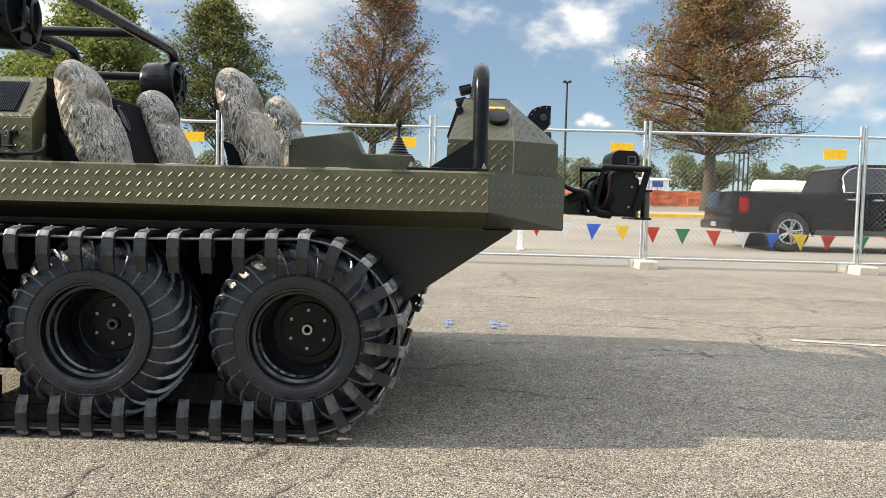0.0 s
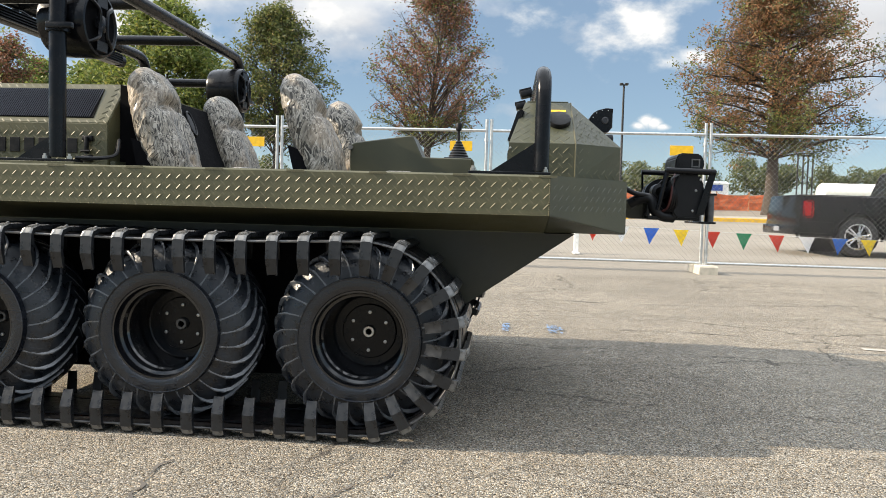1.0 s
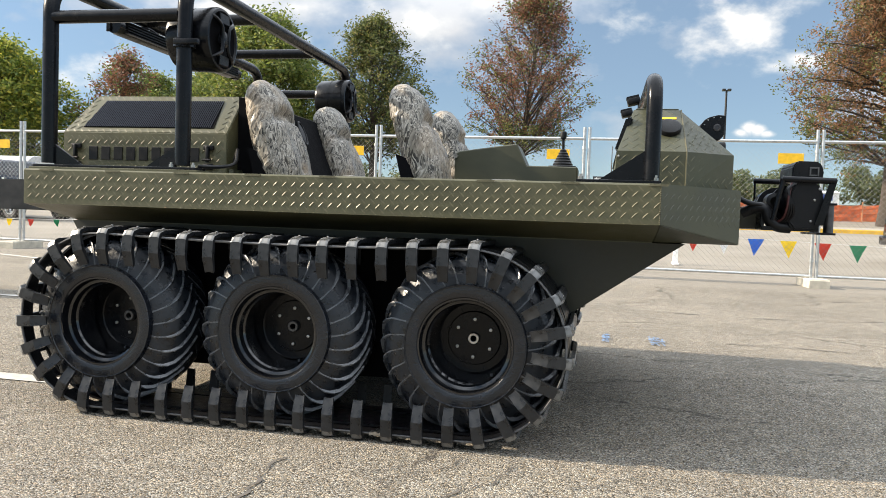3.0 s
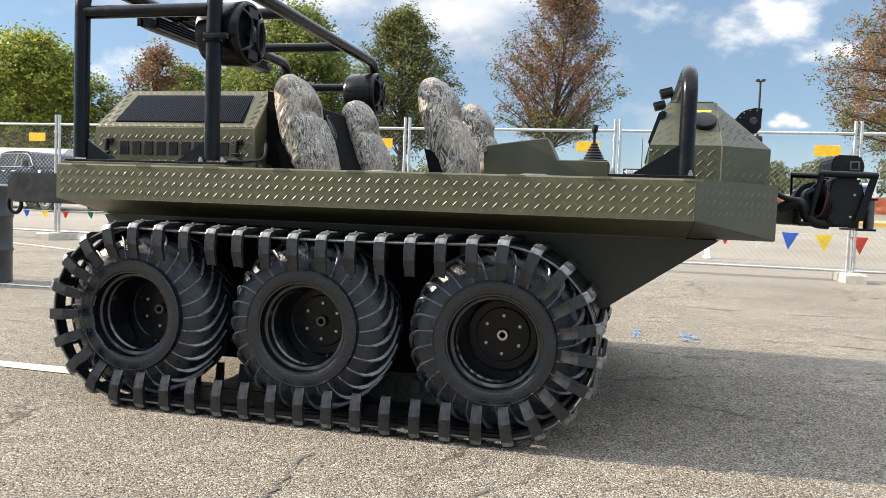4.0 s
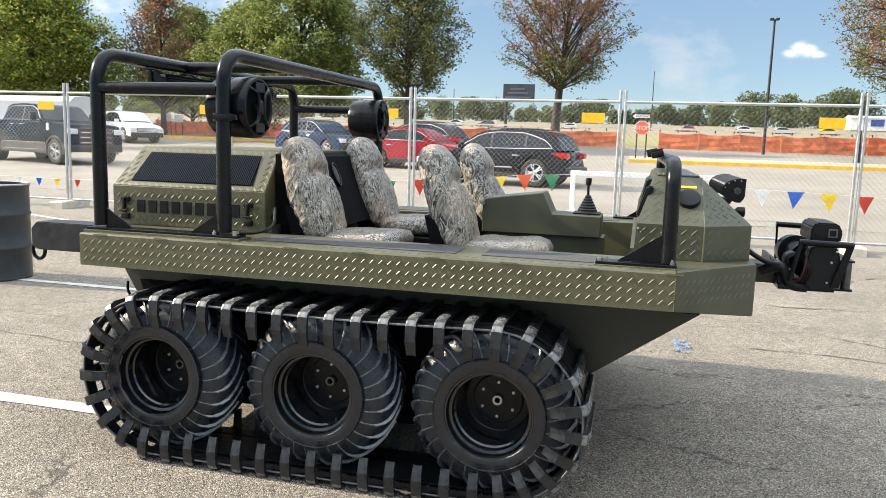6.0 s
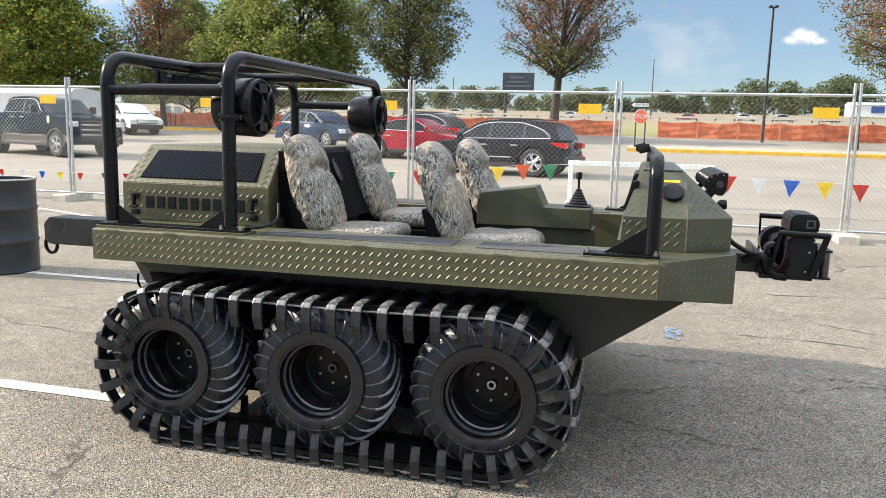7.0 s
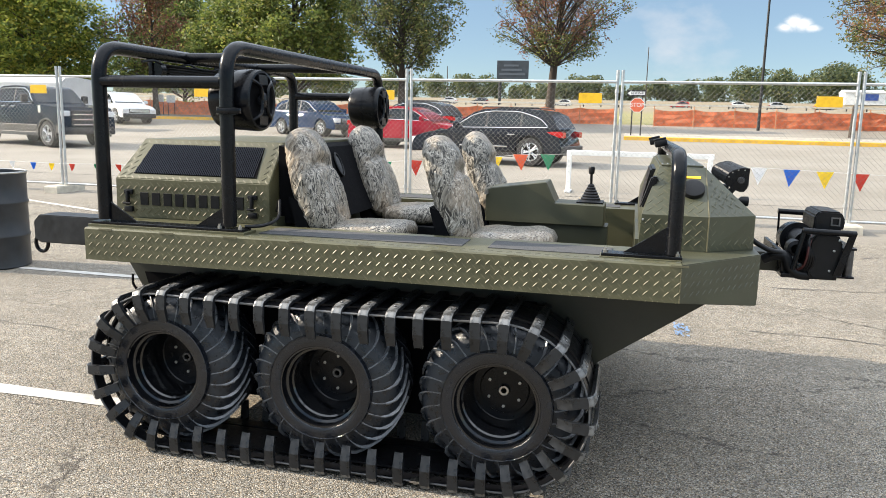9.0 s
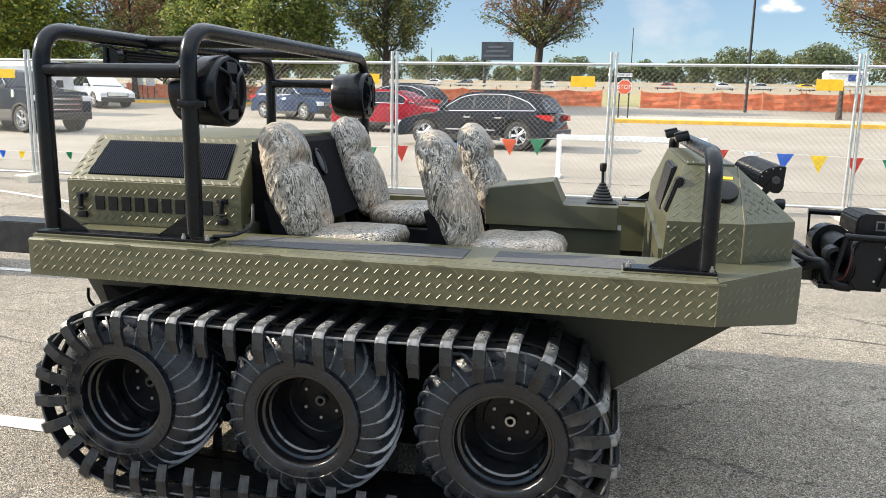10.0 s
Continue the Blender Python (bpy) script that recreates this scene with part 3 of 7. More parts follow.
def hairline(points, width, seed):
    """A short jagged crack along a line of places on the ground."""
    rnd = random.Random(seed)
    line = []
    for (xa, ya), (xb, yb) in zip(points, points[1:]):
        n_ = max(4, int(math.hypot(xb - xa, yb - ya) / 0.022))
        for i in range(n_):
            line.append(Vector((xa + (xb - xa) * i / n_ + rnd.gauss(0, 0.006), ya + (yb - ya) * i / n_ + rnd.gauss(0, 0.006), 0.004)))
    bm = bmesh.new()
    prev = None
    for i, p in enumerate(line):
        d = (line[min(i + 1, len(line) - 1)] - line[max(i - 1, 0)]).normalized()
        w = width * rnd.uniform(0.25, 1.3) * (0.3 if i in (0, len(line) - 1) else 1)
        off = Vector((-d.y, d.x, 0)) * w
        pair = bm.verts.new(p - off), bm.verts.new(p + off)
        if prev:
            bm.faces.new((prev[0], pair[0], pair[1], prev[1]))
        prev = pair
    tagged(part("crack", bm, SEAM), "short jagged crack in worn asphalt", "crack", "asphalt cracks", "structure")


hairline(((-0.855, 2.26), (-0.875, 2.20), (-0.862, 2.10), (-0.835, 1.90), (-0.82, 1.70)), 0.0058, 41)
hairline(((-0.325, 2.42), (-0.355, 2.32), (-0.42, 2.24)), 0.0030, 42)
hairline(((-0.16, 2.40), (-0.19, 2.24), (-0.30, 2.12), (-0.36, 1.98)), 0.0036, 43)
hairline(((-0.45, 2.33), (-0.56, 2.22), (-0.66, 2.19)), 0.0026, 44)
hairline(((0.22, 2.42), (0.08, 2.28), (-0.02, 2.24)), 0.0026, 45)
crack(0.5, 1.1, 1.75, 0.1, 0.004, 32, 0.35)
crack(-3.4, -1.9, 2.35, 0.2, 0.004, 35, -0.25)
strip("parking_line", 2.3, 4.6, 4.86, 4.93, mat("faded_white_road_paint", (0.36, 0.335, 0.29), 0.85, 0, 0.3, 10, 0.6, 200, ((0.27, 0.25, 0.215), 1.0)), "faded white painted parking bay line on asphalt", "road marking", skew=-0.5)


# ---- the amphibious vehicle ----
YC = 3.60                       # its middle
NEAR, FAR = 2.594, 4.606        # the outer faces of its side decks
X_BACK, X_BELT, X_NOSE = -2.09, 0.257, 0.556
Z_LOW, Z_DECK = 0.765, 0.898
Y_HULL = 2.90                   # the tub's near side


def mirror(y):
    return 2 * YC - y


atv = thing("amphibious_vehicle", (-0.8, YC, 0), "olive green six-wheeled amphibious vehicle on rubber tracks", "vehicle")

# the tub under the decks, its olive darkened for the overhang's shade
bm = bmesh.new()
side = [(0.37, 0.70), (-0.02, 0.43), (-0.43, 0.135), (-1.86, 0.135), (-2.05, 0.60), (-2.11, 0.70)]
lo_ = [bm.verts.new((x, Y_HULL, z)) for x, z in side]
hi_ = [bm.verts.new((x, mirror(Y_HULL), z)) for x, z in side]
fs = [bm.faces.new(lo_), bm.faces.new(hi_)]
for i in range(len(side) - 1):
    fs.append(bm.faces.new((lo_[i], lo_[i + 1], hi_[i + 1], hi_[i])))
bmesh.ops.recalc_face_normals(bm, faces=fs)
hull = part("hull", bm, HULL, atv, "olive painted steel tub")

# black sheets on the lower sides: painted shade behind the wheels
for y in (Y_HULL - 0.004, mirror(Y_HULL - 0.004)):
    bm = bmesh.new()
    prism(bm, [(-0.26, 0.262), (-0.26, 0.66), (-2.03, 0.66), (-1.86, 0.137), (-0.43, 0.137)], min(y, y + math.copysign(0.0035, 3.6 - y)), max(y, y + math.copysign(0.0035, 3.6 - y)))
    part("wheel_liner", bm, BLACK_DULL, hull, "black sheet standing for the shade behind the wheels")

# side decks: outer plate, underside, top and inner lip; nose with cut corners
def deck(flip):
    f = mirror if flip else (lambda y: y)
    bm = bmesh.new()
    outer, inner = f(NEAR), f(Y_HULL + 0.035)
    sec = [(outer, Z_LOW), (outer, Z_DECK - 0.006), (f(NEAR + 0.006), Z_DECK), (inner, Z_DECK), (inner, 0.67), (f(Y_HULL + 0.002), 0.67), (f(Y_HULL + 0.002), 0.703)]
    loft(bm, [[(x, y, z) for y, z in sec] for x in (X_BACK, X_BELT)])
    d = part("side_deck", bm, OLIVE_PLATE, atv, "olive tread plate side deck")
    bm = bmesh.new()
    u = (1, 0, 0) if not flip else (-1, 0, 0)
    lugs(bm, (X_BACK if not flip else X_BELT, outer, Z_LOW + 0.004), u, (0, 0, 1), X_BELT - X_BACK, Z_DECK - Z_LOW - 0.008, left=0.12)
    tagged(part("tread_pattern", bm, OLIVE_LUG, d), "raised bars of worn tread plate", kind="stuff")
    bm = bmesh.new()
    lugs(bm, (X_BACK, f(NEAR + 0.02), Z_DECK) if not flip else (X_BELT, f(NEAR + 0.02), Z_DECK), u, (0, 1 if not flip else -1, 0), X_BELT - X_BACK, 0.05)
    tagged(part("tread_pattern", bm, OLIVE_LUG, d), "raised bars of worn tread plate", kind="stuff")
    for x0, x1 in ((-1.36, -0.53), (-0.43, 0.02)):
        bm = bmesh.new()
        box(bm, x0, x1, min(f(2.70), f(2.87)), max(f(2.70), f(2.87)), Z_DECK - 0.001, Z_DECK + 0.003)
        part("grip_strip", bm, GRIP, d, "dark sandy grip strip")
    bm = bmesh.new()
    for x in np.arange(X_BACK + 0.1, X_BELT, 0.28):
        box(bm, x - 0.03, x + 0.03, min(outer, f(NEAR - 0.0035)), max(outer, f(NEAR - 0.0035)), Z_DECK - 0.008, Z_DECK - 0.001)
    rnd = random.Random(3)
    for i in range(22):
        z = Z_LOW + 0.003 + 0.0058 * i
        bmesh.ops.create_icosphere(bm, subdivisions=1, radius=rnd.uniform(0.0026, 0.0036), matrix=Matrix.Translation((X_BELT, outer, z)))
    for i in range(90):
        x = X_BACK + (X_BELT - X_BACK) * (i + rnd.random()) / 90
        bmesh.ops.create_icosphere(bm, subdivisions=1, radius=rnd.uniform(0.0012, 0.0026), matrix=Matrix.Translation((x, outer, Z_LOW + 0.001)))
    tagged(part("weld_bead", bm, OLIVE_LUG, d), "row of rough weld beads", kind="stuff")
    return d


deck(False)
deck(True)

bm = bmesh.new()
plan_top = [(X_BELT + 0.001, NEAR), (X_NOSE, NEAR + 0.335), (X_NOSE, mirror(NEAR + 0.335)), (X_BELT + 0.001, FAR)]
low = [(X_BELT + 0.001, NEAR, Z_LOW), (X_NOSE, NEAR + 0.335, 0.703), (X_NOSE, mirror(NEAR + 0.335), 0.703), (X_BELT + 0.001, FAR, Z_LOW)]
top = [(x, y, Z_DECK) for x, y in plan_top]
mid = [(X_BELT + 0.001, Y_HULL, 0.703), (X_BELT + 0.001, mirror(Y_HULL), 0.703)]
V = [bm.verts.new(p) for p in low + top + mid]
for f_ in ((0, 1, 5, 4), (1, 2, 6, 5), (2, 3, 7, 6), (4, 5, 6, 7), (0, 8, 1), (8, 9, 2, 1), (9, 3, 2), (0, 3, 9, 8), (0, 4, 7, 3)):
    bm.faces.new([V[i] for i in f_])
bmesh.ops.recalc_face_normals(bm, faces=bm.faces[:])
bmesh.ops.bevel(bm, geom=bm.edges[:], offset=0.003, segments=2, affect="EDGES")
nose = part("nose", bm, OLIVE, atv, "olive painted nose with cut corners")
bm = bmesh.new()
cut = Vector((X_NOSE - X_BELT, 0.335, 0))
lugs(bm, (X_BELT, NEAR, Z_LOW - 0.0), cut, (0, 0, 1), cut.length, 0.13)
lugs(bm, (X_NOSE, NEAR + 0.335, 0.72), (0, 1, 0), (0, 0, 1), 1.14, 0.17)
tagged(part("tread_pattern", bm, OLIVE, nose), "painted raised bars of tread plate", kind="stuff")

# floor and inner walls of the open cabin
bm = bmesh.new()
box(bm, -1.42, 0.05, Y_HULL + 0.036, mirror(Y_HULL + 0.036), 0.50, 0.53)
box(bm, -1.42, -1.40, Y_HULL + 0.036, mirror(Y_HULL + 0.036), 0.531, 0.93)
box(bm, 0.10, 0.12, Y_HULL + 0.036, mirror(Y_HULL + 0.036), 0.58, 0.93)
part("cabin_floor", bm, OLIVE, atv, "olive painted cabin floor")
bm = bmesh.new()
box(bm, X_BACK + 0.002, -1.421, Y_HULL + 0.036, mirror(Y_HULL + 0.036), 0.86, Z_DECK - 0.003)
part("deck_plate", bm, OLIVE_PLATE, atv)
bm = bmesh.new()
box(bm, 0.121, X_BELT, Y_HULL + 0.036, mirror(Y_HULL + 0.036), 0.86, Z_DECK - 0.003)
part("deck_plate", bm, OLIVE_PLATE, atv)


# ---- wheels ----
def tyre_point(a, r, k):
    return Vector((r * math.cos(k), a, r * math.sin(k)))


HUB_METAL = mat("dull_axle_metal", (0.10, 0.10, 0.10), 0.4, 0.6, 0.3, 60)


def wheel(x, flip):
    """A wide low-pressure tyre on a deep dished rim; y runs inwards from the outer sidewall."""
    s = -1 if flip else 1
    y0 = mirror(2.555) if flip else 2.555
    c = (0, 0, 0)
    bm = bmesh.new()
    prof = [(0.012, 0.162), (0.004, 0.164), (0.004, 0.158), (0.020, 0.152), (0.030, 0.152), (0.034, 0.143), (0.060, 0.141), (0.066, 0.135), (0.150, 0.132), (0.207, 0.128)]
    lathe(bm, [(s * a, r) for a, r in prof], c)
    rim = part("wheel", bm, RIM, atv, "glossy black deep-dish wheel", 35)
    rim.location = Vector((x, y0, 0.337)) - atv.location
    bm = bmesh.new()
    prof = [(0.030, 0.158), (0.006, 0.162), (0.0, 0.166), (-0.0015, 0.169), (-0.0025, 0.186), (-0.0016, 0.2035), (-0.0040, 0.2050), (-0.0044, 0.2068), (-0.0030, 0.2083), (0.0030, 0.2088), (0.010, 0.2095), (0.019, 0.2105), (0.022, 0.228), (0.032, 0.258), (0.048, 0.282), (0.072, 0.300), (0.105, 0.309), (0.170, 0.313), (0.235, 0.308), (0.275, 0.292), (0.300, 0.258), (0.320, 0.215), (0.320, 0.165)]
    lathe(bm, [(s * a, r) for a, r in prof], c, seg=64)
    tyre = part("tyre", bm, TYRE, rim, "wide black ribbed rubber tyre", 24)
    # the shoulders take the rubber with bounced light in its colour
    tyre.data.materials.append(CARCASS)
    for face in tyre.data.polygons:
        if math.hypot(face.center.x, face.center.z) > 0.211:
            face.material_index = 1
    # swept ribs over shoulder and crown
    bm = bmesh.new()
    for k in range(29):
        for half in (0, 1):
            steps = 8
            pts = []
            for i in range(steps + 1):
                f = i / steps
                a = (0.019 + 0.141 * f) if not half else (0.318 - 0.150 * f)
                r = float(np.interp(a, [0.018, 0.022, 0.032, 0.048, 0.072, 0.105, 0.170, 0.235, 0.275, 0.300, 0.320], [0.211, 0.228, 0.258, 0.282, 0.299, 0.307, 0.311, 0.305, 0.290, 0.258, 0.215]))
                ang = 2 * math.pi * (k + 0.5 * half) / 29 + (0.46 * f ** 1.15)
                pts.append((a, r, ang))
            vs = []
            for i_, (a, r, ang) in enumerate(pts):
                w = 0.0024 / 0.29
                lift = (0.007 if half else 0.0150) * min(1.0, 0.35 + i_ * 0.35) * (1 - 0.055 * i_)
                vs.append([tyre_point(s * a, r - 0.004, ang - w * 2.4), tyre_point(s * a, r + lift, ang - w), tyre_point(s * a, r + lift, ang + w), tyre_point(s * a, r - 0.004, ang + w * 2.0)])
            vv = [[bm.verts.new(p) for p in ring] for ring in vs]
            for a, b in zip(vv, vv[1:]):
                for i in range(3):
                    bm.faces.new((a[i], a[i + 1], b[i + 1], b[i]))
            bm.faces.new(vv[0]), bm.faces.new(vv[-1])
    bmesh.ops.recalc_face_normals(bm, faces=bm.faces[:])
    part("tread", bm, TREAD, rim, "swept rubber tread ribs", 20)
    bm = bmesh.new()
    lathe(bm, [(s * a, r) for a, r in ((0.200, 0.1305), (0.205, 0.124), (0.206, 0.098), (0.198, 0.094), (0.198, 0.0001))], c)
    part("wheel_disc", bm, BLACK, rim, "dull black wheel disc", 30)
    bm = bmesh.new()
    prof = [(0.199, 0.023), (0.186, 0.022), (0.182, 0.019), (0.182, 0.011), (0.198, 0.010), (0.198, 0.0001)]
    lathe(bm, [(s * a, r) for a, r in prof], c, seg=24)
    part("hub", bm, STEEL if abs(x + 0.355) < 0.01 else HUB_METAL, rim, "steel axle hub", 40)
    bm = bmesh.new()
    lathe(bm, [(s * 0.199, 0.0062), (s * 0.191, 0.0062), (s * 0.190, 0.0001)], (0, 0, 0), seg=6)
    nut = part("lug_nut", bm, STEEL, rim, "small steel wheel nut")
    for k in range(6):
        m = Matrix.Translation((0.068 * math.cos(k * math.pi / 3 + 0.5), 0, 0.068 * math.sin(k * math.pi / 3 + 0.5)))
        if k:
            same(nut, m)
        else:
            nut.matrix_basis = m
    bm = bmesh.new()
    tube(bm, [(0.098, s * 0.05, -0.100), (0.090, s * 0.030, -0.094)], 0.006, 8)
    part("valve", bm, BLACK_MATT, rim)
    # plain bars where the sidewall's moulded lettering runs
    bm = bmesh.new()
    for k in range(11):
        a = radians(-118 + 9 * k)
        m = Matrix.Translation((0.190 * math.cos(a), s * -0.002, 0.190 * math.sin(a))) @ Matrix.Rotation(-a, 4, "Y")
        bmesh.ops.create_cube(bm, size=1.0, matrix=m @ Matrix.Diagonal((0.016, 0.003, 0.017, 1)))
    tagged(part("lettering_bar", bm, TYRE, tyre), "plain raised bars on the sidewall", kind="stuff")
    return rim


for wx in (-0.355, -1.043, -1.731):
    wheel(wx, False)
    wheel(wx, True)


# ---- tracks ----
AX_F, AX_R, AX_Z, TR = -0.347, -1.705, 0.347, 0.315


def on_loop(d, r):
    """The place (x, z) and the outward turn at a length d along the track, r from its axles; it starts at the front of the lower run, going back."""
    run, bend = AX_F - AX_R, math.pi * TR
    d %= 2 * (run + bend)
    if d < run:
        return AX_F - d, AX_Z - r, math.pi
    d -= run
    if d < bend:
        a = math.pi / 2 * 3 - d / TR
        return AX_R + r * math.cos(a), AX_Z + r * math.sin(a), math.pi / 2 - a
    d -= bend
    if d < run:
        sag = 0.012 * math.sin(math.pi * d / run)
        return AX_R + d, AX_Z + r - sag, 0.0
    d -= run
    a = math.pi / 2 - d / TR
    return AX_F + r * 1.04 * math.cos(a), AX_Z + r * math.sin(a), math.pi / 2 - a


def track(flip):
    f = mirror if flip else (lambda y: y)
    total = 2 * (AX_F - AX_R + math.pi * TR)
    main = None
    for y0, y1 in ((2.515, 2.565), (2.605, 2.785), (2.80, 2.86)):
        rings = []
        for i in range(140):
            d = total * i / 140
            o, p = on_loop(d, TR + 0.008), on_loop(d, TR)
            rings.append([(o[0], f(y0), o[1]), (o[0], f(y1), o[1]), (p[0], f(y1), p[1]), (p[0], f(y0), p[1])])
        bm = bmesh.new()
        loft(bm, rings + [rings[0]], False)
        st = part("track" if main is None else "belt_strap", bm, BLACK_MATT, main or atv, "black rubber track with cross bars" if main is None else "")
        main = main or st
    bm = bmesh.new()
    tube(bm, [(p[0], f(2.512), p[1]) for p in (on_loop(total * i / 140, TR + 0.003) for i in range(141))], 0.0042, 6, False)
    part("edge_cord", bm, mat("worn_grey_rubber", (0.10, 0.10, 0.10), 0.4, 0, 0.3, 60), main, "worn grey edge cord", 60)
    # one cross bar: flat outside, bent down over the strap's edge into a guide tab
    bm = bmesh.new()
    prof = [(2.505, -0.106, 0.0165), (2.486, -0.052, 0.0192), (2.490, 0.006, 0.0192), (2.501, 0.023, 0.019), (2.535, 0.032, 0.019), (2.600, 0.032, 0.019), (2.86, 0.030, 0.018), (2.885, 0.020, 0.018), (2.89, -0.08, 0.015)]
    rings = []
    for i, (y, z, w) in enumerate(prof):
        t = 0.016 if 0 < i < 8 else 0.010
        a, b = prof[max(i - 1, 0)], prof[min(i + 1, 8)]
        n = Vector((0, -(b[1] - a[1]), b[0] - a[0])).normalized()
        p = Vector((0, y, z))
        q = p - n * t
        rings.append([Vector((-w, f(p.y), p.z - 0.003)), Vector((-w * 0.6, f(p.y), p.z)), Vector((w * 0.6, f(p.y), p.z)), Vector((w, f(p.y), p.z - 0.003)), Vector((w, f(q.y), q.z)), Vector((-w, f(q.y), q.z))])
    loft(bm, rings)
    for bx in (2.552,):
        bmesh.ops.create_icosphere(bm, subdivisions=1, radius=0.007, matrix=Matrix.Translation((0, f(bx), 0.031)))
    bar = part("cross_bar", bm, BAR, main, "worn dark track cross bar", 12)
    # only the outer ends, clear of the deck, get the sunlit tone
    bar.data.materials.append(BAR_WORN_LIT)
    for face in bar.data.polygons:
        if face.normal.z > 0.35 and face.center.z > 0.005 and abs(face.center.y - f(2.53)) < 0.08:
            face.material_index = 1
    run, bend = AX_F - AX_R, math.pi * TR
    pitch = total / 45
    lower = [0.0445 + pitch * i for i in range(13)]
    upper = [0.0776 + pitch * i for i in range(60) if run + bend < 0.0776 + pitch * i < 2 * run + bend]
    ways = list(lower)
    for a, b in ((lower[-1], upper[0]), (upper[-1], lower[0] + total)):
        gaps = round((b - a) / pitch)
        ways += [a + (b - a) * i / gaps for i in range(1, gaps)]
    ways += upper
    for k, d in enumerate(ways):
        x, z, turn = on_loop(d, TR)
        m = Matrix.LocRotScale((x, 0, z), Euler((0, turn, 0)), None)
        if k:
            same(bar, m)
        else:
            bar.matrix_basis = m
    bm = bmesh.new()
    x = -0.638
    box(bm, x - 0.022, x + 0.022, min(f(2.498), f(2.53)), max(f(2.498), f(2.53)), 0.028, 0.036)
    tube(bm, [(x, f(2.492), 0.034), (x, f(2.53), 0.034)], 0.008, 8)
    part("track_joint", bm, STEEL, main, "steel track joint bolt")
    return main


track(False)
track(True)


# ---- engine box ----
BX0, BX1, BY = -2.185, -1.428, 2.93
bm = bmesh.new()
sec = lambda x, dx: [(x, BY, Z_DECK), (x, BY, 1.075), (x + dx, BY + 0.155, 1.248), (x + dx, 4.02, 1.248), (x, 4.17, 1.075), (x, 4.17, Z_DECK)]
loft(bm, [sec(BX0, 0.055), sec(BX1, -0.004)])
bmesh.ops.bevel(bm, geom=bm.edges[:], offset=0.0035, segments=2, affect="EDGES")
engine_box = part("engine_box", bm, OLIVE_PLATE, atv, "olive tread plate engine box")
bm = bmesh.new()
slope = Vector((0, 0.155, 0.173))
lugs(bm, (BX0 + 0.005, BY, Z_DECK + 0.006), (1, 0, 0), (0, 0, 1), BX1 - BX0 - 0.01, 0.17, lambda a, b: True)
grille_in = lambda a, b: (a < 0.075 or a > 0.70 or b < 0.022 or b > 0.202)
lugs(bm, (BX0 + 0.008, BY, 1.075), (1, 0, 0), slope, BX1 - BX0 - 0.01, slope.length, lambda a, b: grille_in(a - 0.0, b) and a > 0.05 * b / 0.23)
lugs(bm, (BX1, BY, Z_DECK), (0, 1, 0), (0, 0, 1), 0.02, 0.17)
tagged(part("tread_pattern", bm, OLIVE_LUG, engine_box), "raised bars of worn tread plate", kind="stuff")
bm = bmesh.new()
n_ = Vector((0, -slope.z, slope.y)).normalized()
def on_slope(a, b, h):
    return Vector((BX0, BY, 1.075)) + Vector((a, 0, 0)) + slope.normalized() * b + n_ * h
gl = [(0.085, 0.028), (0.688, 0.028), (0.672, 0.198), (0.115, 0.198)]
loft(bm, [[on_slope(a, b, 0.0005) for a, b in gl], [on_slope(a, b, 0.003) for a, b in gl]])
part("grille", bm, BLACK_DULL, engine_box, "black ribbed radiator grille")
bm = bmesh.new()
for i in range(66):
    a = 0.092 + 0.578 * i / 65
    b1 = 0.195 if a > 0.118 else 0.028 + 0.17 * (a - 0.085) / 0.033
    prof = [on_slope(a - 0.0022, 0.030, 0.003), on_slope(a, 0.030, 0.0075), on_slope(a + 0.0022, 0.030, 0.003)]
    prof2 = [on_slope(a - 0.0022, b1, 0.003), on_slope(a, b1, 0.0075), on_slope(a + 0.0022, b1, 0.003)]
    loft(bm, [prof, prof2], False)
tagged(part("grille_rib", bm, mat("grey_black_grille", (0.075, 0.080, 0.095), 0.4, 0.3), engine_box), "fine black grille ribs", kind="stuff")
# plain bars where the maker's lettering stands
for i in range(9):
    bm = bmesh.new()
    x = -2.058 + 0.0585 * i
    box(bm, x, x + 0.040, BY - 0.0045, BY + 0.001, 0.958, 1.014, 0.001)
    part("lettering_bar", bm, BLACK_MATT, engine_box, "dark plain lettering bar")
for x in (-2.115, -1.505):
    bm = bmesh.new()
    box(bm, x - 0.022, x + 0.022, BY - 0.012, BY, 1.005, 1.025, 0.003)
    box(bm, x - 0.006, x + 0.006, BY - 0.024, BY - 0.006, 0.955, 1.02, 0.002)
    box(bm, x - 0.02, x + 0.02, BY - 0.016, BY, 0.925, 0.95, 0.003)
    tube(bm, [(x - 0.018, BY - 0.022, 0.965), (x + 0.018, BY - 0.022, 0.965)], 0.005, 8)
    part("latch", bm, BLACK_MATT, engine_box, "black rubber hold-down latch", 30)

# bulkhead with loudspeaker behind the rear seats
bm = bmesh.new()
prism(bm, [(-1.425, 0.90), (-1.235, 0.90), (-1.366, 1.222), (-1.425, 1.238)], 3.02, 3.98)
bulk = part("bulkhead", bm, BLACK_DULL, atv, "black bulkhead behind the rear seats")
bm = bmesh.new()
oval = Matrix.LocRotScale((-1.326, 3.47, 1.135), Euler((0, radians(-22), 0)), None)
bmesh.ops.create_uvsphere(bm, u_segments=20, v_segments=10, radius=1.0, matrix=oval @ Matrix.Diagonal((0.007, 0.028, 0.052, 1)))
speaker = part("speaker", bm, GREY_SPEAKER, bulk, "grey oval loudspeaker", 60)
bm = bmesh.new()
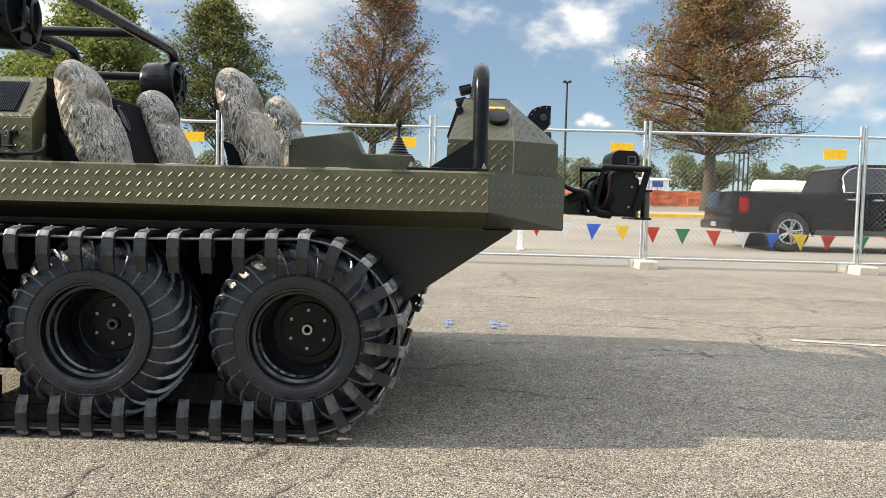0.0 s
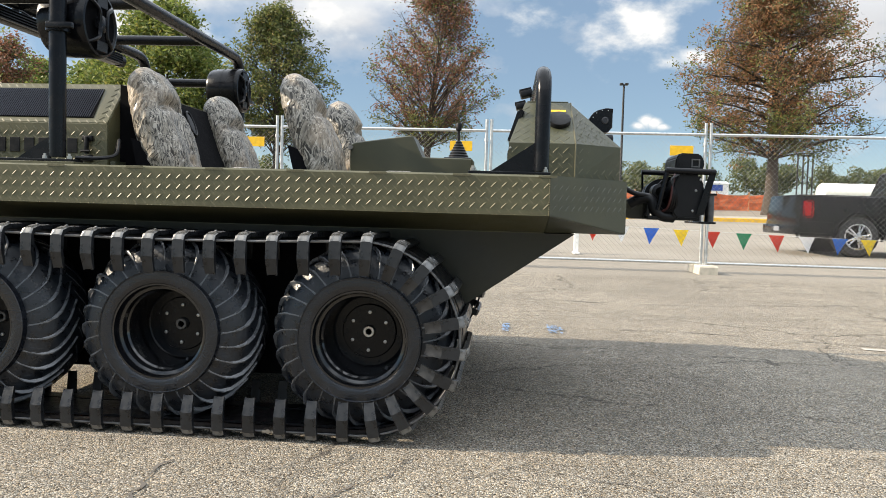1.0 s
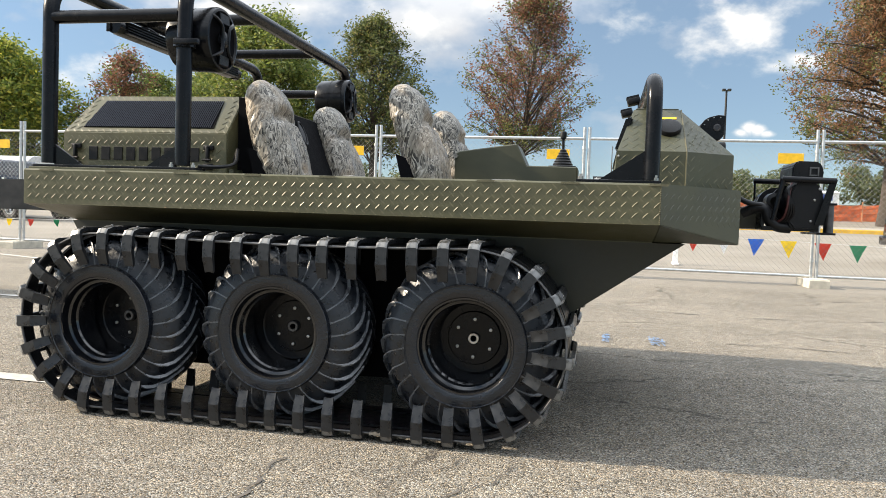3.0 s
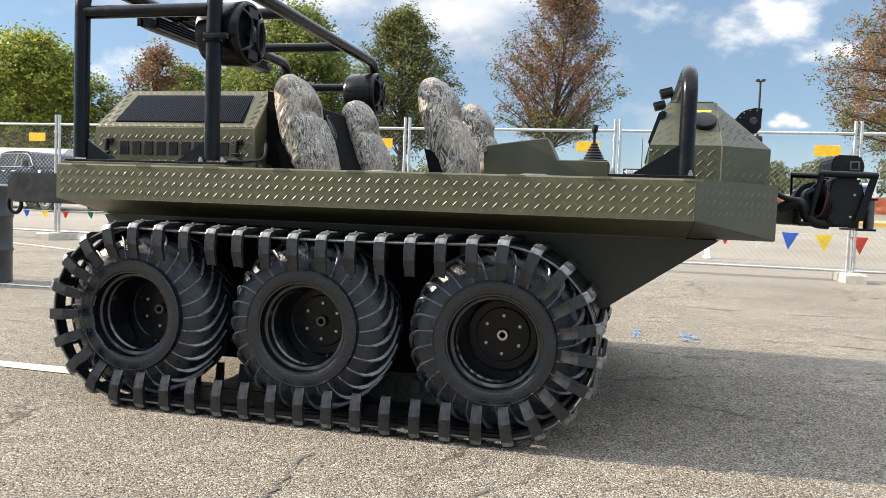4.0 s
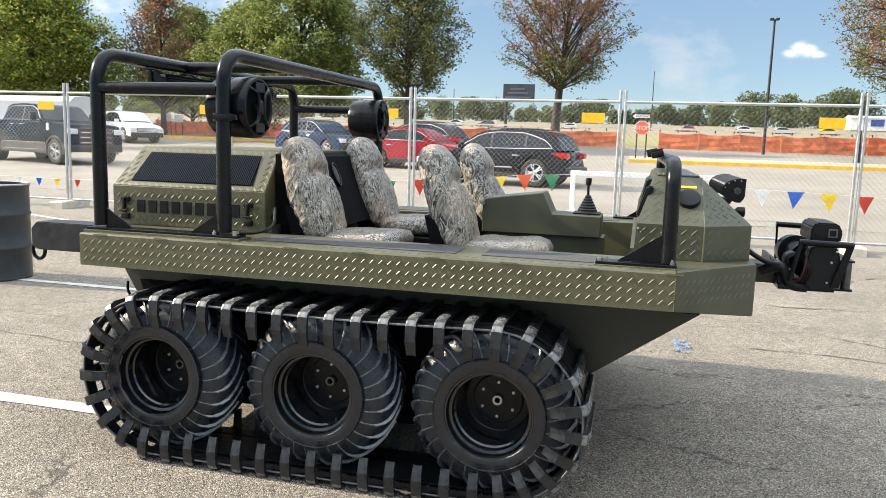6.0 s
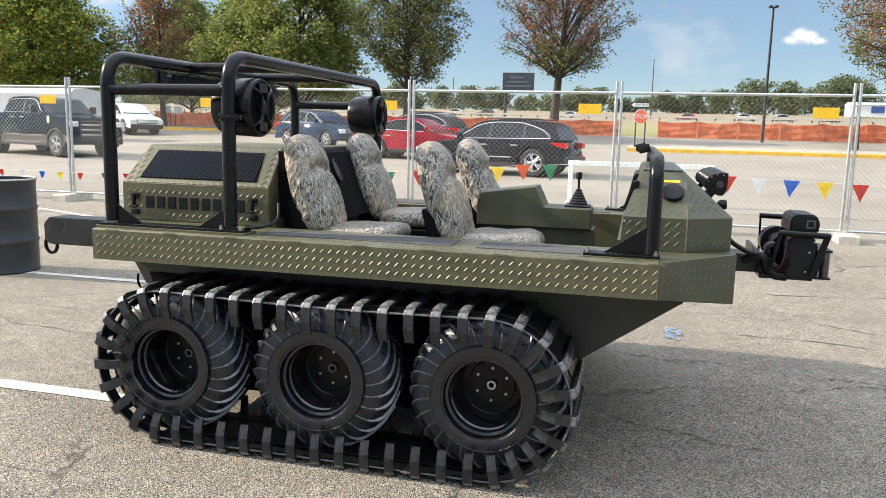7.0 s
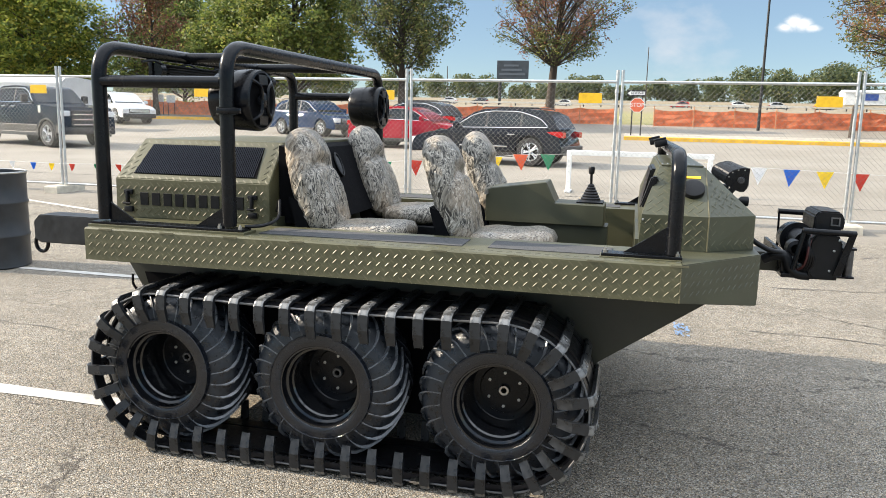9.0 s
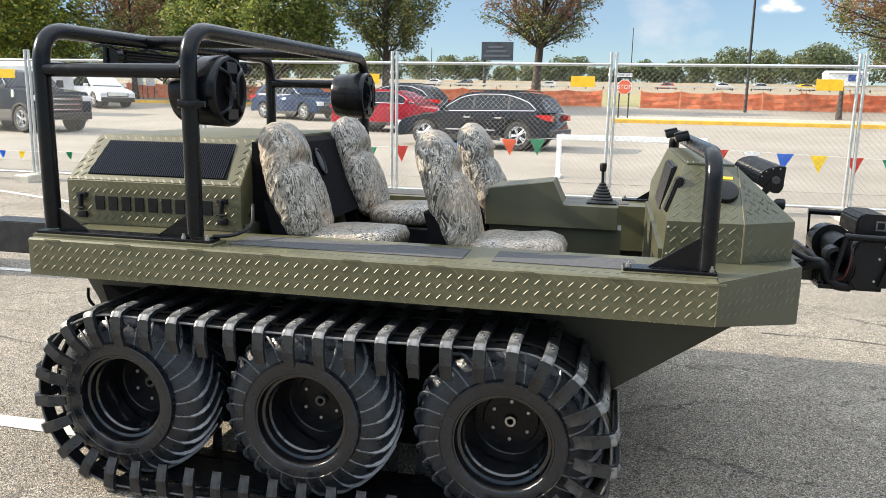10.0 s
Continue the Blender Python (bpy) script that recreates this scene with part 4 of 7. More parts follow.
tube(bm, [oval @ Vector((0.003, 0.032 * math.cos(q), 0.057 * math.sin(q))) for q in np.linspace(0, 2 * math.pi, 29)], 0.0055, 8, False)
part("speaker_ring", bm, BLACK_MATT, speaker, "black rubber ring", 60)


# ---- seats ----
def seat(x, y, z):
    """A padded seat back leaning rearwards with a waist under its head part, and its cushion."""
    rings = []
    lean = radians(21)
    prof = [(0.00, 0.10, 0.028), (0.012, 0.142, 0.048), (0.05, 0.17, 0.066), (0.12, 0.182, 0.077), (0.20, 0.183, 0.080), (0.27, 0.178, 0.077), (0.315, 0.171, 0.073), (0.335, 0.167, 0.071), (0.355, 0.163, 0.071), (0.39, 0.153, 0.071), (0.425, 0.138, 0.066), (0.455, 0.117, 0.056), (0.476, 0.088, 0.041), (0.487, 0.055, 0.025), (0.492, 0.018, 0.009)]
    steps = 46
    heights = [prof[-1][0] * (i / steps) for i in range(1, steps)]
    fine = [prof[0]]
    for h in heights:
        lo = max(p for p in prof if p[0] <= h)
        hi = min(p for p in prof if p[0] > h)
        f = (h - lo[0]) / (hi[0] - lo[0])
        fine.append((h, lo[1] + f * (hi[1] - lo[1]), lo[2] + f * (hi[2] - lo[2])))
    fine.append(prof[-1])
    for h, w, d in fine:
        w *= 0.94
        ring = []
        for k in range(64):
            a = 2 * math.pi * k / 64
            cx, sy = math.cos(a), math.sin(a)
            px = d * math.copysign(abs(cx) ** 0.75, cx)
            py = w * math.copysign(abs(sy) ** 0.8, sy)
            if px > 0:
                px *= 1 - 0.16 * math.exp(-(py / 0.05) ** 2) * (0.05 < h < 0.30) - 0.42 * math.exp(-((h - 0.325 + 0.5 * abs(py) ** 1.3) / 0.018) ** 2) * math.exp(-(py / 0.13) ** 4)
                px *= 1 + 0.16 * min(1, max(0, (h - 0.325) / 0.03)) * math.exp(-((h - 0.36) / 0.10) ** 2)
            q = Vector((px, py, h))
            q += noise.noise_vector(Vector((px * 9 + x, py * 9 + y, h * 9))) * 0.008 + noise.noise_vector(Vector((px * 30 + x, py * 30 + y, h * 30))) * 0.003
            # folds of the loose cover, running out from the waist and the seams
            fold = noise.noise(Vector((px * 16 + x, py * 16 + 3 * y, h * 46 + 26 * px - 18 * abs(py))))
            crease = 0.0065 * max(0.0, 1 - abs(fold) * 5.5) * (0.35 + math.exp(-((h - 0.335) / 0.07) ** 2) + 0.7 * math.exp(-(h / 0.10) ** 2))
            q -= Vector((px, py * 0.5, 0)).normalized() * crease
            ring.append((x + q.x * math.cos(lean) - q.z * math.sin(lean), y + q.y, z + q.z * math.cos(lean) + q.x * math.sin(lean)))
        rings.append(ring)
    bm = bmesh.new()
    loft(bm, rings)
    back = part("seat_back", bm, CAMO, atv, "padded seat back in reed camouflage cloth", 80)
    bm = bmesh.new()
    prism(bm, [(x - 0.10, z - 0.03), (x - 0.035, z - 0.04), (x - 0.095, z + 0.15), (x - 0.15, z + 0.17)], y - 0.155, y + 0.155)
    part("seat_shell", bm, BLACK_DULL, back, "black seat frame")
    rings = []
    for h, k in ((0.0, 0.80), (0.02, 0.98), (0.05, 1.0), (0.075, 0.93), (0.088, 0.75), (0.092, 0.3)):
        ring = []
        for i in range(28):
            a = 2 * math.pi * i / 28
            cx, sy = math.cos(a), math.sin(a)
            p = Vector((0.188 * k * math.copysign(abs(cx) ** 0.6, cx), 0.195 * k * math.copysign(abs(sy) ** 0.6, sy), h))
            p.z += 0.012 * max(0, cx) + 0.006 * noise.noise(Vector((p.x * 12 + x, p.y * 12 + y, 0)))
            ring.append((x + 0.175 + p.x, y + p.y, 0.822 + p.z))
        rings.append(ring)
    bm = bmesh.new()
    loft(bm, rings)
    cushion = part("seat_cushion", bm, CAMO, atv, "seat cushion in reed camouflage cloth", 80)
    bm = bmesh.new()
    box(bm, x + 0.02, x + 0.38, y - 0.17, y + 0.17, 0.53, 0.824, 0.01)
    part("seat_base", bm, BLACK_MATT, cushion)


for sx, sy_, sz in ((-1.20, 3.11, 0.852), (-1.20, 3.885, 0.855), (-0.578, 3.12, 0.838), (-0.578, 3.895, 0.842)):
    seat(sx, sy_, sz)

# ---- console with lever ----
bm = bmesh.new()
prism(bm, [(-0.575, 0.905), (-0.575, 1.052), (-0.555, 1.062), (-0.30, 1.098), (-0.255, 1.004), (-0.036, 1.002), (-0.036, 0.905)], 3.405, 3.60)
bmesh.ops.bevel(bm, geom=bm.edges[:], offset=0.004, segments=1, affect="EDGES")
console = part("console", bm, OLIVE, atv, "olive steel console box")
bm = bmesh.new()
box(bm, -0.56, -0.02, 3.43, 3.57, 0.53, 0.905)
part("console_leg", bm, OLIVE, console)
bm = bmesh.new()
tube(bm, [(-0.570, 3.405, 1.040), (-0.570, 3.388, 1.040)], 0.010, 10)
part("knob", bm, STEEL, console, "small steel knob", 40)
bm = bmesh.new()
box(bm, -0.165, -0.045, 3.46, 3.58, 1.003, 1.010, 0.002)
prof = []
for i in range(7):
    prof += [(1.010 + 0.012 * i, 0.050 - 0.0058 * i), (1.016 + 0.012 * i, 0.044 - 0.0058 * i)]
lathe(bm, prof, (-0.105, 3.52, 0), "z", 24)
part("lever_boot", bm, BLACK_MATT, console, "black pleated rubber lever boot", 20)
bm = bmesh.new()
tube(bm, [(-0.105, 3.52, 1.06), (-0.107, 3.525, 1.135)], 0.006, 8)
lathe(bm, [(1.130, 0.004), (1.136, 0.013), (1.160, 0.015), (1.167, 0.012), (1.168, 0.0005)], (-0.107, 3.525, 0), "z", 14)
part("lever", bm, BLACK_MATT, console, "black drive lever", 40)

# ---- front pod ----
bm = bmesh.new()
base_ring = [(0.112, 2.905), (0.362, 2.905), (0.543, 3.04), (0.543, mirror(3.04)), (0.362, mirror(2.905)), (0.112, mirror(2.905))]
mid_ring = [(0.120, 2.905), (0.362, 2.905), (0.541, 3.03), (0.541, mirror(3.03)), (0.362, mirror(2.905)), (0.120, mirror(2.905))]
top_ring = [(0.178, 3.085), (0.352, 3.085), (0.352, 3.10), (0.352, mirror(3.10)), (0.352, mirror(3.085)), (0.178, mirror(3.085))]
loft(bm, [[(x, y, Z_DECK + 0.001) for x, y in base_ring], [(x, y, 1.030) for x, y in mid_ring], [(x, y, 1.202) for x, y in top_ring]])
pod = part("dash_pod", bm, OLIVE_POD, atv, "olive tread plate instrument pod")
bm = bmesh.new()
box(bm, 0.186, 0.345, 3.10, mirror(3.10), 1.2025, 1.210, 0.002)
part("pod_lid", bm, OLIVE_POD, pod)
bm = bmesh.new()
lugs(bm, (0.115, 2.905, Z_DECK + 0.006), (1, 0, 0), (0, 0, 1), 0.245, 0.12, pitch=0.037, size=(0.030, 0.0048, 0.0016))
up = Vector((0, 0.18, 0.172))
lugs(bm, (0.12, 2.905, 1.030), (1, 0, 0), up, 0.235, up.length, lambda a, b: a > 0.25 * b + 0.01 and (abs(a - 0.19) > 0.055 or abs(b - 0.15) > 0.075), pitch=0.037, size=(0.030, 0.0048, 0.0016))
cut = Vector((0.541 - 0.362, 0.13, 0))
lugs(bm, (0.362, 2.905, Z_DECK + 0.006), cut, (0, 0, 1), cut.length, 0.115, pitch=0.037, size=(0.030, 0.0048, 0.0016))
slant = Vector((0.541, 3.03, 1.030)) - Vector((0.362, 2.905, 1.030))
rise = Vector((0.352, 3.085, 1.202)) - Vector((0.362, 2.905, 1.030))
rise_up = rise - slant.normalized() * rise.dot(slant.normalized())
lean_ = rise.dot(slant.normalized()) / rise_up.length
lugs(bm, (0.362, 2.905, 1.030), slant, rise_up, slant.length, rise_up.length, lambda a, b: a > b * lean_ + 0.012 and a < slant.length - b / rise_up.length * (slant.length - rise.dot(slant.normalized())) - 0.014, pitch=0.037, size=(0.030, 0.0048, 0.0016))
tagged(part("tread_pattern", bm, OLIVE_PLATE, pod), "raised bars of worn tread plate", kind="stuff")
upn = Vector((0, -0.172, 0.18)).normalized()
def on_pod(a, b, h):
    return Vector((0.105 + a, 2.905, 1.030)) + up.normalized() * b + upn * h
turn_cap = upn.to_track_quat("Z", "Y").to_matrix().to_4x4()
bm = bmesh.new()
prof = [(0.0, 0.043), (0.014, 0.043), (0.018, 0.041), (0.020, 0.034), (0.020, 0.0005)]
lathe(bm, prof, (0, 0, 0), "z", 36)
bmesh.ops.transform(bm, matrix=Matrix.Translation(on_pod(0.20, 0.128, 0.001)) @ turn_cap, verts=bm.verts[:])
part("filler_cap", bm, BLACK_MATT, pod, "black ribbed filler cap", 40)
bm = bmesh.new()
loft(bm, [[on_pod(a, b, h) for a, b in ((0.165, 0.190), (0.228, 0.190), (0.228, 0.202), (0.165, 0.202))] for h in (0.0005, 0.002)])
part("sticker", bm, SIGN_YELLOW, pod, "small yellow warning sticker")
for y0, y1, z0, z1 in ((3.01, 3.09, 1.045, 1.165), (3.30, 3.70, 1.01, 1.18)):
    bm = bmesh.new()
    prism(bm, [(0.112, z0), (0.140, z0), (0.177, z1), (0.150, z1)], y0, y1)
    bmesh.ops.bevel(bm, geom=bm.edges[:], offset=0.006, segments=2, affect="EDGES")
    part("gauge_panel", bm, BLACK_MATT, pod, "black instrument panel", 30)
bm = bmesh.new()
tube(bm, [(0.3625, 2.9045, Z_DECK + 0.002), (0.3625, 2.9045, 1.030), (0.3525, 3.084, 1.202)], 0.0028, 6)
part("seam", bm, OLIVE_LUG, pod, "worn welded seam", 40)
bm = bmesh.new()
for i in range(7):
    bmesh.ops.create_icosphere(bm, subdivisions=1, radius=0.004, matrix=Matrix.Translation((0.19 + 0.02 * i, 3.13, 1.211)))
for z in (0.92, 1.01):
    bmesh.ops.create_icosphere(bm, subdivisions=1, radius=0.0055, matrix=Matrix.Translation((0.125, 2.903, z)))
tagged(part("rivet", bm, STEEL, pod), "small steel rivets", kind="stuff")

# light bar and lamps on the pod
def bar_section(k, x=0.500, z=1.152):
    """The bar's end outline, D-shaped: an upright face ahead and a round finned back; k scales it."""
    back = [(-0.060 * math.cos(radians(q)), 0.046 * math.sin(radians(q))) for q in (62, 40, 18, -4, -26)]
    line = [(0.026, -0.030), (0.031, 0.047), (0.004, 0.049)] + back + [(-0.030, -0.034), (-0.004, -0.046), (0.014, -0.046)]
    return [(x + k * a, z + k * b) for a, b in line]


bm = bmesh.new()
prism(bm, bar_section(0.80, 0.504), 3.215, 3.785)
lightbar = part("light_bar", bm, BLACK_MATT, pod, "black finned light bar", 30)
bm = bmesh.new()
prism(bm, bar_section(0.99), -0.0022, 0.0022)
bmesh.ops.bevel(bm, geom=bm.edges[:], offset=0.0008, segments=1, affect="EDGES")
fin = part("fin", bm, mat("satin_black_fin", (0.016, 0.017, 0.019), 0.32, 0.0, 0.2, 40, spec=0.6), lightbar)
fin_at = Vector(fin.location)
for k in range(28):
    m = Matrix.Translation(fin_at + Vector((0, 3.225 + 0.0204 * k, 0)))
    if k:
        same(fin, m)
    else:
        fin.matrix_basis = m
for y, out in ((3.207, -1), (3.793, 1)):
    bm = bmesh.new()
    prism(bm, bar_section(1.02), y - 0.004, y + 0.004)
    bmesh.ops.bevel(bm, geom=bm.edges[:], offset=0.002, segments=1, affect="EDGES")
    cap = part("end_cap", bm, BLACK, lightbar, "black end cap", 30)
    bm = bmesh.new()
    prism(bm, [(0.435, 1.085), (0.456, 1.078), (0.512, 1.148), (0.504, 1.166), (0.488, 1.162)], y + out * 0.006 - 0.003, y + out * 0.006 + 0.003)
    part("bracket", bm, BLACK, lightbar, "black tilted bracket", 30)
    bm = bmesh.new()
    lathe(bm, [(y + out * 0.008, 0.014), (y + out * 0.012, 0.014), (y + out * 0.013, 0.0095), (y + out * 0.010, 0.009), (y + out * 0.010, 0.0004)], (0.500, 0, 1.152), "y", 18)
    part("pivot_bolt", bm, mat("worn_bolt_black", (0.06, 0.06, 0.065), 0.3, 0.5), cap, "worn round pivot bolt", 40)
    for dx, dz in ((0.012, 0.040), (-0.012, 0.040), (-0.034, 0.030), (-0.047, 0.012)):
        bm = bmesh.new()
        lathe(bm, [(y + out * 0.004, 0.003), (y + out * 0.006, 0.0025), (y + out * 0.006, 0.0003)], (0.500 + dx, 0, 1.152 + dz), "y", 8)
        part("screw", bm, STEEL, cap)
bm = bmesh.new()
box(bm, 0.524, 0.5335, 3.23, 3.77, 1.126, 1.190)
part("lens", bm, glass_material("smoky_lamp_lens", (0.05, 0.052, 0.055), 0.08), lightbar)
for y in (3.16, 3.84):
    bm = bmesh.new()
    lathe(bm, [(0.490, 0.010), (0.50, 0.019), (0.525, 0.020), (0.528, 0.017), (0.526, 0.0005)], (0, y, 1.072), "x", 18)
    tube(bm, [(0.48, y, 1.06), (0.50, y, 1.04)], 0.008, 6)
    part("spot_lamp", bm, BLACK_MATT, pod, "small round black lamp", 40)

# ---- grab bar ----
bm = bmesh.new()
hoop = rounded([(0.232, 2.705, 0.915), (0.232, 2.705, 1.262), (0.232, mirror(2.705), 1.262), (0.232, mirror(2.705), 0.915)], 0.11, 8)
tube(bm, hoop, 0.026, 14)
grab = part("grab_bar", bm, BLACK, atv, "black tubular grab hoop", 40)
for y in (2.705, mirror(2.705)):
    bm = bmesh.new()
    box(bm, -0.015, 0.262, y - 0.035, y + 0.035, Z_DECK + 0.003, Z_DECK + 0.014, 0.002)
    part("foot_plate", bm, BLACK, grab)
    bm = bmesh.new()
    prism(bm, [(0.06, 0.913), (0.208, 0.913), (0.208, 1.012)], y - 0.004, y + 0.004)
    part("gusset", bm, BLACK, grab)
    bm = bmesh.new()
    for i in range(13):
        bmesh.ops.create_icosphere(bm, subdivisions=1, radius=0.0045, matrix=Matrix.Translation((0.207, y - 0.005, 0.922 + 0.0072 * i)))
    tagged(part("weld_bead", bm, BLACK, grab), "row of weld beads", kind="stuff")
    for x in (0.0, 0.245):
        bm = bmesh.new()
        lathe(bm, [(0, 0.009), (0.010, 0.009), (0.010, 0.005), (0.018, 0.005), (0.018, 0.0004)], (x, y - 0.02, Z_DECK + 0.014), "z", 6)
        part("bolt", bm, STEEL, grab)
    bm = bmesh.new()
    box(bm, -0.02, 0.262, y - 0.05, y + 0.05, Z_DECK - 0.001, Z_DECK + 0.0035, 0.001)
    part("pad_plate", bm, OLIVE_PLATE, grab)
for y, dx in ((3.42, -0.03), (3.80, -0.045)):
    bm = bmesh.new()
    tilt_ = Matrix.Translation((0.232 + dx - 0.014, y, 1.283)) @ Matrix.Rotation(radians(-14), 4, "Y")
    box(bm, -0.026, 0.026, -0.035, 0.035, -0.012, 0.016, 0.005, tilt_)
    box(bm, 0.205, 0.245, y - 0.018, y + 0.018, 1.255, 1.274, 0.003)
    lamp_ = part("switch_lamp", bm, BLACK_MATT, grab, "small black work lamp", 30)
    for k in range(6):
        bm = bmesh.new()
        box(bm, -0.027, 0.024, -0.031 + 0.0112 * k, -0.027 + 0.0112 * k, 0.014, 0.024, 0.001, tilt_)
        part("fin", bm, BLACK_MATT, lamp_)

# ---- roll cage ----
CXF, CXR, CYN, CTOP = -1.478, -2.05, 2.68, 1.628
bm = bmesh.new()
tube(bm, rounded([(CXF, CYN, 0.925), (CXF, CYN, CTOP), (CXF, mirror(CYN), CTOP), (CXF, mirror(CYN), 0.925)], 0.13, 10), 0.029, 14)
cage = part("roll_cage", bm, BLACK, atv, "black tubular roll cage", 40)
bm = bmesh.new()
tube(bm, rounded([(CXR, CYN, 0.925), (CXR, CYN, CTOP), (CXR, mirror(CYN), CTOP), (CXR, mirror(CYN), 0.925)], 0.13, 10), 0.029, 14)
part("rear_hoop", bm, BLACK, cage, "", 40)
for y, z in ((CYN, 1.488), (mirror(CYN), 1.488), (CYN + 0.62, CTOP), (mirror(CYN) - 0.5, CTOP)):
    bm = bmesh.new()
    tube(bm, [(CXR + 0.02, y, z), (CXF - 0.02, y, z)], 0.025, 12)
    part("side_bar", bm, BLACK, cage, "", 40)
for y in (CYN, mirror(CYN)):
    bm = bmesh.new()
    box(bm, CXR - 0.045, CXF + 0.075, y - 0.038, y + 0.038, Z_DECK + 0.010, Z_DECK + 0.020, 0.002)
    part("foot_rail", bm, BLACK, cage)
    bm = bmesh.new()
    box(bm, CXR - 0.05, CXF + 0.09, y - 0.05, y + 0.05, Z_DECK - 0.001, Z_DECK + 0.0098, 0.001)
    part("pad_plate", bm, OLIVE_PLATE, cage)
    bm = bmesh.new()
    prism(bm, [(CXR + 0.025, 0.918), (CXR + 0.15, 0.918), (CXR + 0.025, 1.00)], y - 0.004, y + 0.004)
    part("gusset", bm, BLACK, cage)
    bm = bmesh.new()
    prism(bm, [(CXF - 0.025, 0.918), (CXF - 0.025, 1.00), (CXF - 0.15, 0.918)], y - 0.004, y + 0.004)
    part("gusset", bm, BLACK, cage)
    for x in (CXF - 0.03, CXF + 0.06):
        bm = bmesh.new()
        lathe(bm, [(0, 0.009), (0.010, 0.009), (0.010, 0.005), (0.018, 0.005), (0.018, 0.0004)], (x, y - 0.027, Z_DECK + 0.02), "z", 6)
        part("bolt", bm, STEEL, cage)
# cable by the foot
bm = bmesh.new()
tube(bm, rounded([(CXF + 0.06, 2.69, 0.925), (-1.36, 2.72, 0.925), (-1.33, 2.82, 0.94), (-1.38, 2.93, 1.02), (-1.40, 2.94, 0.96)], 0.05, 5), 0.007, 8)
part("cable", bm, BLACK_MATT, cage, "", 40)


def tower_speaker(y):
    """A drum-shaped loudspeaker clamped to a cage post, with a ribbed cap facing ahead."""
    bm = bmesh.new()
    lathe(bm, [(-1.590, 0.0005), (-1.590, 0.092), (-1.582, 0.108), (-1.566, 0.117), (-1.500, 0.121), (-1.498, 0.119), (-1.494, 0.119), (-1.492, 0.121), (-1.430, 0.124), (-1.411, 0.124), (-1.400, 0.119), (-1.398, 0.110), (-1.405, 0.104)], (0, y, 1.425), "x", 48)
    sp = part("tower_speaker", bm, BLACK, cage, "glossy black drum-shaped tower speaker", 30)
    bm = bmesh.new()
    lathe(bm, [(-1.402, 0.108), (-1.412, 0.098), (-1.418, 0.05), (-1.416, 0.0005)], (0, y, 1.425), "x", 32)
    part("cone", bm, BLACK_DULL, sp, "dull black speaker cone", 40)
    for sy in (-1, 1):
        for sz in (-1, 1):
            bm = bmesh.new()
            tube(bm, rounded([Vector((-1.408, y + sy * 0.082, 1.425 + sz * 0.080)), Vector((-1.394, y + sy * 0.066, 1.425 + sz * 0.070)), Vector((-1.390, y + sy * 0.026, 1.425 + sz * 0.050)), Vector((-1.390, y + sy * 0.022, 1.425))], 0.018, 3), 0.0085, 8)
            part("grille_bar", bm, BLACK, sp, "", 40)
    for sz in (-1, 1):
        bm = bmesh.new()
        prism(bm, [(-1.404, 1.425 + sz * 0.060), (-1.392, 1.425 + sz * 0.062), (-1.394, 1.425 + sz * 0.098), (-1.408, 1.425 + sz * 0.106)], y - 0.036, y + 0.036)
        part("grille_pad", bm, BLACK_MATT, sp, "", 30)
    bm = bmesh.new()
    lathe(bm, [(-1.404, 0.034), (-1.390, 0.032), (-1.386, 0.026), (-1.385, 0.0005)], (0, y, 1.425), "x", 24)
    part("grille_pad", bm, BLACK, sp, "", 40)
    bm = bmesh.new()
    post = CYN if y < YC else mirror(CYN)
    lathe(bm, [(1.365, 0.030), (1.365, 0.040), (1.395, 0.040), (1.395, 0.030)], (CXF, post, 0), "z", 18)
    box(bm, CXF - 0.02, CXF + 0.075, post - 0.045, post - 0.025 if y < YC else post + 0.045, 1.37, 1.39, 0.002)
    part("clamp", bm, BLACK, sp, "black post clamp", 40)


tower_speaker(2.825)
tower_speaker(mirror(2.825))

# rear light bar under the hoop
bm = bmesh.new()
box(bm, CXR - 0.045, CXR + 0.012, 3.12, 4.19, 1.528, 1.588, 0.008)
rear_bar = part("rear_light_bar", bm, BLACK_MATT, cage, "long black rear light bar", 30)
for i in range(5):
    bm = bmesh.new()
    box(bm, CXR + 0.012, CXR + 0.030, 3.13, 4.18, 1.532 + 0.012 * i, 1.536 + 0.012 * i)
    part("fin", bm, BLACK_MATT, rear_bar)
for y in (3.10, 4.21):
    bm = bmesh.new()
    lathe(bm, [(y - 0.018, 0.0005), (y - 0.018, 0.034), (y + 0.018, 0.036), (y + 0.018, 0.0005)], (CXR - 0.01, 0, 1.558), "y", 20)
    tube(bm, [(CXR - 0.03, y - 0.028, 1.548), (CXR - 0.03, y - 0.010, 1.548)], 0.010, 8)
    box(bm, CXR - 0.042, CXR - 0.022, y - 0.026, y - 0.020, 1.53, 1.615, 0.002)
    part("bracket", bm, BLACK, rear_bar, "", 40)
bm = bmesh.new()
pts = [(CXR + 0.012, 2.95 + 0.09 * i, 1.585 + 0.018 * math.sin(i * 1.9)) for i in range(12)]
tube(bm, rounded(pts, 0.04, 3), 0.006, 6)
part("cable", bm, BLACK_MATT, cage)

# ---- winch on the nose ----
bm = bmesh.new()
box(bm, X_NOSE - 0.002, 0.70, 3.36, 3.50, 0.765, 0.845, 0.004)
winch = part("winch_mount", bm, HULL, atv, "dark steel winch mount with winch")
bm = bmesh.new()
box(bm, 0.69, 0.90, 3.25, 3.75, 0.760, 0.778, 0.003)
box(bm, 0.69, 0.705, 3.27, 3.73, 0.778, 0.86, 0.002)
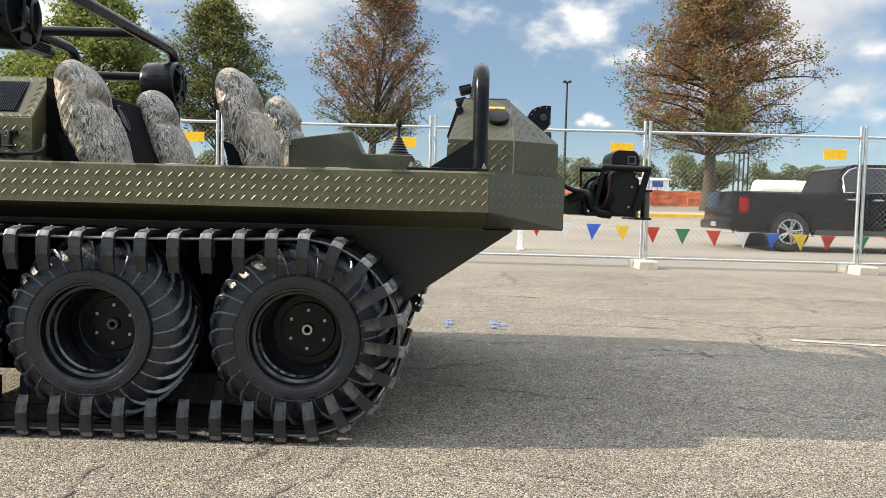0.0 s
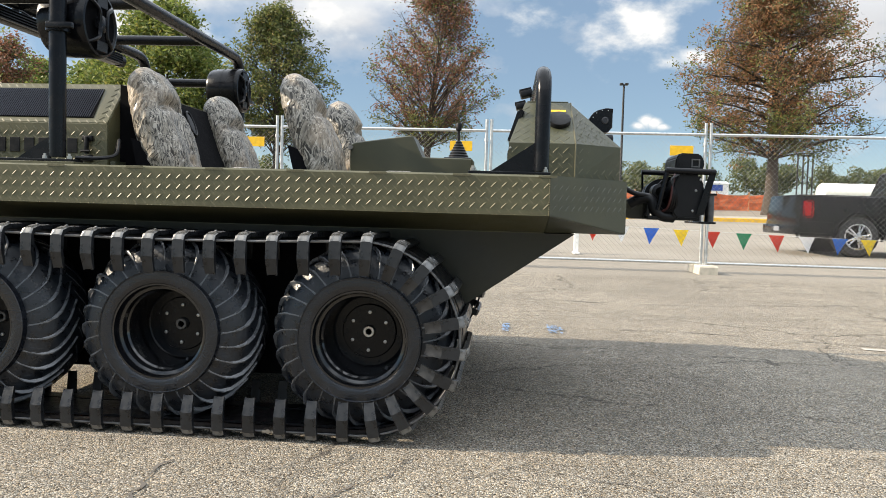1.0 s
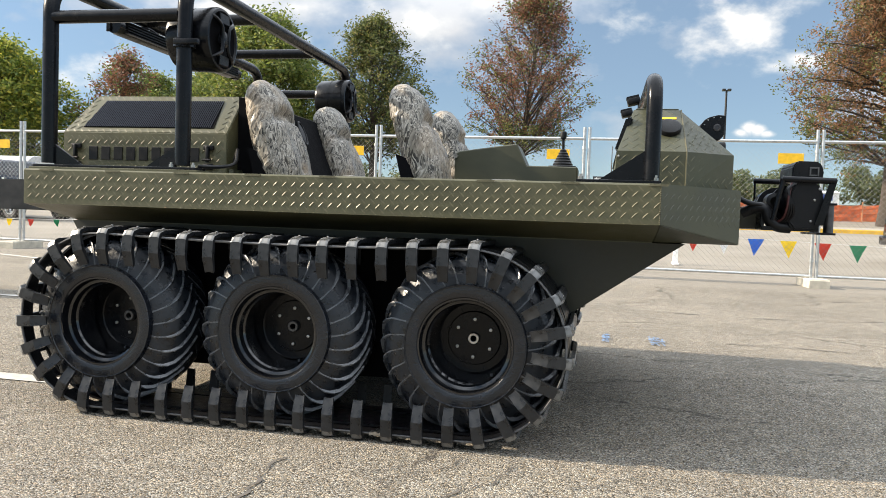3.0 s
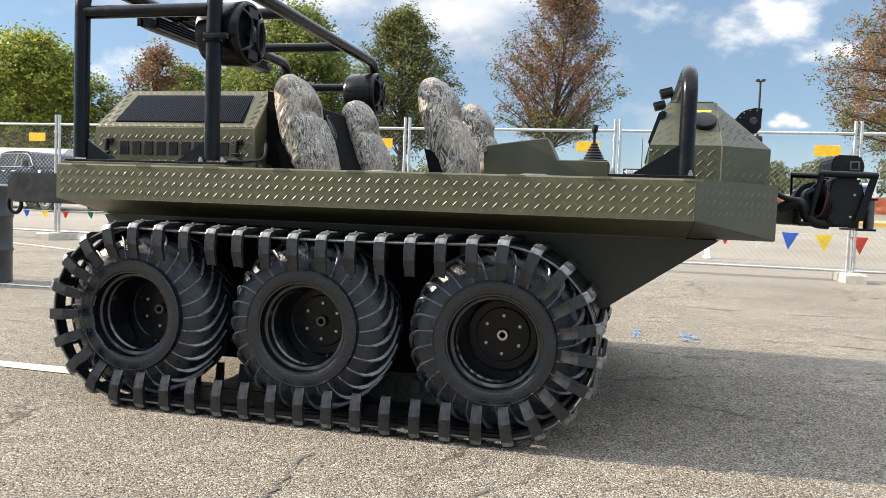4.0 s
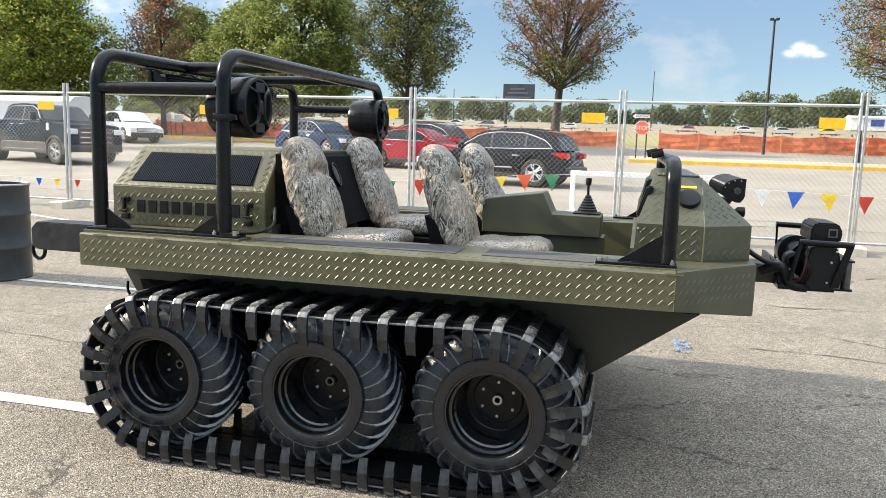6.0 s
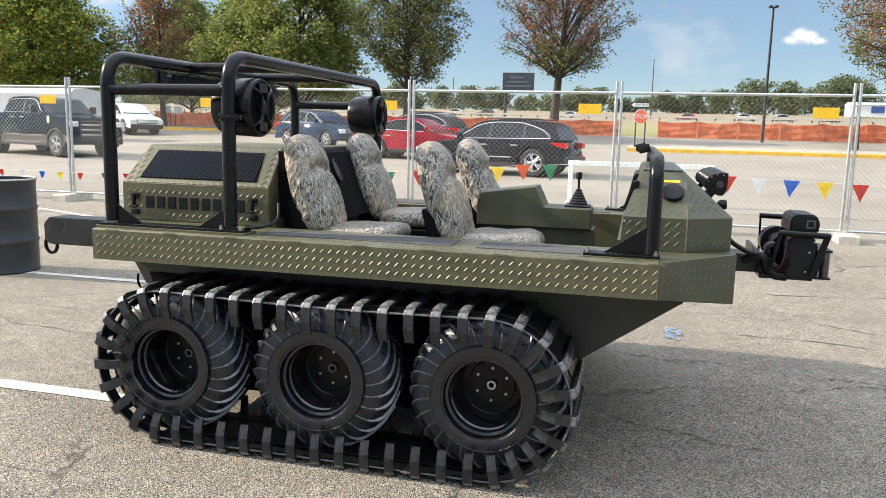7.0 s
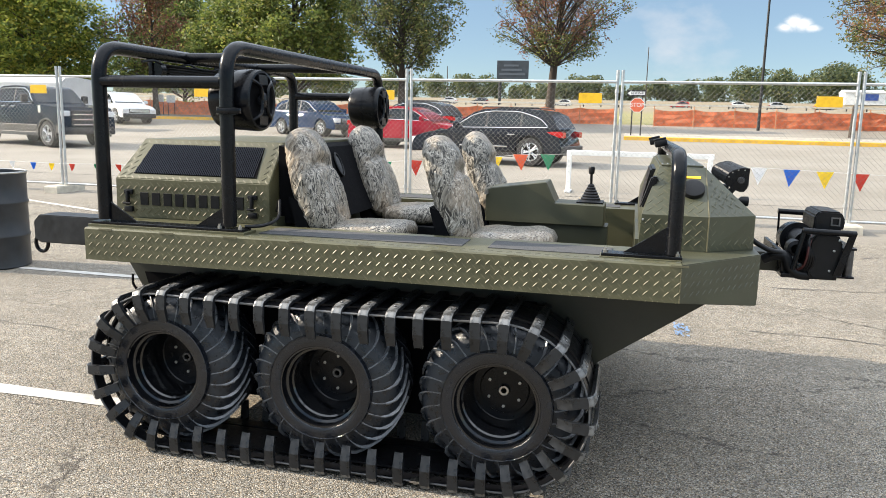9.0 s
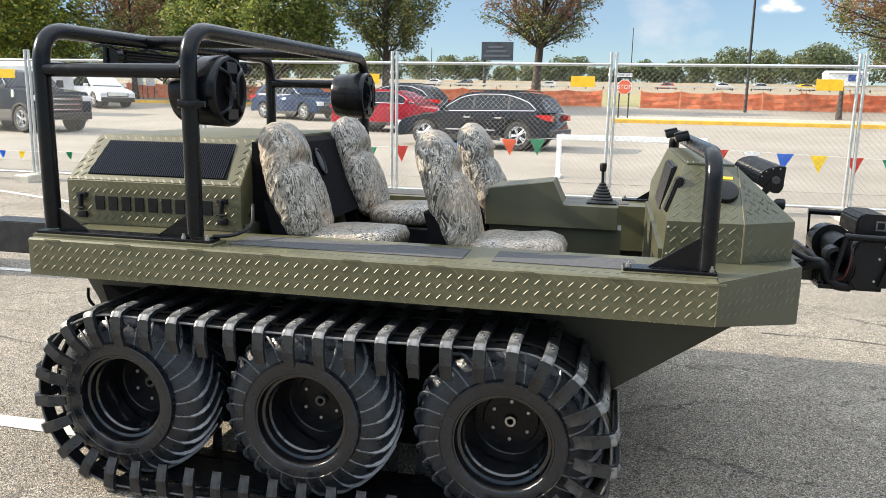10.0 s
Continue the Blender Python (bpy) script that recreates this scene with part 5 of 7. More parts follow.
part("tray", bm, BLACK, winch)
bm = bmesh.new()
lathe(bm, [(3.36, 0.075), (3.375, 0.075), (3.376, 0.052), (3.624, 0.052), (3.625, 0.075), (3.64, 0.075)], (0.815, 0, 0.870), "y", 24)
part("cable_drum", bm, BLACK_MATT, winch, "", 40)
bm = bmesh.new()
prism(bm, [(0.785, 0.79), (0.805, 0.765), (0.885, 0.765), (0.905, 0.79), (0.910, 0.90), (0.890, 0.948), (0.805, 0.948), (0.785, 0.91)], 3.235, 3.36)
bmesh.ops.bevel(bm, geom=bm.edges[:], offset=0.008, segments=2, affect="EDGES")
part("gearbox", bm, BLACK_MATT, winch, "black winch gearbox", 30)
bm = bmesh.new()
lathe(bm, [(3.64, 0.06), (3.65, 0.072), (3.74, 0.072), (3.75, 0.060), (3.75, 0.0005)], (0.815, 0, 0.865), "y", 24)
part("motor", bm, BLACK, winch, "black winch motor", 40)
bm = bmesh.new()
lathe(bm, [(3.28, 0.02), (3.285, 0.034), (3.35, 0.034)], (0.745, 0, 0.875), "y", 18)
part("drum_cheek", bm, BLACK_MATT, winch, "", 40)
bm = bmesh.new()
prism(bm, [(0.800, 0.958), (0.912, 0.958), (0.918, 1.000), (0.900, 1.034), (0.820, 1.036), (0.802, 1.015)], 3.28, 3.50)
bmesh.ops.bevel(bm, geom=bm.edges[:], offset=0.006, segments=2, affect="EDGES")
ctrl = part("control_box", bm, BLACK_MATT, winch, "black plastic control box", 30)
bm = bmesh.new()
for q0, q1, r0, r1 in ((-0.017, 0.017, 0.012, 0.017), (-0.017, 0.017, -0.017, -0.012), (-0.017, -0.012, -0.012, 0.012), (0.012, 0.017, -0.012, 0.012)):
    box(bm, 0.880 + q0, 0.880 + q1, 3.273, 3.281, 0.995 + r0, 0.995 + r1)
part("plug_socket", bm, mat("dull_grey_metal", (0.12, 0.12, 0.12), 0.4, 0.6), ctrl, "small metal plug socket")
for y, xa, xb, z in ((3.22, 0.757, 0.938, 0.960), (3.75, 0.750, 0.938, 0.980)):
    bm = bmesh.new()
    tube(bm, [(xa - 0.006, y, z), (xb + 0.008, y, z - 0.004)], 0.0125, 10)
    near_ = y < 3.5
    part("guard_bar", bm, BLACK, winch, "black guard bar", 40)
    bm = bmesh.new()
    tube(bm, [(xa, y, z), (xa - 0.032 if near_ else xa + 0.004, y, 0.80)], 0.010 if near_ else 0.005, 8)
    part("guard_leg", bm, BLACK, winch, "", 40)
    bm = bmesh.new()
    loft(bm, [[(xb - 0.012, y - 0.005, z), (xb + 0.012, y - 0.005, z), (xb + 0.012, y + 0.005, z), (xb - 0.012, y + 0.005, z)], [(xb - 0.062, y - 0.005, 0.785), (xb - 0.032, y - 0.005, 0.785), (xb - 0.032, y + 0.005, 0.785), (xb - 0.062, y + 0.005, 0.785)]])
    part("guard_leg", bm, BLACK, winch)
for y in (3.40, 3.60):
    bm = bmesh.new()
    tube(bm, [(0.974, y, 0.757), (0.974, y, 0.868)], 0.019, 14)
    part("fairlead_roller", bm, mat("dark_worn_steel", (0.10, 0.10, 0.105), 0.4, 0.9, 0.3, 30), winch, "dark steel fairlead roller", 40)
for z in (0.748, 0.868):
    bm = bmesh.new()
    box(bm, 0.925, 0.996, 3.37, 3.63, z, z + 0.009, 0.002)
    part("fairlead_frame", bm, BLACK, winch)
for k in range(4):
    bm = bmesh.new()
    tube(bm, rounded([(0.80 + 0.008 * k, 3.27, 0.950), (0.782 - 0.004 * k, 3.222, 0.92), (0.776 + 0.009 * k, 3.218, 0.85), (0.765 + 0.01 * k, 3.235, 0.80), (0.72, 3.29, 0.785)], 0.03, 4), 0.005, 6)
    part("cable", bm, BLACK_MATT if k else mat("red_cable_sheath", (0.05, 0.008, 0.007), 0.5), winch, "", 40)
bm = bmesh.new()
tube(bm, rounded([(0.535, 3.28, 0.945), (0.575, 3.28, 0.900), (0.645, 3.27, 0.862), (0.705, 3.27, 0.858), (0.728, 3.26, 0.80), (0.760, 3.26, 0.776), (0.80, 3.27, 0.772)], 0.045, 5), 0.0105, 10)
part("hose", bm, BLACK_MATT, winch, "thick black hose", 40)
bm = bmesh.new()
tube(bm, rounded([(0.625, 3.30, 0.822), (0.672, 3.285, 0.850), (0.708, 3.275, 0.846), (0.722, 3.268, 0.795), (0.752, 3.265, 0.775), (0.80, 3.27, 0.772)], 0.035, 5), 0.022, 12)
part("cable_sleeve", bm, BLACK_MATT, winch, "thick black cable sleeve", 40)
for z, x in ((0.80, 0.866), (0.882, 0.876), (0.925, 0.893)):
    bm = bmesh.new()
    bmesh.ops.create_icosphere(bm, subdivisions=1, radius=0.0065, matrix=Matrix.Translation((x, 3.236, z)))
    part("bolt", bm, STEEL, winch)

# ---- rear hitch ----
bm = bmesh.new()
prism(bm, [(-2.72, 0.755), (-2.722, 0.835), (-2.690, 0.870), (X_BACK + 0.01, 0.870), (X_BACK + 0.01, 0.735), (-2.690, 0.735)], 3.02, 3.15)
bmesh.ops.bevel(bm, geom=bm.edges[:], offset=0.004, segments=2, affect="EDGES")
hitch = part("hitch_beam", bm, mat("worn_dark_steel", (0.015, 0.016, 0.018), 0.42, 0.0, 0.3, 30, 0.2, 200, ((0.04, 0.04, 0.038), 0.4), spec=0.35), atv, "dark steel hitch beam")
bm = bmesh.new()
box(bm, X_BACK - 0.10, X_BACK + 0.002, Y_HULL + 0.01, mirror(Y_HULL + 0.01), 0.71, Z_DECK - 0.01, 0.003)
part("rear_panel", bm, OLIVE, atv, "olive rear panel")
bm = bmesh.new()
tube(bm, [(-2.715 + 0.035 * math.cos(a), 3.06, 0.725 + 0.042 * math.sin(a)) for a in np.linspace(radians(60), radians(480), 22)], 0.009, 8)
part("shackle", bm, BLACK, hitch, "black steel shackle", 40)
bm = bmesh.new()
tube(bm, rounded([(-2.035, 2.90, 0.575), (-2.04, 2.86, 0.575), (-2.062, 2.85, 0.61), (-2.058, 2.85, 0.655)], 0.02, 4), 0.006, 8)
part("tie_hook", bm, BLACK, atv, "small black tie-down hook", 40)


# ---- chain-link fence ----
FY = 11.05
POSTS = [-12.37, -9.32, -6.27, -3.22, -0.17, 2.88, 5.93, 8.98]


def fence_panel():
    """A frame of tubes with woven wire, its lower left corner at the origin; 3.05 m wide."""
    root = thing("chain_link_fence", (0, 0, 0), "galvanised chain-link temporary fence panel on concrete feet", "fence", "chain-link fences")
    w = 3.05
    for name, a, b, r in (("post", (0.035, 0, 0.06), (0.035, 0, 2.09), 0.022), ("post", (w - 0.035, 0, 0.06), (w - 0.035, 0, 2.09), 0.022),
                          ("top_rail", (0.035, 0, 1.93), (w - 0.035, 0, 1.93), 0.021), ("bottom_rail", (0.035, 0, 0.14), (w - 0.035, 0, 0.14), 0.018)):
        bm = bmesh.new()
        tube(bm, [a, b], r, 10)
        part(name, bm, GALV, root, "", 40)
    pitch, bottom, top = 0.037, 0.15, 1.92
    half = pitch / 2
    n_rows = int((top - bottom) / pitch)
    verts, faces = [], []
    r = 0.0013
    for i in range(int((w - 0.10) / pitch) + 1):
        x0 = 0.05 + pitch * i
        for j in range(n_rows + 1):
            x = x0 + (half if (i + j) % 2 else -half) * 1.02
            x = min(max(x, 0.045), w - 0.045)
            z = bottom + pitch * j
            k = len(verts)
            yo = 0.0025 if (i + j) % 2 else -0.0025
            verts += [(x - r, yo, z), (x + r, yo - r, z), (x + r, yo + r, z)]
            if j:
                for a, b in ((0, 1), (1, 2), (2, 0)):
                    faces.append((k - 3 + a, k - 3 + b, k + b, k + a))
    me = mesh_of("chain_link_wire", verts, faces, WIRE, root)
    tagged(me, "woven galvanised wire mesh", kind="stuff")
    for z in (0.35, 1.05, 1.80):
        bm = bmesh.new()
        lathe(bm, [(z - 0.02, 0.024), (z - 0.02, 0.030), (z + 0.02, 0.030), (z + 0.02, 0.024)], (w - 0.035, 0, 0), "z", 10)
        part("clamp", bm, GALV, root)
    return root


def fence_foot(x):
    bm = bmesh.new()
    loft(bm, [[(x - a, FY - b, z), (x + a, FY - b, z), (x + a, FY + b, z), (x - a, FY + b, z)] for a, b, z in ((0.125, 0.34, 0.0), (0.125, 0.34, 0.10), (0.115, 0.325, 0.12))])
    tagged(part("concrete_block", bm, CONCRETE), "pale cast concrete block carrying the fence posts", "concrete block", "concrete blocks")


def sign_plate(x, z=1.70, tilt=0.0):
    s = thing("fence_sign", (x, FY - 0.03, z), "small yellow plastic sign tied to chain-link fence", "sign", "yellow fence signs")
    bm = bmesh.new()
    box(bm, x - 0.16, x + 0.16, FY - 0.034, FY - 0.029, z - 0.07, z + 0.07, 0.001)
    part("plate", bm, SIGN_YELLOW, s)
    for dx in (-0.145, 0.145):
        bm = bmesh.new()
        tube(bm, [(x + dx, FY - 0.036, z + 0.055), (x + dx, FY + 0.004, z + 0.075)], 0.004, 6)
        part("tie", bm, WHITE, s)
    return s


panel = fence_panel()
panel.location = (POSTS[0], FY, 0)
for i, px_ in enumerate(POSTS[1:]):
    copy_thing(panel, pose(px_, FY, 0, 0, 0, 0.0))
for px_ in POSTS:
    fence_foot(px_)
    sign_plate(px_ + 3.05 - 0.37 + random.Random(px_).uniform(-0.04, 0.04), 1.70 + random.Random(px_ + 1).uniform(-0.015, 0.015))

# ---- strings of pennants ----
PENNANT = {
    "red": mat("red_pennant_cloth", (0.62, 0.06, 0.03), 0.6, 0, 0.1, 20), "white": mat("white_pennant_cloth", (0.80, 0.80, 0.80), 0.6, 0, 0.05, 20),
    "blue": mat("blue_pennant_cloth", (0.02, 0.16, 0.62), 0.6, 0, 0.1, 20), "yellow": mat("yellow_pennant_cloth", (0.88, 0.66, 0.03), 0.6, 0, 0.1, 20),
    "orange": mat("orange_pennant_cloth", (0.75, 0.13, 0.03), 0.6, 0, 0.1, 20), "green": mat("green_pennant_cloth", (0.02, 0.26, 0.12), 0.6, 0, 0.1, 20)}
CORD = mat("white_cord", (0.6, 0.6, 0.58), 0.8)


def pennants(flags, y, heights, big=1.0):
    """A cord with hanging triangles; heights: pairs (x, z) of the cord."""
    xs, zs = zip(*heights)
    mid = (xs[0] + xs[-1]) / 2
    s = thing("pennant_string", (mid, y, float(np.interp(mid, xs, zs))), "string of coloured triangular pennants tied to the fence", "pennant string", "pennant strings")
    bm = bmesh.new()
    tube(bm, [(x, y, float(np.interp(x, xs, zs))) for x in np.linspace(xs[0], xs[-1], 40)], 0.004, 5)
    part("cord", bm, CORD, s)
    for x, c in flags:
        rnd = random.Random(x)
        z = float(np.interp(x, xs, zs))
        bm = bmesh.new()
        w, h = 0.092 * big, 0.20 * big
        lean, curl = rnd.uniform(-0.03, 0.03), rnd.uniform(-0.05, 0.05)
        n = 5
        rows_ = []
        for j in range(n + 1):
            f = j / n
            hw = w * (1 - f) + 0.002
            rows_.append([bm.verts.new((x + k * hw + lean * f, y - 0.006 + curl * f * f + 0.012 * k * math.sin(3 * f), z - h * f)) for k in (-1, 0, 1)])
        for a, b in zip(rows_, rows_[1:]):
            for k in range(2):
                bm.faces.new((a[k], a[k + 1], b[k + 1], b[k]))
        bmesh.ops.solidify(bm, geom=bm.faces[:], thickness=0.002)
        part("pennant", bm, PENNANT[c], s, c + " triangular pennant", 60)
    return s


right = list(zip((1.35, 1.75, 2.16, 2.57, 3.0, 3.43, 3.87, 4.28, 4.72, 5.1, 5.5, 5.98, 6.4, 6.85), ("red", "white", "blue", "yellow", "red", "green", "red", "white", "blue", "yellow", "red", "green", "red", "white")))
right = [(0.146 + (x - 0.146) * 1.4786, c) for x, c in right]
pennants(right, 16.3, ((-1.2, 0.80), (0.0, 0.70), (2.0, 0.57), (3.73, 0.515), (6.2, 0.44), (8.4, 0.40), (10.5, 0.45)), 1.7)
pennants([(-2.813, "yellow"), (-2.27, "orange"), (-1.686, "green"), (-4.607, "red"), (-5.312, "green"), (-3.3, "blue"), (-3.95, "white")], 16.3, ((-7.31, 0.371), (-5.31, 0.401), (-4.61, 0.452), (-2.81, 0.591), (-2.27, 0.658), (-1.69, 0.678), (-1.19, 0.708)), 1.7)
pennants([(-12.0, "yellow"), (-11.6, "red"), (-11.2, "green"), (-10.74, "red"), (-10.3, "white"), (-9.875, "blue"), (-9.5, "yellow"), (-9.1, "red"), (-8.615, "green"), (-8.2, "red"), (-7.7, "white"), (-7.2, "blue")], FY - 0.06, ((-12.37, 0.50), (-10.5, 0.49), (-9.32, 0.48), (-7.6, 0.52), (-6.27, 0.60)), 0.6)

# ---- steel drum ----
bm = bmesh.new()
prof = [(0.0, 0.27), (0.012, 0.288), (0.03, 0.283)]
for zz in (0.28, 0.57):
    prof += [(zz - 0.02, 0.283), (zz - 0.006, 0.292), (zz + 0.006, 0.292), (zz + 0.02, 0.283)]
prof += [(0.80, 0.283), (0.82, 0.290), (0.832, 0.288), (0.832, 0.278), (0.805, 0.275), (0.10, 0.272), (0.10, 0.0005)]
BARREL = (-5.36, 5.46)
lathe(bm, prof, (0, 0, 0), "z", 48)
barrel = part("steel_drum", bm, DRUM_PAINT, None, "", 35)
barrel.location = (BARREL[0], BARREL[1], 0)
tagged(barrel, "open-topped black steel drum standing on asphalt", "drum")
bm = bmesh.new()
lathe(bm, [(0.822, 0.2905), (0.830, 0.294), (0.838, 0.290), (0.838, 0.279), (0.832, 0.276)], (0, 0, 0), "z", 48)
part("rolled_rim", bm, STEEL, barrel, "bare worn rolled rim", 40)

# ---- white barricade behind the fence ----
bar_root = thing("barricade", (0.1, 15.2, ground_height(15.2)), "white plastic barricade rail on two uprights", "barricade")
gz = ground_height(15.2)
for nm, a in (("rail", (-1.20, 1.55, 15.17, 15.23, 0.72, 0.82)), ("upright", (-1.19, -1.10, 15.15, 15.25, 0.0, 0.72)), ("upright", (1.44, 1.53, 15.15, 15.25, 0.0, 0.72)),
              ("foot", (-1.20, -1.09, 14.95, 15.45, 0.0, 0.04)), ("foot", (1.43, 1.54, 14.95, 15.45, 0.0, 0.04))):
    bm = bmesh.new()
    box(bm, a[0], a[1], a[2], a[3], gz + a[4], gz + a[5], 0.008)
    part(nm, bm, WHITE, bar_root)


# ---- parked cars ----
CHROME = mat("chrome_trim", (0.75, 0.75, 0.76), 0.12, 1.0, 0.05, 20)
ALLOY = mat("alloy_wheel", (0.55, 0.56, 0.58), 0.28, 0.9, 0.1, 20)
CAR_TYRE = mat("car_tyre_rubber", (0.02, 0.02, 0.021), 0.75, 0, 0.2, 20)
TRIM = mat("black_car_trim", (0.018, 0.018, 0.019), 0.55, 0, 0.15, 20)
PLATE = mat("pale_number_plate", (0.22, 0.23, 0.25), 0.5, 0, 0.05, 30)


def paint(name, colour, metal=0.0):
    return mat(name, colour, 0.12, metal, 0.05, 5, 0, 100, None, 0.0, spec=0.17)


CARS = {
    # length, width, wheelbase, front overhang, wheel radius; lower body line (x from the front as a share of the length, height); cabin line
    "suv": (4.52, 1.88, 2.75, 0.88, 0.375, [(0.0, 0.52), (0.008, 0.70), (0.03, 0.81), (0.09, 0.90), (0.18, 0.975), (0.27, 1.02), (0.6, 1.06), (0.90, 1.10), (0.965, 1.04), (0.985, 0.82), (1.0, 0.58)], [(0.245, 1.0), (0.33, 1.29), (0.41, 1.53), (0.47, 1.63), (0.57, 1.675), (0.76, 1.66), (0.86, 1.60), (0.92, 1.47), (0.965, 1.08)]),
    "crossover": (4.35, 1.83, 2.62, 0.88, 0.34, [(0.0, 0.52), (0.01, 0.70), (0.035, 0.80), (0.10, 0.89), (0.25, 0.97), (0.6, 1.01), (0.90, 1.05), (0.97, 0.98), (0.99, 0.80), (1.0, 0.56)], [(0.245, 0.95), (0.335, 1.23), (0.41, 1.44), (0.48, 1.54), (0.58, 1.575), (0.74, 1.55), (0.84, 1.48), (0.90, 1.34), (0.955, 1.02)]),
    "sedan": (4.6, 1.80, 2.68, 0.90, 0.33, [(0.0, 0.50), (0.01, 0.64), (0.04, 0.74), (0.12, 0.82), (0.28, 0.90), (0.6, 0.95), (0.82, 0.99), (0.95, 0.98), (0.985, 0.85), (1.0, 0.55)], [(0.275, 0.89), (0.36, 1.15), (0.44, 1.35), (0.51, 1.43), (0.58, 1.45), (0.68, 1.40), (0.76, 1.24), (0.84, 0.99)]),
    "pickup": (5.66, 2.02, 3.65, 0.78, 0.41, [(0.0, 0.70), (0.01, 0.98), (0.03, 1.14), (0.20, 1.22), (0.60, 1.24), (0.985, 1.25), (0.995, 0.95), (1.0, 0.70)], [(0.195, 1.21), (0.285, 1.82), (0.33, 1.90), (0.53, 1.89), (0.575, 1.80), (0.60, 1.23)]),
}


def car(kind, label, body_paint, at, heading, group="", tall=1.0, rim_material=None, cab=None):
    """A parked car, its front towards +x before it is turned by heading."""
    L, W, wb, oh, wr, lower, cabin = CARS[kind]
    cabin = cab or cabin
    root = new({"pickup": "pickup_truck", "suv": "sport_utility_car", "crossover": "crossover_car", "sedan": "sedan_car"}[kind])
    tagged(root, label, "truck" if kind == "pickup" else "car", group)
    X = lambda f: L * (0.5 - f)
    hw = W / 2
    low = 0.36 if kind == "pickup" else 0.24
    ax = [L / 2 - oh, L / 2 - oh - wb]
    # lower body: a side line with wheel arches, drawn across in slices that narrow at sill and shoulder
    top_line = [(X(f), z * tall) for f, z in lower]
    floor_line = []
    for cx in sorted(ax):
        arch = [(cx + (wr + 0.07) * math.cos(a), wr + (wr + 0.07) * math.sin(a)) for a in np.linspace(math.pi, 0, 11)]
        arch = [(x, max(z, low)) for x, z in arch]
        floor_line += arch
    poly = top_line + [(-L / 2 + 0.03, low + 0.06)] + floor_line + [(L / 2 - 0.03, low + 0.06)]
    bm = bmesh.new()
    rings = []
    for y, dz, dx in ((-hw, -0.10, 0.955), (-hw * 0.985, -0.02, 0.985), (-hw * 0.86, 0.0, 1.0), (hw * 0.86, 0.0, 1.0), (hw * 0.985, -0.02, 0.985), (hw, -0.10, 0.955)):
        ring = []
        for i, (x, z) in enumerate(poly):
            up_ = i < len(top_line)
            ring.append((x * (dx if up_ else min(1, dx + 0.02)), y, z + (dz if up_ and 0 < i < len(top_line) - 1 else 0)))
        rings.append(ring)
    loft(bm, rings)
    bmesh.ops.triangulate(bm, faces=[f for f in bm.faces if len(f.verts) > 4])
    part("body", bm, body_paint, root, "", 38)
    # cabin in paint, with dark panes set on it
    base = [(X(f), z * tall) for f, z in cabin]
    k_in = lambda z: hw * (0.93 - 0.20 * max(0, (z - cabin[0][1] * tall)) / (0.62 * tall))
    bm = bmesh.new()
    loft(bm, [[(x, s * k_in(z), z) for x, z in base] for s in (-1, 1)])
    bmesh.ops.triangulate(bm, faces=[f for f in bm.faces if len(f.verts) > 4])
    part("cabin", bm, body_paint, root, "", 30)
    zb, zt = cabin[0][1] * tall + 0.075, max(z for _, z in cabin) * tall - 0.13

    def edge_x(z, front):
        top_i = max(range(len(base)), key=lambda i: base[i][1])
        pts = base[:top_i + 1] if front else base[top_i:][::-1]
        return float(np.interp(z, [p[1] for p in pts], [p[0] for p in pts]))

    # side windows: an arched band that tapers towards the tail, cut by the pillars
    cuts = {"suv": (0.0, 0.37, 0.73, 1.0), "crossover": (0.0, 0.42, 0.78, 1.0), "sedan": (0.0, 0.5, 1.0), "pickup": (0.0, 0.50, 1.0)}[kind]
    roof_xs, roof_zs = [p[0] for p in base][::-1], [p[1] for p in base][::-1]
    x_front, x_tail = edge_x(zb, True) - 0.05, edge_x(zb, False) + (0.10 if kind == "pickup" else 0.30)

    def band(f):
        """The lower and upper edge of the window band at a share f of its length."""
        x = x_front + (x_tail - x_front) * f
        lo = zb + (0.0 if kind == "pickup" else 0.05) * f
        hi = min(float(np.interp(x, roof_xs, roof_zs)) - 0.085, zt + 0.035)
        if kind != "pickup":
            hi = min(hi, lo + 0.02 + (zt - zb) * min(1.0, (max(0.0, 1.0 - f) / 0.34) ** 0.55))
        return x, lo, max(hi, lo + 0.012)

    for s in (-1, 1):
        outline = [band(f) for f in np.linspace(0, 1, 15)]
        bm = bmesh.new()
        for p, q in zip(outline, outline[1:]):
            pts = [(p[0], p[1] - 0.006), (q[0], q[1] - 0.006), (q[0], q[2] + 0.006), (p[0], p[2] + 0.006)]
            loft(bm, [[(x, s * (k_in(z) - 0.005), z) for x, z in pts], [(x, s * (k_in(z) + 0.003), z) for x, z in pts]])
        surround = part("window_surround", bm, TRIM, root)
        bm = bmesh.new()
        loop = [(x, s * (k_in(hi) + 0.006), hi + 0.010) for x, lo, hi in outline] + [(x, s * (k_in(lo) + 0.006), lo - 0.010) for x, lo, hi in outline[::-1]]
        tube(bm, loop + loop[:1], 0.011, 5, False)
        part("bright_strip", bm, CHROME, surround, "thin chrome strip round the windows", 60)
        for c0, c1 in zip(cuts, cuts[1:]):
            fs = np.linspace(c0 + (0.012 if c0 else 0.0), c1 - (0.012 if c1 < 1 else 0.0), 6)
            ups, downs = [], []
            for f in fs:
                x, lo, hi = band(f)
                ups.append((x, hi - 0.006))
                downs.append((x, lo + 0.006))
            bm = bmesh.new()
            for i in range(5):
                pts = [downs[i], downs[i + 1], ups[i + 1], ups[i]]
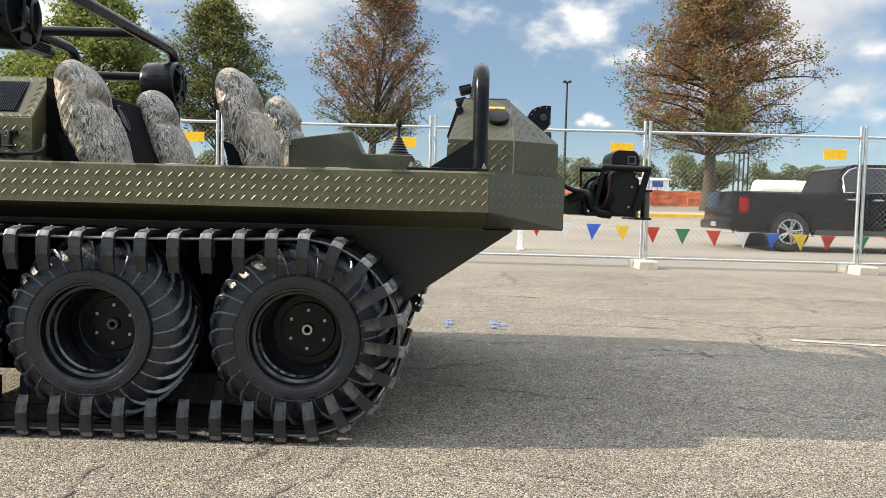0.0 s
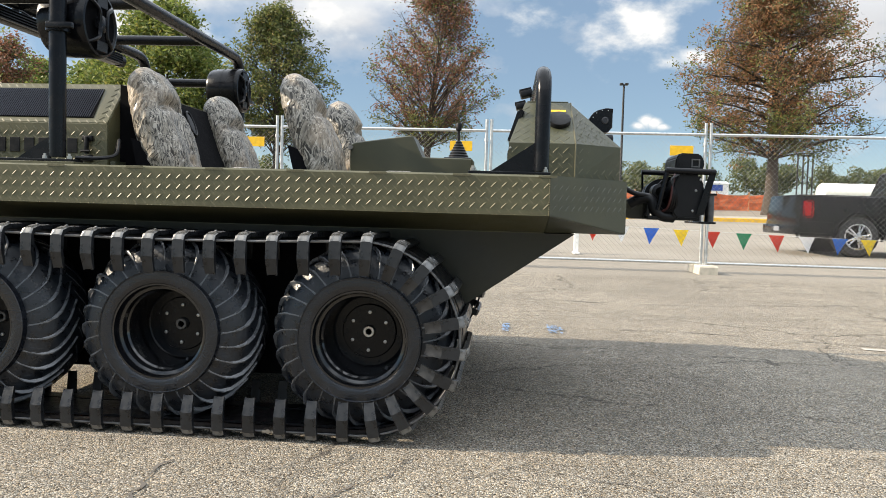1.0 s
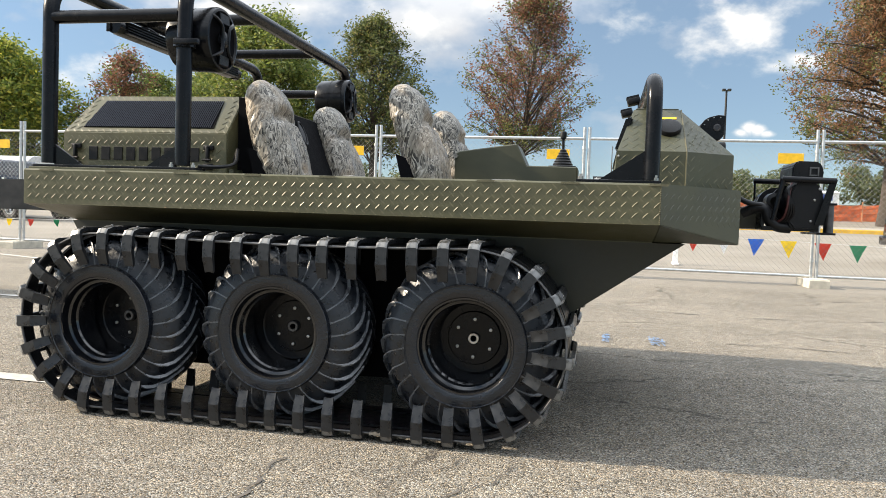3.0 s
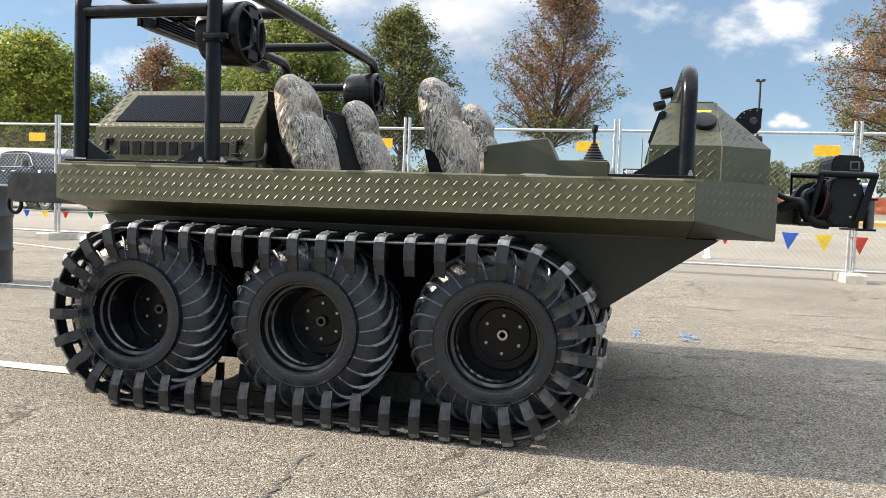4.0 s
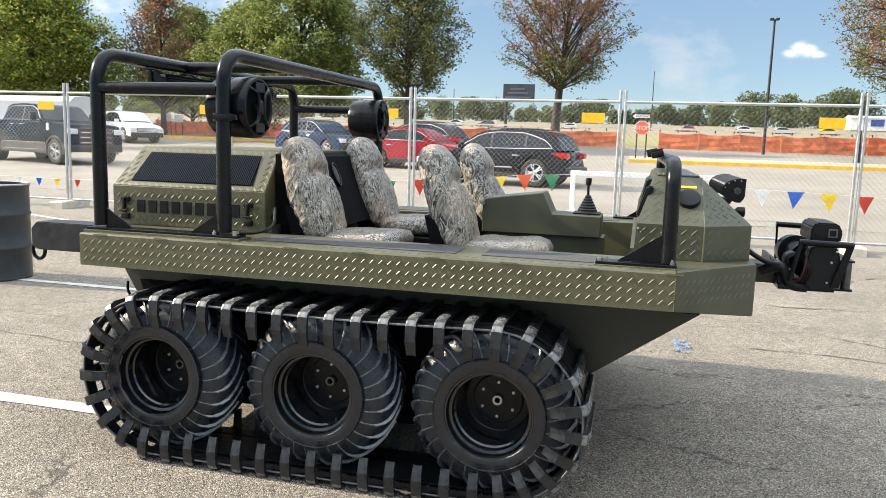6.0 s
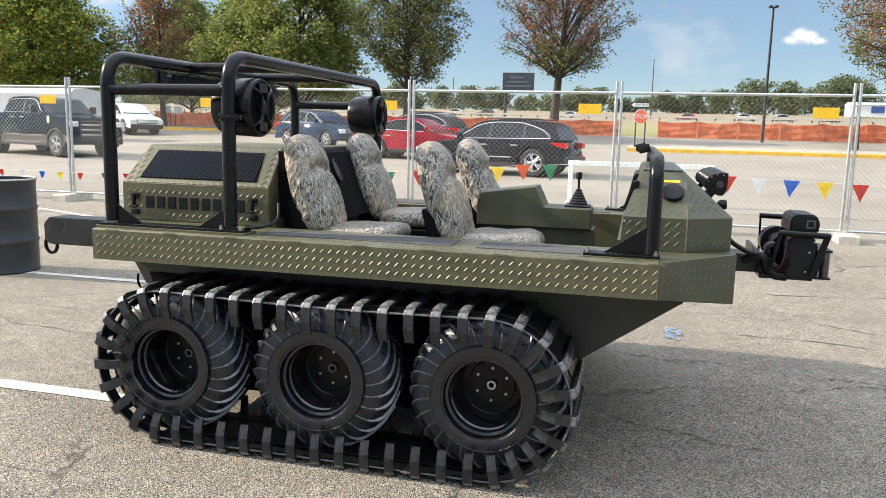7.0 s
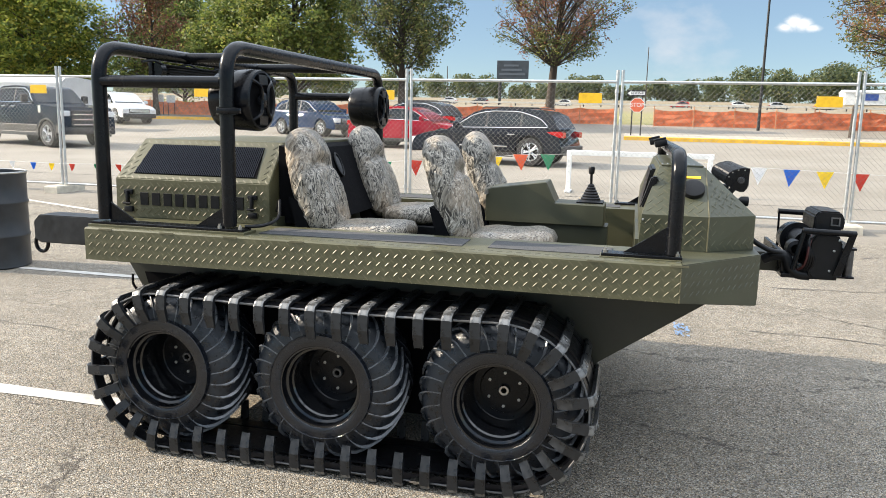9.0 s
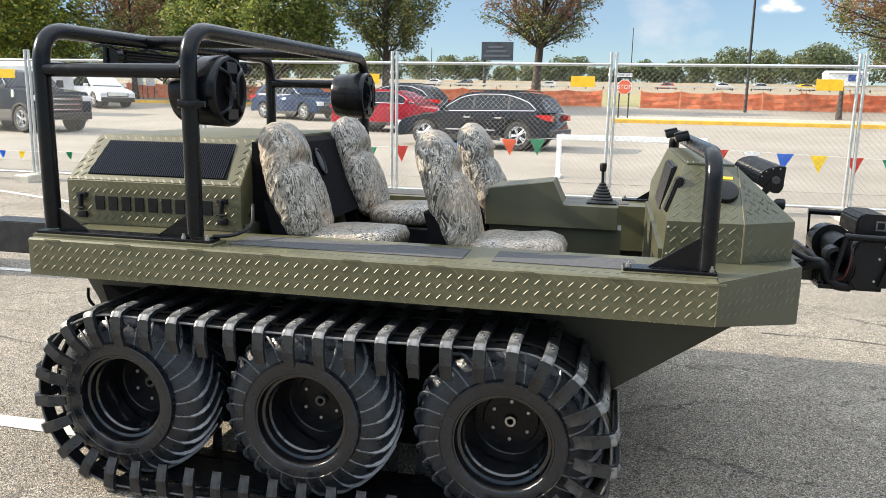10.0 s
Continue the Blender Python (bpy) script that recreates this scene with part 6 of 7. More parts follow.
                loft(bm, [[(x, s * (k_in(z) - 0.005), z) for x, z in pts], [(x, s * (k_in(z) + 0.007), z) for x, z in pts]])
            part("side_window", bm, GLASS, root)
    for front in (True, False):
        bm = bmesh.new()
        o = 0.008 if front else -0.008
        pts = []
        for z in (zb, zt):
            x = edge_x(z, front)
            pts.append((x, z))
        ring = [(pts[0][0] + o, -k_in(pts[0][1]) + 0.09, pts[0][1]), (pts[0][0] + o, k_in(pts[0][1]) - 0.09, pts[0][1]), (pts[1][0] + o, k_in(pts[1][1]) - 0.06, pts[1][1]), (pts[1][0] + o, -k_in(pts[1][1]) + 0.06, pts[1][1])]
        loft(bm, [ring, [(x - 2.2 * o, y, z) for x, y, z in ring]])
        part("windscreen" if front else "rear_window", bm, GLASS, root)
    # door gaps, handles, mirrors, lamps, wheels
    for s in (-1, 1):
        for f in ((0.30, 0.50) if kind == "pickup" else (0.30, 0.52, 0.72)):
            bm = bmesh.new()
            box(bm, X(f) - 0.006, X(f) + 0.006, min(s * (hw + 0.002), s * hw * 0.99), max(s * (hw + 0.002), s * hw * 0.99), low + 0.12, zb - 0.16)
            part("door_gap", bm, TRIM, root)
        for f in ((0.46, 0.56) if kind == "pickup" else (0.48, 0.68)):
            bm = bmesh.new()
            box(bm, X(f) - 0.10, X(f) + 0.10, min(s * (hw + 0.03), s * (hw - 0.02)), max(s * (hw + 0.03), s * (hw - 0.02)), zb - 0.18, zb - 0.145, 0.008)
            part("door_handle", bm, CHROME, root)
        bm = bmesh.new()
        xm = edge_x(zb + 0.05, True) - 0.18
        box(bm, xm - 0.06, xm + 0.06, min(s * (hw + 0.20), s * (hw - 0.02)), max(s * (hw + 0.20), s * (hw - 0.02)), zb - 0.02, zb + (0.24 if kind == "pickup" else 0.15), 0.03)
        part("wing_mirror", bm, TRIM if kind == "pickup" else body_paint, root, "", 40)
        bm = bmesh.new()
        box(bm, ax[1] + wr + 0.12, ax[0] - wr - 0.12, min(s * (hw + 0.012), s * (hw - 0.05)), max(s * (hw + 0.012), s * (hw - 0.05)), low - 0.02, low + 0.10, 0.01)
        part("sill", bm, TRIM if kind != "pickup" else mat("grey_lower_trim", (0.07, 0.07, 0.07), 0.4, 0.4), root)
        zl = lower[1][1] * tall
        bm = bmesh.new()
        ya, yb = sorted((s * (hw + 0.004), s * (hw - (0.30 if kind != "pickup" else 0.025))))
        if kind == "pickup":
            box(bm, -L / 2 + 0.115, -L / 2 + 0.31, ya, yb, zl - 0.20, zl + 0.16, 0.045)
        else:
            xr = -L / 2 - 0.008
            prism(bm, [(xr, zl + 0.12), (xr + 0.20, zl + 0.16), (xr + 0.46, zl + 0.262), (xr + 0.44, zl + 0.285), (xr + 0.12, zl + 0.29), (xr, zl + 0.27)], ya, yb)
            bmesh.ops.bevel(bm, geom=bm.edges[:], offset=0.012, segments=2, affect="EDGES")
        part("tail_lamp", bm, LENS_RED, root, "red tail lamp", 40)
        bm = bmesh.new()
        box(bm, L / 2 - 0.26, L / 2 + 0.004, min(s * (hw - 0.02), s * (hw - 0.36)), max(s * (hw - 0.02), s * (hw - 0.36)), zl - 0.12, zl + 0.06, 0.03)
        part("headlamp", bm, LENS_CLEAR, root, "clear headlamp", 40)
        for cx in ax:
            bm = bmesh.new()
            lathe(bm, [(s * (hw - 0.25), 0.12), (s * (hw - 0.25), wr * 0.93), (s * (hw - 0.22), wr), (s * (hw - 0.03), wr), (s * (hw + 0.005), wr * 0.94), (s * (hw + 0.008), wr * 0.70), (s * (hw - 0.01), wr * 0.66)], (cx, 0, wr), "y", 28)
            wheel_ = part("wheel", bm, CAR_TYRE, root, "", 40)
            bm = bmesh.new()
            lathe(bm, [(s * (hw - 0.08), wr * 0.66), (s * (hw - 0.002), wr * 0.665), (s * (hw - 0.002), wr * 0.60), (s * (hw - 0.10), wr * 0.57)], (cx, 0, wr), "y", 28)
            for q in range(5):
                a = q * 2 * math.pi / 5
                for da in (-0.16, 0.16):
                    p0 = Vector((cx + 0.04 * math.cos(a + da), s * (hw - 0.015), wr + 0.04 * math.sin(a + da)))
                    p1 = Vector((cx + wr * 0.63 * math.cos(a + da), s * (hw - 0.02), wr + wr * 0.63 * math.sin(a + da)))
                    tube(bm, [p0, p1], 0.020, 6)
            lathe(bm, [(s * (hw - 0.04), 0.07), (s * (hw - 0.005), 0.065), (s * (hw - 0.002), 0.0005)], (cx, 0, wr), "y", 14)
            part("rim", bm, rim_material or ALLOY, wheel_, "silver alloy rim", 40)
            bm = bmesh.new()
            lathe(bm, [(s * (hw - 0.30), 0.0005), (s * (hw - 0.30), wr + 0.05), (s * (hw - 0.12), wr + 0.06)], (cx, 0, wr + 0.02), "y", 24)
            part("wheel_well", bm, TRIM, root)
    bm = bmesh.new()
    box(bm, -L / 2 - 0.06, -L / 2 + 0.12, -hw * 0.96, hw * 0.96, low + 0.06, low + (0.26 if kind == "pickup" else 0.30), 0.04)
    part("rear_bumper", bm, TRIM if kind != "pickup" else BLACK, root, "", 40)
    bm = bmesh.new()
    box(bm, L / 2 - 0.14, L / 2 + 0.05, -hw * 0.95, hw * 0.95, low + 0.04, low + 0.28, 0.04)
    part("front_bumper", bm, TRIM, root, "", 40)
    bm = bmesh.new()
    zl = lower[1][1] * tall
    box(bm, L / 2 - 0.06, L / 2 + 0.012, -hw * 0.60, hw * 0.60, low + 0.30, zl + 0.06, 0.02)
    part("radiator_grille", bm, TRIM, root, "", 40)
    for q in range(3):
        bm = bmesh.new()
        z = low + 0.36 + q * (zl - low - 0.32) / 2.6
        box(bm, L / 2 + 0.008, L / 2 + 0.022, -hw * 0.56, hw * 0.56, z - 0.015, z + 0.02, 0.004)
        part("grille_bar", bm, CHROME, root)
    bm = bmesh.new()
    box(bm, -L / 2 - 0.075, -L / 2 - 0.06, -0.16, 0.16, low + 0.12, low + 0.22)
    part("number_plate", bm, PLATE, root)
    if kind in ("suv", "crossover"):
        for s in (-1, 1):
            bm = bmesh.new()
            xa, xb = X(0.46), X(0.84)
            zr = max(z for _, z in cabin) * tall
            tube(bm, [(xa, s * hw * 0.66, zr - 0.01), (xa - 0.08, s * hw * 0.66, zr + 0.03), (xb + 0.08, s * hw * 0.66, zr + 0.015), (xb, s * hw * 0.66, zr - 0.02)], 0.018, 8)
            part("roof_rail", bm, TRIM, root, "", 40)
    if kind == "suv" and tall < 1:
        for s in (-1, 1):
            bm = bmesh.new()
            box(bm, X(0.66), X(0.34), min(s * (hw + 0.008), s * (hw - 0.02)), max(s * (hw + 0.008), s * (hw - 0.02)), low + 0.24, low + 0.275, 0.006)
            part("door_moulding", bm, CHROME, root)
    if kind == "pickup":
        two_tone = mat("pewter_lower_paint", (0.085, 0.080, 0.072), 0.3, 0.3, 0.1, 8) if cab else body_paint
        for s in (-1, 1):
            for cx in ax:
                bm = bmesh.new()
                tube(bm, [(cx + (wr + 0.075) * math.cos(a), s * (hw - 0.012), wr + (wr + 0.075) * math.sin(a)) for a in np.linspace(math.pi * 1.06, -math.pi * 0.06, 15)], 0.035, 6)
                part("wheel_arch", bm, two_tone, root, "", 60)
            for x0, x1 in ((-L / 2 + 0.05, ax[1] - wr - 0.09), (ax[1] + wr + 0.09, ax[0] - wr - 0.09), (ax[0] + wr + 0.09, L / 2 - 0.08)):
                bm = bmesh.new()
                box(bm, x0, x1, min(s * (hw + 0.006), s * (hw - 0.03)), max(s * (hw + 0.006), s * (hw - 0.03)), low + 0.10, low + 0.34, 0.008)
                part("lower_panel", bm, two_tone, root)
            bm = bmesh.new()
            box(bm, X(0.21), X(0.185), min(s * (hw + 0.012), s * hw * 0.97), max(s * (hw + 0.012), s * hw * 0.97), zb - 0.36, zb - 0.12, 0.008)
            part("fender_vent", bm, CHROME if cab else TRIM, root)
        bm = bmesh.new()
        loop = [(L / 2 + 0.02, y_, z_) for y_, z_ in ((-hw * 0.62, low + 0.32), (hw * 0.62, low + 0.32), (hw * 0.62, zl + 0.06), (-hw * 0.62, zl + 0.06))]
        tube(bm, rounded(loop + loop[:1], 0.05, 3), 0.018, 6)
        part("grille_frame", bm, TRIM, root, "", 60)
        # the open bed
        bm = bmesh.new()
        box(bm, X(0.975), X(cabin[-1][0] + 0.015), -hw * 0.80, hw * 0.80, 1.235 * tall, 1.262 * tall)
        part("bed_cover", bm, TRIM, root, "black bed cover")
    z = ground_height(at[1])
    root.matrix_world = pose(at[0], at[1], z, 0, 0, heading)
    return root


car("pickup", "black pickup truck with dark windows parked behind the fence", paint("black_car_paint", (0.004, 0.0045, 0.006)), (8.95, 17.5), 0)
car("suv", "dark grey sport utility car parked with its tail to the kerb", paint("dark_grey_car_paint", (0.013, 0.015, 0.021)), (-3.80, 21.87), 168, tall=0.915)
car("sedan", "red sedan car parked in the row", paint("red_car_paint", (0.27, 0.010, 0.022)), (-7.6, 26.7), -8)
car("crossover", "dark grey crossover car parked behind the red one", paint("slate_car_paint", (0.04, 0.045, 0.052)), (-9.0, 31.0), 172)
car("pickup", "dark blue pickup truck with a chrome grille", paint("navy_car_paint", (0.009, 0.015, 0.025)), (-20.25, 22.9), -17, tall=1.13, cab=[(0.265, 1.21), (0.345, 1.65), (0.39, 1.735), (0.50, 1.755), (0.62, 1.735), (0.66, 1.66), (0.69, 1.23)])
car("crossover", "blue crossover car on the car park lane", paint("blue_car_paint", (0.014, 0.032, 0.075)), (-13.8, 32.2), -25)
car("suv", "white sport utility car on the far lane", paint("white_car_paint", (0.72, 0.72, 0.72), 0.0), (-27.7, 37.5), -30)

# ---- white trailer behind the blue pickup ----
trailer = thing("box_trailer", (-31.0, 31.5, ground_height(31.5)), "white box trailer with a curved roof", "trailer")
tz = ground_height(31.5)
bm = bmesh.new()
prof = [(30.3, tz + 0.6), (32.7, tz + 0.6), (32.7, tz + 2.10), (32.4, tz + 2.32), (31.5, tz + 2.40), (30.6, tz + 2.32), (30.3, tz + 2.10)]
prism(bm, prof, -36.5, -25.5, "x")
part("trailer_body", bm, mat("dusty_white_paint", (0.52, 0.53, 0.54), 0.5, 0, 0.1, 3), trailer)
for x in (-32.0, -31.0):
    bm = bmesh.new()
    lathe(bm, [(30.25, 0.0005), (30.25, 0.30), (30.27, 0.34), (30.48, 0.34), (30.48, 0.0005)], (x, 0, tz + 0.34), "y", 20)
    part("wheel", bm, CAR_TYRE, trailer)
bm = bmesh.new()
box(bm, -36.3, -25.7, 30.6, 32.4, tz + 0.45, tz + 0.6)
part("chassis", bm, TRIM, trailer)

# ---- yellow kerbed island ----
def kerb(x0, x1, y, label):
    z = ground_height(y)
    bm = bmesh.new()
    prism(bm, [(y - 0.12, z - 0.02), (y - 0.10, z + 0.14), (y - 0.08, z + 0.16), (y + 0.10, z + 0.17), (y + 0.12, z - 0.02)], x0, x1, "x")
    tagged(part("kerb", bm, YELLOW_PAINT), label, "kerb", kind="structure")


kerb(-0.4, 46, 35.0, "yellow painted concrete kerb of the island")
kerb(-42, -9.0, 41.5, "yellow painted concrete kerb along the far lane")
bm = bmesh.new()
prism(bm, [(35.121, ground_height(35.1)), (35.121, ground_height(35.1) + 0.155), (37.6, ground_height(37.6) + 0.12), (37.6, ground_height(37.6) - 0.02)], -0.4, 46, "x")
tagged(part("island", bm, mat("pale_paving", (0.34, 0.31, 0.26), 0.9, 0, 0.2, 2, 0.4, 40)), "pale paved traffic island", "island", kind="structure")


# ---- orange safety fence ----
def barrier(x0, x1, y, n):
    root = thing("safety_fence", ((x0 + x1) / 2, y, ground_height(y)), "orange plastic net fence on thin posts", "safety fence", "orange fences")
    g = ground_height(y)
    rnd = random.Random(x0)
    bm = bmesh.new()
    cols = n * 4
    prev = None
    for i in range(cols + 1):
        x = x0 + (x1 - x0) * i / cols
        sag = 0.07 * (1 - abs((i % 4) - 2) / 2) + rnd.uniform(0, 0.03)
        yy = y + rnd.uniform(-0.06, 0.06)
        col = [bm.verts.new((x, yy + 0.05 * math.sin(k * 2 + i), g + 0.04 + (0.98 - (0.07 * (1 if i % 4 else 0) + sag * 0.4) - 0.04) * k / 4)) for k in range(5)]
        if prev:
            for k in range(4):
                bm.faces.new((prev[k], col[k], col[k + 1], prev[k + 1]))
        prev = col
    bmesh.ops.solidify(bm, geom=bm.faces[:], thickness=0.01)
    part("net", bm, ORANGE_NET, root, "sagging orange plastic net")
    bm = bmesh.new()
    tube(bm, [(x0, y, g - 0.1), (x0, y, g + 1.12)], 0.03, 6)
    post = part("post", bm, mat("tan_stake", (0.52, 0.26, 0.13), 0.8, 0, 0.2, 20), root)
    for i in range(1, n + 1):
        same(post, Matrix.Translation(Vector(post.location) + Vector(((x1 - x0) * i / n, 0, 0))))


barrier(-46, -1.1, 46.0, 22)
barrier(1.05, 14.0, 45.6, 6)
barrier(9.6, 40.0, 46.3, 11)


# ---- poles, signs ----
def lamp_pole(x, y, top, label):
    g = ground_height(y)
    root = thing("street_lamp", (x, y, g), label, "street lamp", "tall lamps")
    bm = bmesh.new()
    tube(bm, [(x, y, g - 0.1), (x, y, top)], [0.085, 0.055], 10)
    part("pole", bm, TRIM, root, "", 40)
    bm = bmesh.new()
    box(bm, x - 0.12, x + 0.12, y - 0.05, y + 0.05, top - 0.03, top + 0.03, 0.01)
    part("arm", bm, TRIM, root)
    for s in (-1, 1):
        bm = bmesh.new()
        box(bm, x + s * 0.14 - 0.09, x + s * 0.14 + 0.09, y - 0.16, y + 0.16, top - 0.02, top + 0.09, 0.02)
        part("lamp_head", bm, TRIM, root)


lamp_pole(6.42, 44.0, 8.1, "tall black twin-headed car park lamp on the island")


def thin_pole(x, y, top, label):
    g = ground_height(y)
    bm = bmesh.new()
    tube(bm, [(x, y, g - 0.1), (x, y, top)], [0.16, 0.09], 8)
    tagged(part("utility_pole", bm, BARK, None, "", 40), label, "pole", "far poles")


thin_pole(2.1, 205.0, 20.5, "distant bare wooden utility pole")
thin_pole(-50.0, 205.0, 15.5, "distant bare wooden utility pole")
thin_pole(10.0, 40.0, 2.4, "thin dark post beside the island")

frame_root = thing("pipe_gantry", (22.4, 60, ground_height(60)), "dark four-legged steel gantry far behind the island", "gantry")
for x in (21.85, 22.25, 22.6, 22.95):
    bm = bmesh.new()
    tube(bm, [(x, 60, ground_height(60) - 0.1), (x, 60, 5.7)], 0.06, 6)
    part("leg", bm, TRIM, frame_root)
bm = bmesh.new()
box(bm, 21.8, 23.0, 59.9, 60.1, 5.6, 5.75)
part("crossbeam", bm, TRIM, frame_root)
tank = thing("tank_trailer", (29.9, 70, ground_height(70)), "long white tank trailer parked far behind the island", "trailer")
bm = bmesh.new()
gz = ground_height(70)
lathe(bm, [(27.3, 0.0005), (27.4, 0.75), (27.6, 0.92), (32.2, 0.92), (32.4, 0.75), (32.5, 0.0005)], (0, 70, 3.2), "x", 20)
part("tank", bm, WHITE, tank, "", 40)
bm = bmesh.new()
box(bm, 27.6, 32.2, 69.5, 70.5, gz + 0.5, 2.5)
part("chassis", bm, TRIM, tank)
for x in (28.2, 30.8, 31.8):
    bm = bmesh.new()
    lathe(bm, [(69.3, 0.0005), (69.3, 0.45), (69.33, 0.5), (69.6, 0.5), (69.6, 0.0005)], (x, 0, gz + 0.5), "y", 18)
    part("wheel", bm, CAR_TYRE, tank)

sg = ground_height(36.0) + 0.13
sign_root = thing("stop_sign", (0.1, 36.0, sg), "faded orange-red octagonal road sign with arrow board above", "road sign")
for x in (-0.12, 0.30):
    bm = bmesh.new()
    tube(bm, [(x, 36.03, sg - 0.1), (x, 36.03, sg + 1.9)], 0.03, 8)
    part("post", bm, TRIM, sign_root)
bm = bmesh.new()
def octagon(r):
    return [(0.09 + r * math.cos(math.pi / 8 + k * math.pi / 4), sg + 1.36 + r * math.sin(math.pi / 8 + k * math.pi / 4)) for k in range(8)]


def lettering(text, size, at, material, parent, label):
    """Words in the built-in font, upright and facing the car park."""
    cu = bpy.data.curves.new("lettering", "FONT")
    cu.body, cu.size, cu.align_x, cu.align_y, cu.extrude = text, size, "CENTER", "CENTER", 0.002
    tmp = bpy.data.objects.new("lettering", cu)
    me = bpy.data.meshes.new_from_object(tmp)
    bpy.data.objects.remove(tmp)
    me.transform(Matrix.Translation(at) @ Matrix.Rotation(radians(90), 4, "X"))
    me.materials.clear()
    me.materials.append(material)
    ob = new("lettering", me)
    ob.parent = parent
    return tagged(ob, label)


prism(bm, octagon(0.345), 35.984, 35.992)
stop_plate = part("octagon_plate", bm, WHITE, sign_root, "octagon with a pale border")
bm = bmesh.new()
prism(bm, octagon(0.315), 35.976, 35.983)
part("octagon_face", bm, mat("faded_sign_red", (0.70, 0.13, 0.05), 0.5, 0, 0.1, 8), stop_plate, "faded orange-red octagon")
lettering("STOP", 0.25, (0.09, 35.972, sg + 1.36), WHITE, stop_plate, "white word on the octagon")
bm = bmesh.new()
box(bm, -0.38, 0.42, 35.97, 35.985, sg + 1.74, sg + 2.02, 0.003)
arrow_plate = part("arrow_board", bm, TRIM, sign_root, "black board with a white arrow")
bm = bmesh.new()
prism(bm, [(-0.36, sg + 1.88), (-0.20, sg + 2.0), (-0.20, sg + 1.955), (0.40, sg + 1.955), (0.40, sg + 1.805), (-0.20, sg + 1.805), (-0.20, sg + 1.76)], 35.962, 35.968)
part("arrow", bm, WHITE, arrow_plate, "white arrow")
lettering("ONE WAY", 0.13, (0.09, 35.958, sg + 1.88), TRIM, arrow_plate, "black words on the arrow")

def notice_board(x, y, z):
    g = ground_height(y)
    root = thing("notice_board", (x, y, g), "small white notice board on two posts by the orange fence", "sign", "white notice boards")
    for dx in (-0.24, 0.24):
        bm = bmesh.new()
        tube(bm, [(x + dx, y + 0.03, g - 0.1), (x + dx, y + 0.03, z + 0.25)], 0.025, 6)
        part("post", bm, TRIM, root)
    bm = bmesh.new()
    box(bm, x - 0.32, x + 0.32, y - 0.012, y + 0.004, z - 0.24, z + 0.24, 0.004)
    part("plate", bm, WHITE, root)


notice_board(-30.6, 45.4, 2.32)
notice_board(-29.75, 45.4, 2.28)

bb = thing("billboard", (-31.5, 200, ground_height(200)), "dark billboard on a steel mast seen from behind", "billboard")
bm = bmesh.new()
box(bm, -35.6, -27.4, 199.8, 200.2, 12.0, 16.6, 0.05)
bb_panel = part("panel", bm, mat("dark_board", (0.035, 0.044, 0.056), 0.6, 0, 0.3, 0.5), bb)
bm = bmesh.new()
tube(bm, [(-34.8, 200.6, 4.0), (-34.8, 200.6, 16.3)], 0.4, 10)
part("mast", bm, TRIM, bb)
for k in range(3):
    bm = bmesh.new()
    box(bm, -35.0 + 0.6 * k, -28.2 - 0.9 * k, 199.74, 199.79, 12.9 + 1.1 * k, 13.4 + 1.1 * k)
    part("lettering_bar", bm, mat("grey_lettering", (0.085, 0.10, 0.12), 0.6), bb_panel, "grey unreadable lettering bar")


# ---- road behind, with traffic ----
bm = bmesh.new()
prism(bm, [(184, 4.5), (184, 4.95), (184.4, 5.15), (204, 5.15), (207, 4.9)], -400, 400, "x")
tagged(part("road", bm, mat("pale_road", (0.27, 0.24, 0.19), 0.9, 0, 0.15, 0.4, 0.3, 10)), "pale raised road behind the car park", "road", kind="structure")
rail = thing("guard_rail", (0, 183.5, ground_height(183.5)), "steel guard rail along the raised road", "guard rail")
bm = bmesh.new()
box(bm, -300, 300, 183.4, 183.5, ground_height(183.5) + 0.55, ground_height(183.5) + 0.95)
part("beam", bm, mat("pale_rail", (0.55, 0.52, 0.46), 0.6, 0, 0.1, 1), rail)
bm = bmesh.new()
box(bm, -0.12, 0.12, 183.5, 183.62, ground_height(183.5) - 0.1, ground_height(183.5) + 0.9)
gp = part("post", bm, TRIM, rail)
for i in range(60):
    same(gp, Matrix.Translation(Vector(gp.location) + Vector((-120 + 4.0 * i, 0, 0))))
gp.location = gp.location + Vector((124, 0, 0))


def far_car(x, y, colour_name, colour, heading):
    c = car("suv", colour_name + " car driving on the raised road", paint(colour_name + "_traffic_paint", colour, 0.1), (x, y), heading, "far traffic")
    c.location.z = 5.152


far_car(23.2, 190, "white", (0.75, 0.75, 0.74), 0)
far_car(41.0, 190, "yellow", (0.75, 0.50, 0.02), 0)
far_car(31.4, 190, "silver", (0.5, 0.5, 0.5), 0)
far_car(10.2, 196, "red", (0.42, 0.02, 0.02), 180)
far_car(-38.0, 190, "dark", (0.04, 0.045, 0.05), 180)
far_car(-46.0, 190, "pale grey", (0.6, 0.6, 0.6), 180)
far_car(-18.0, 196, "off-white", (0.68, 0.68, 0.66), 180)

shed = thing("warehouse", (55.0, 218.0, ground_height(218)), "low white warehouse with a blue panel past the road", "building")
bm = bmesh.new()
gz = ground_height(218)
box(bm, 50.8, 60.0, 214.5, 221.0, gz - 0.2, gz + 2.9)
part("wall", bm, WHITE, shed)
bm = bmesh.new()
prism(bm, [(214.2, gz + 2.9), (217.7, gz + 3.6), (221.3, gz + 2.9)], 50.6, 60.2, "x")
part("roof", bm, mat("pale_sheet_roof", (0.6, 0.62, 0.64), 0.5, 0.2, 0.1, 1), shed)
bm = bmesh.new()
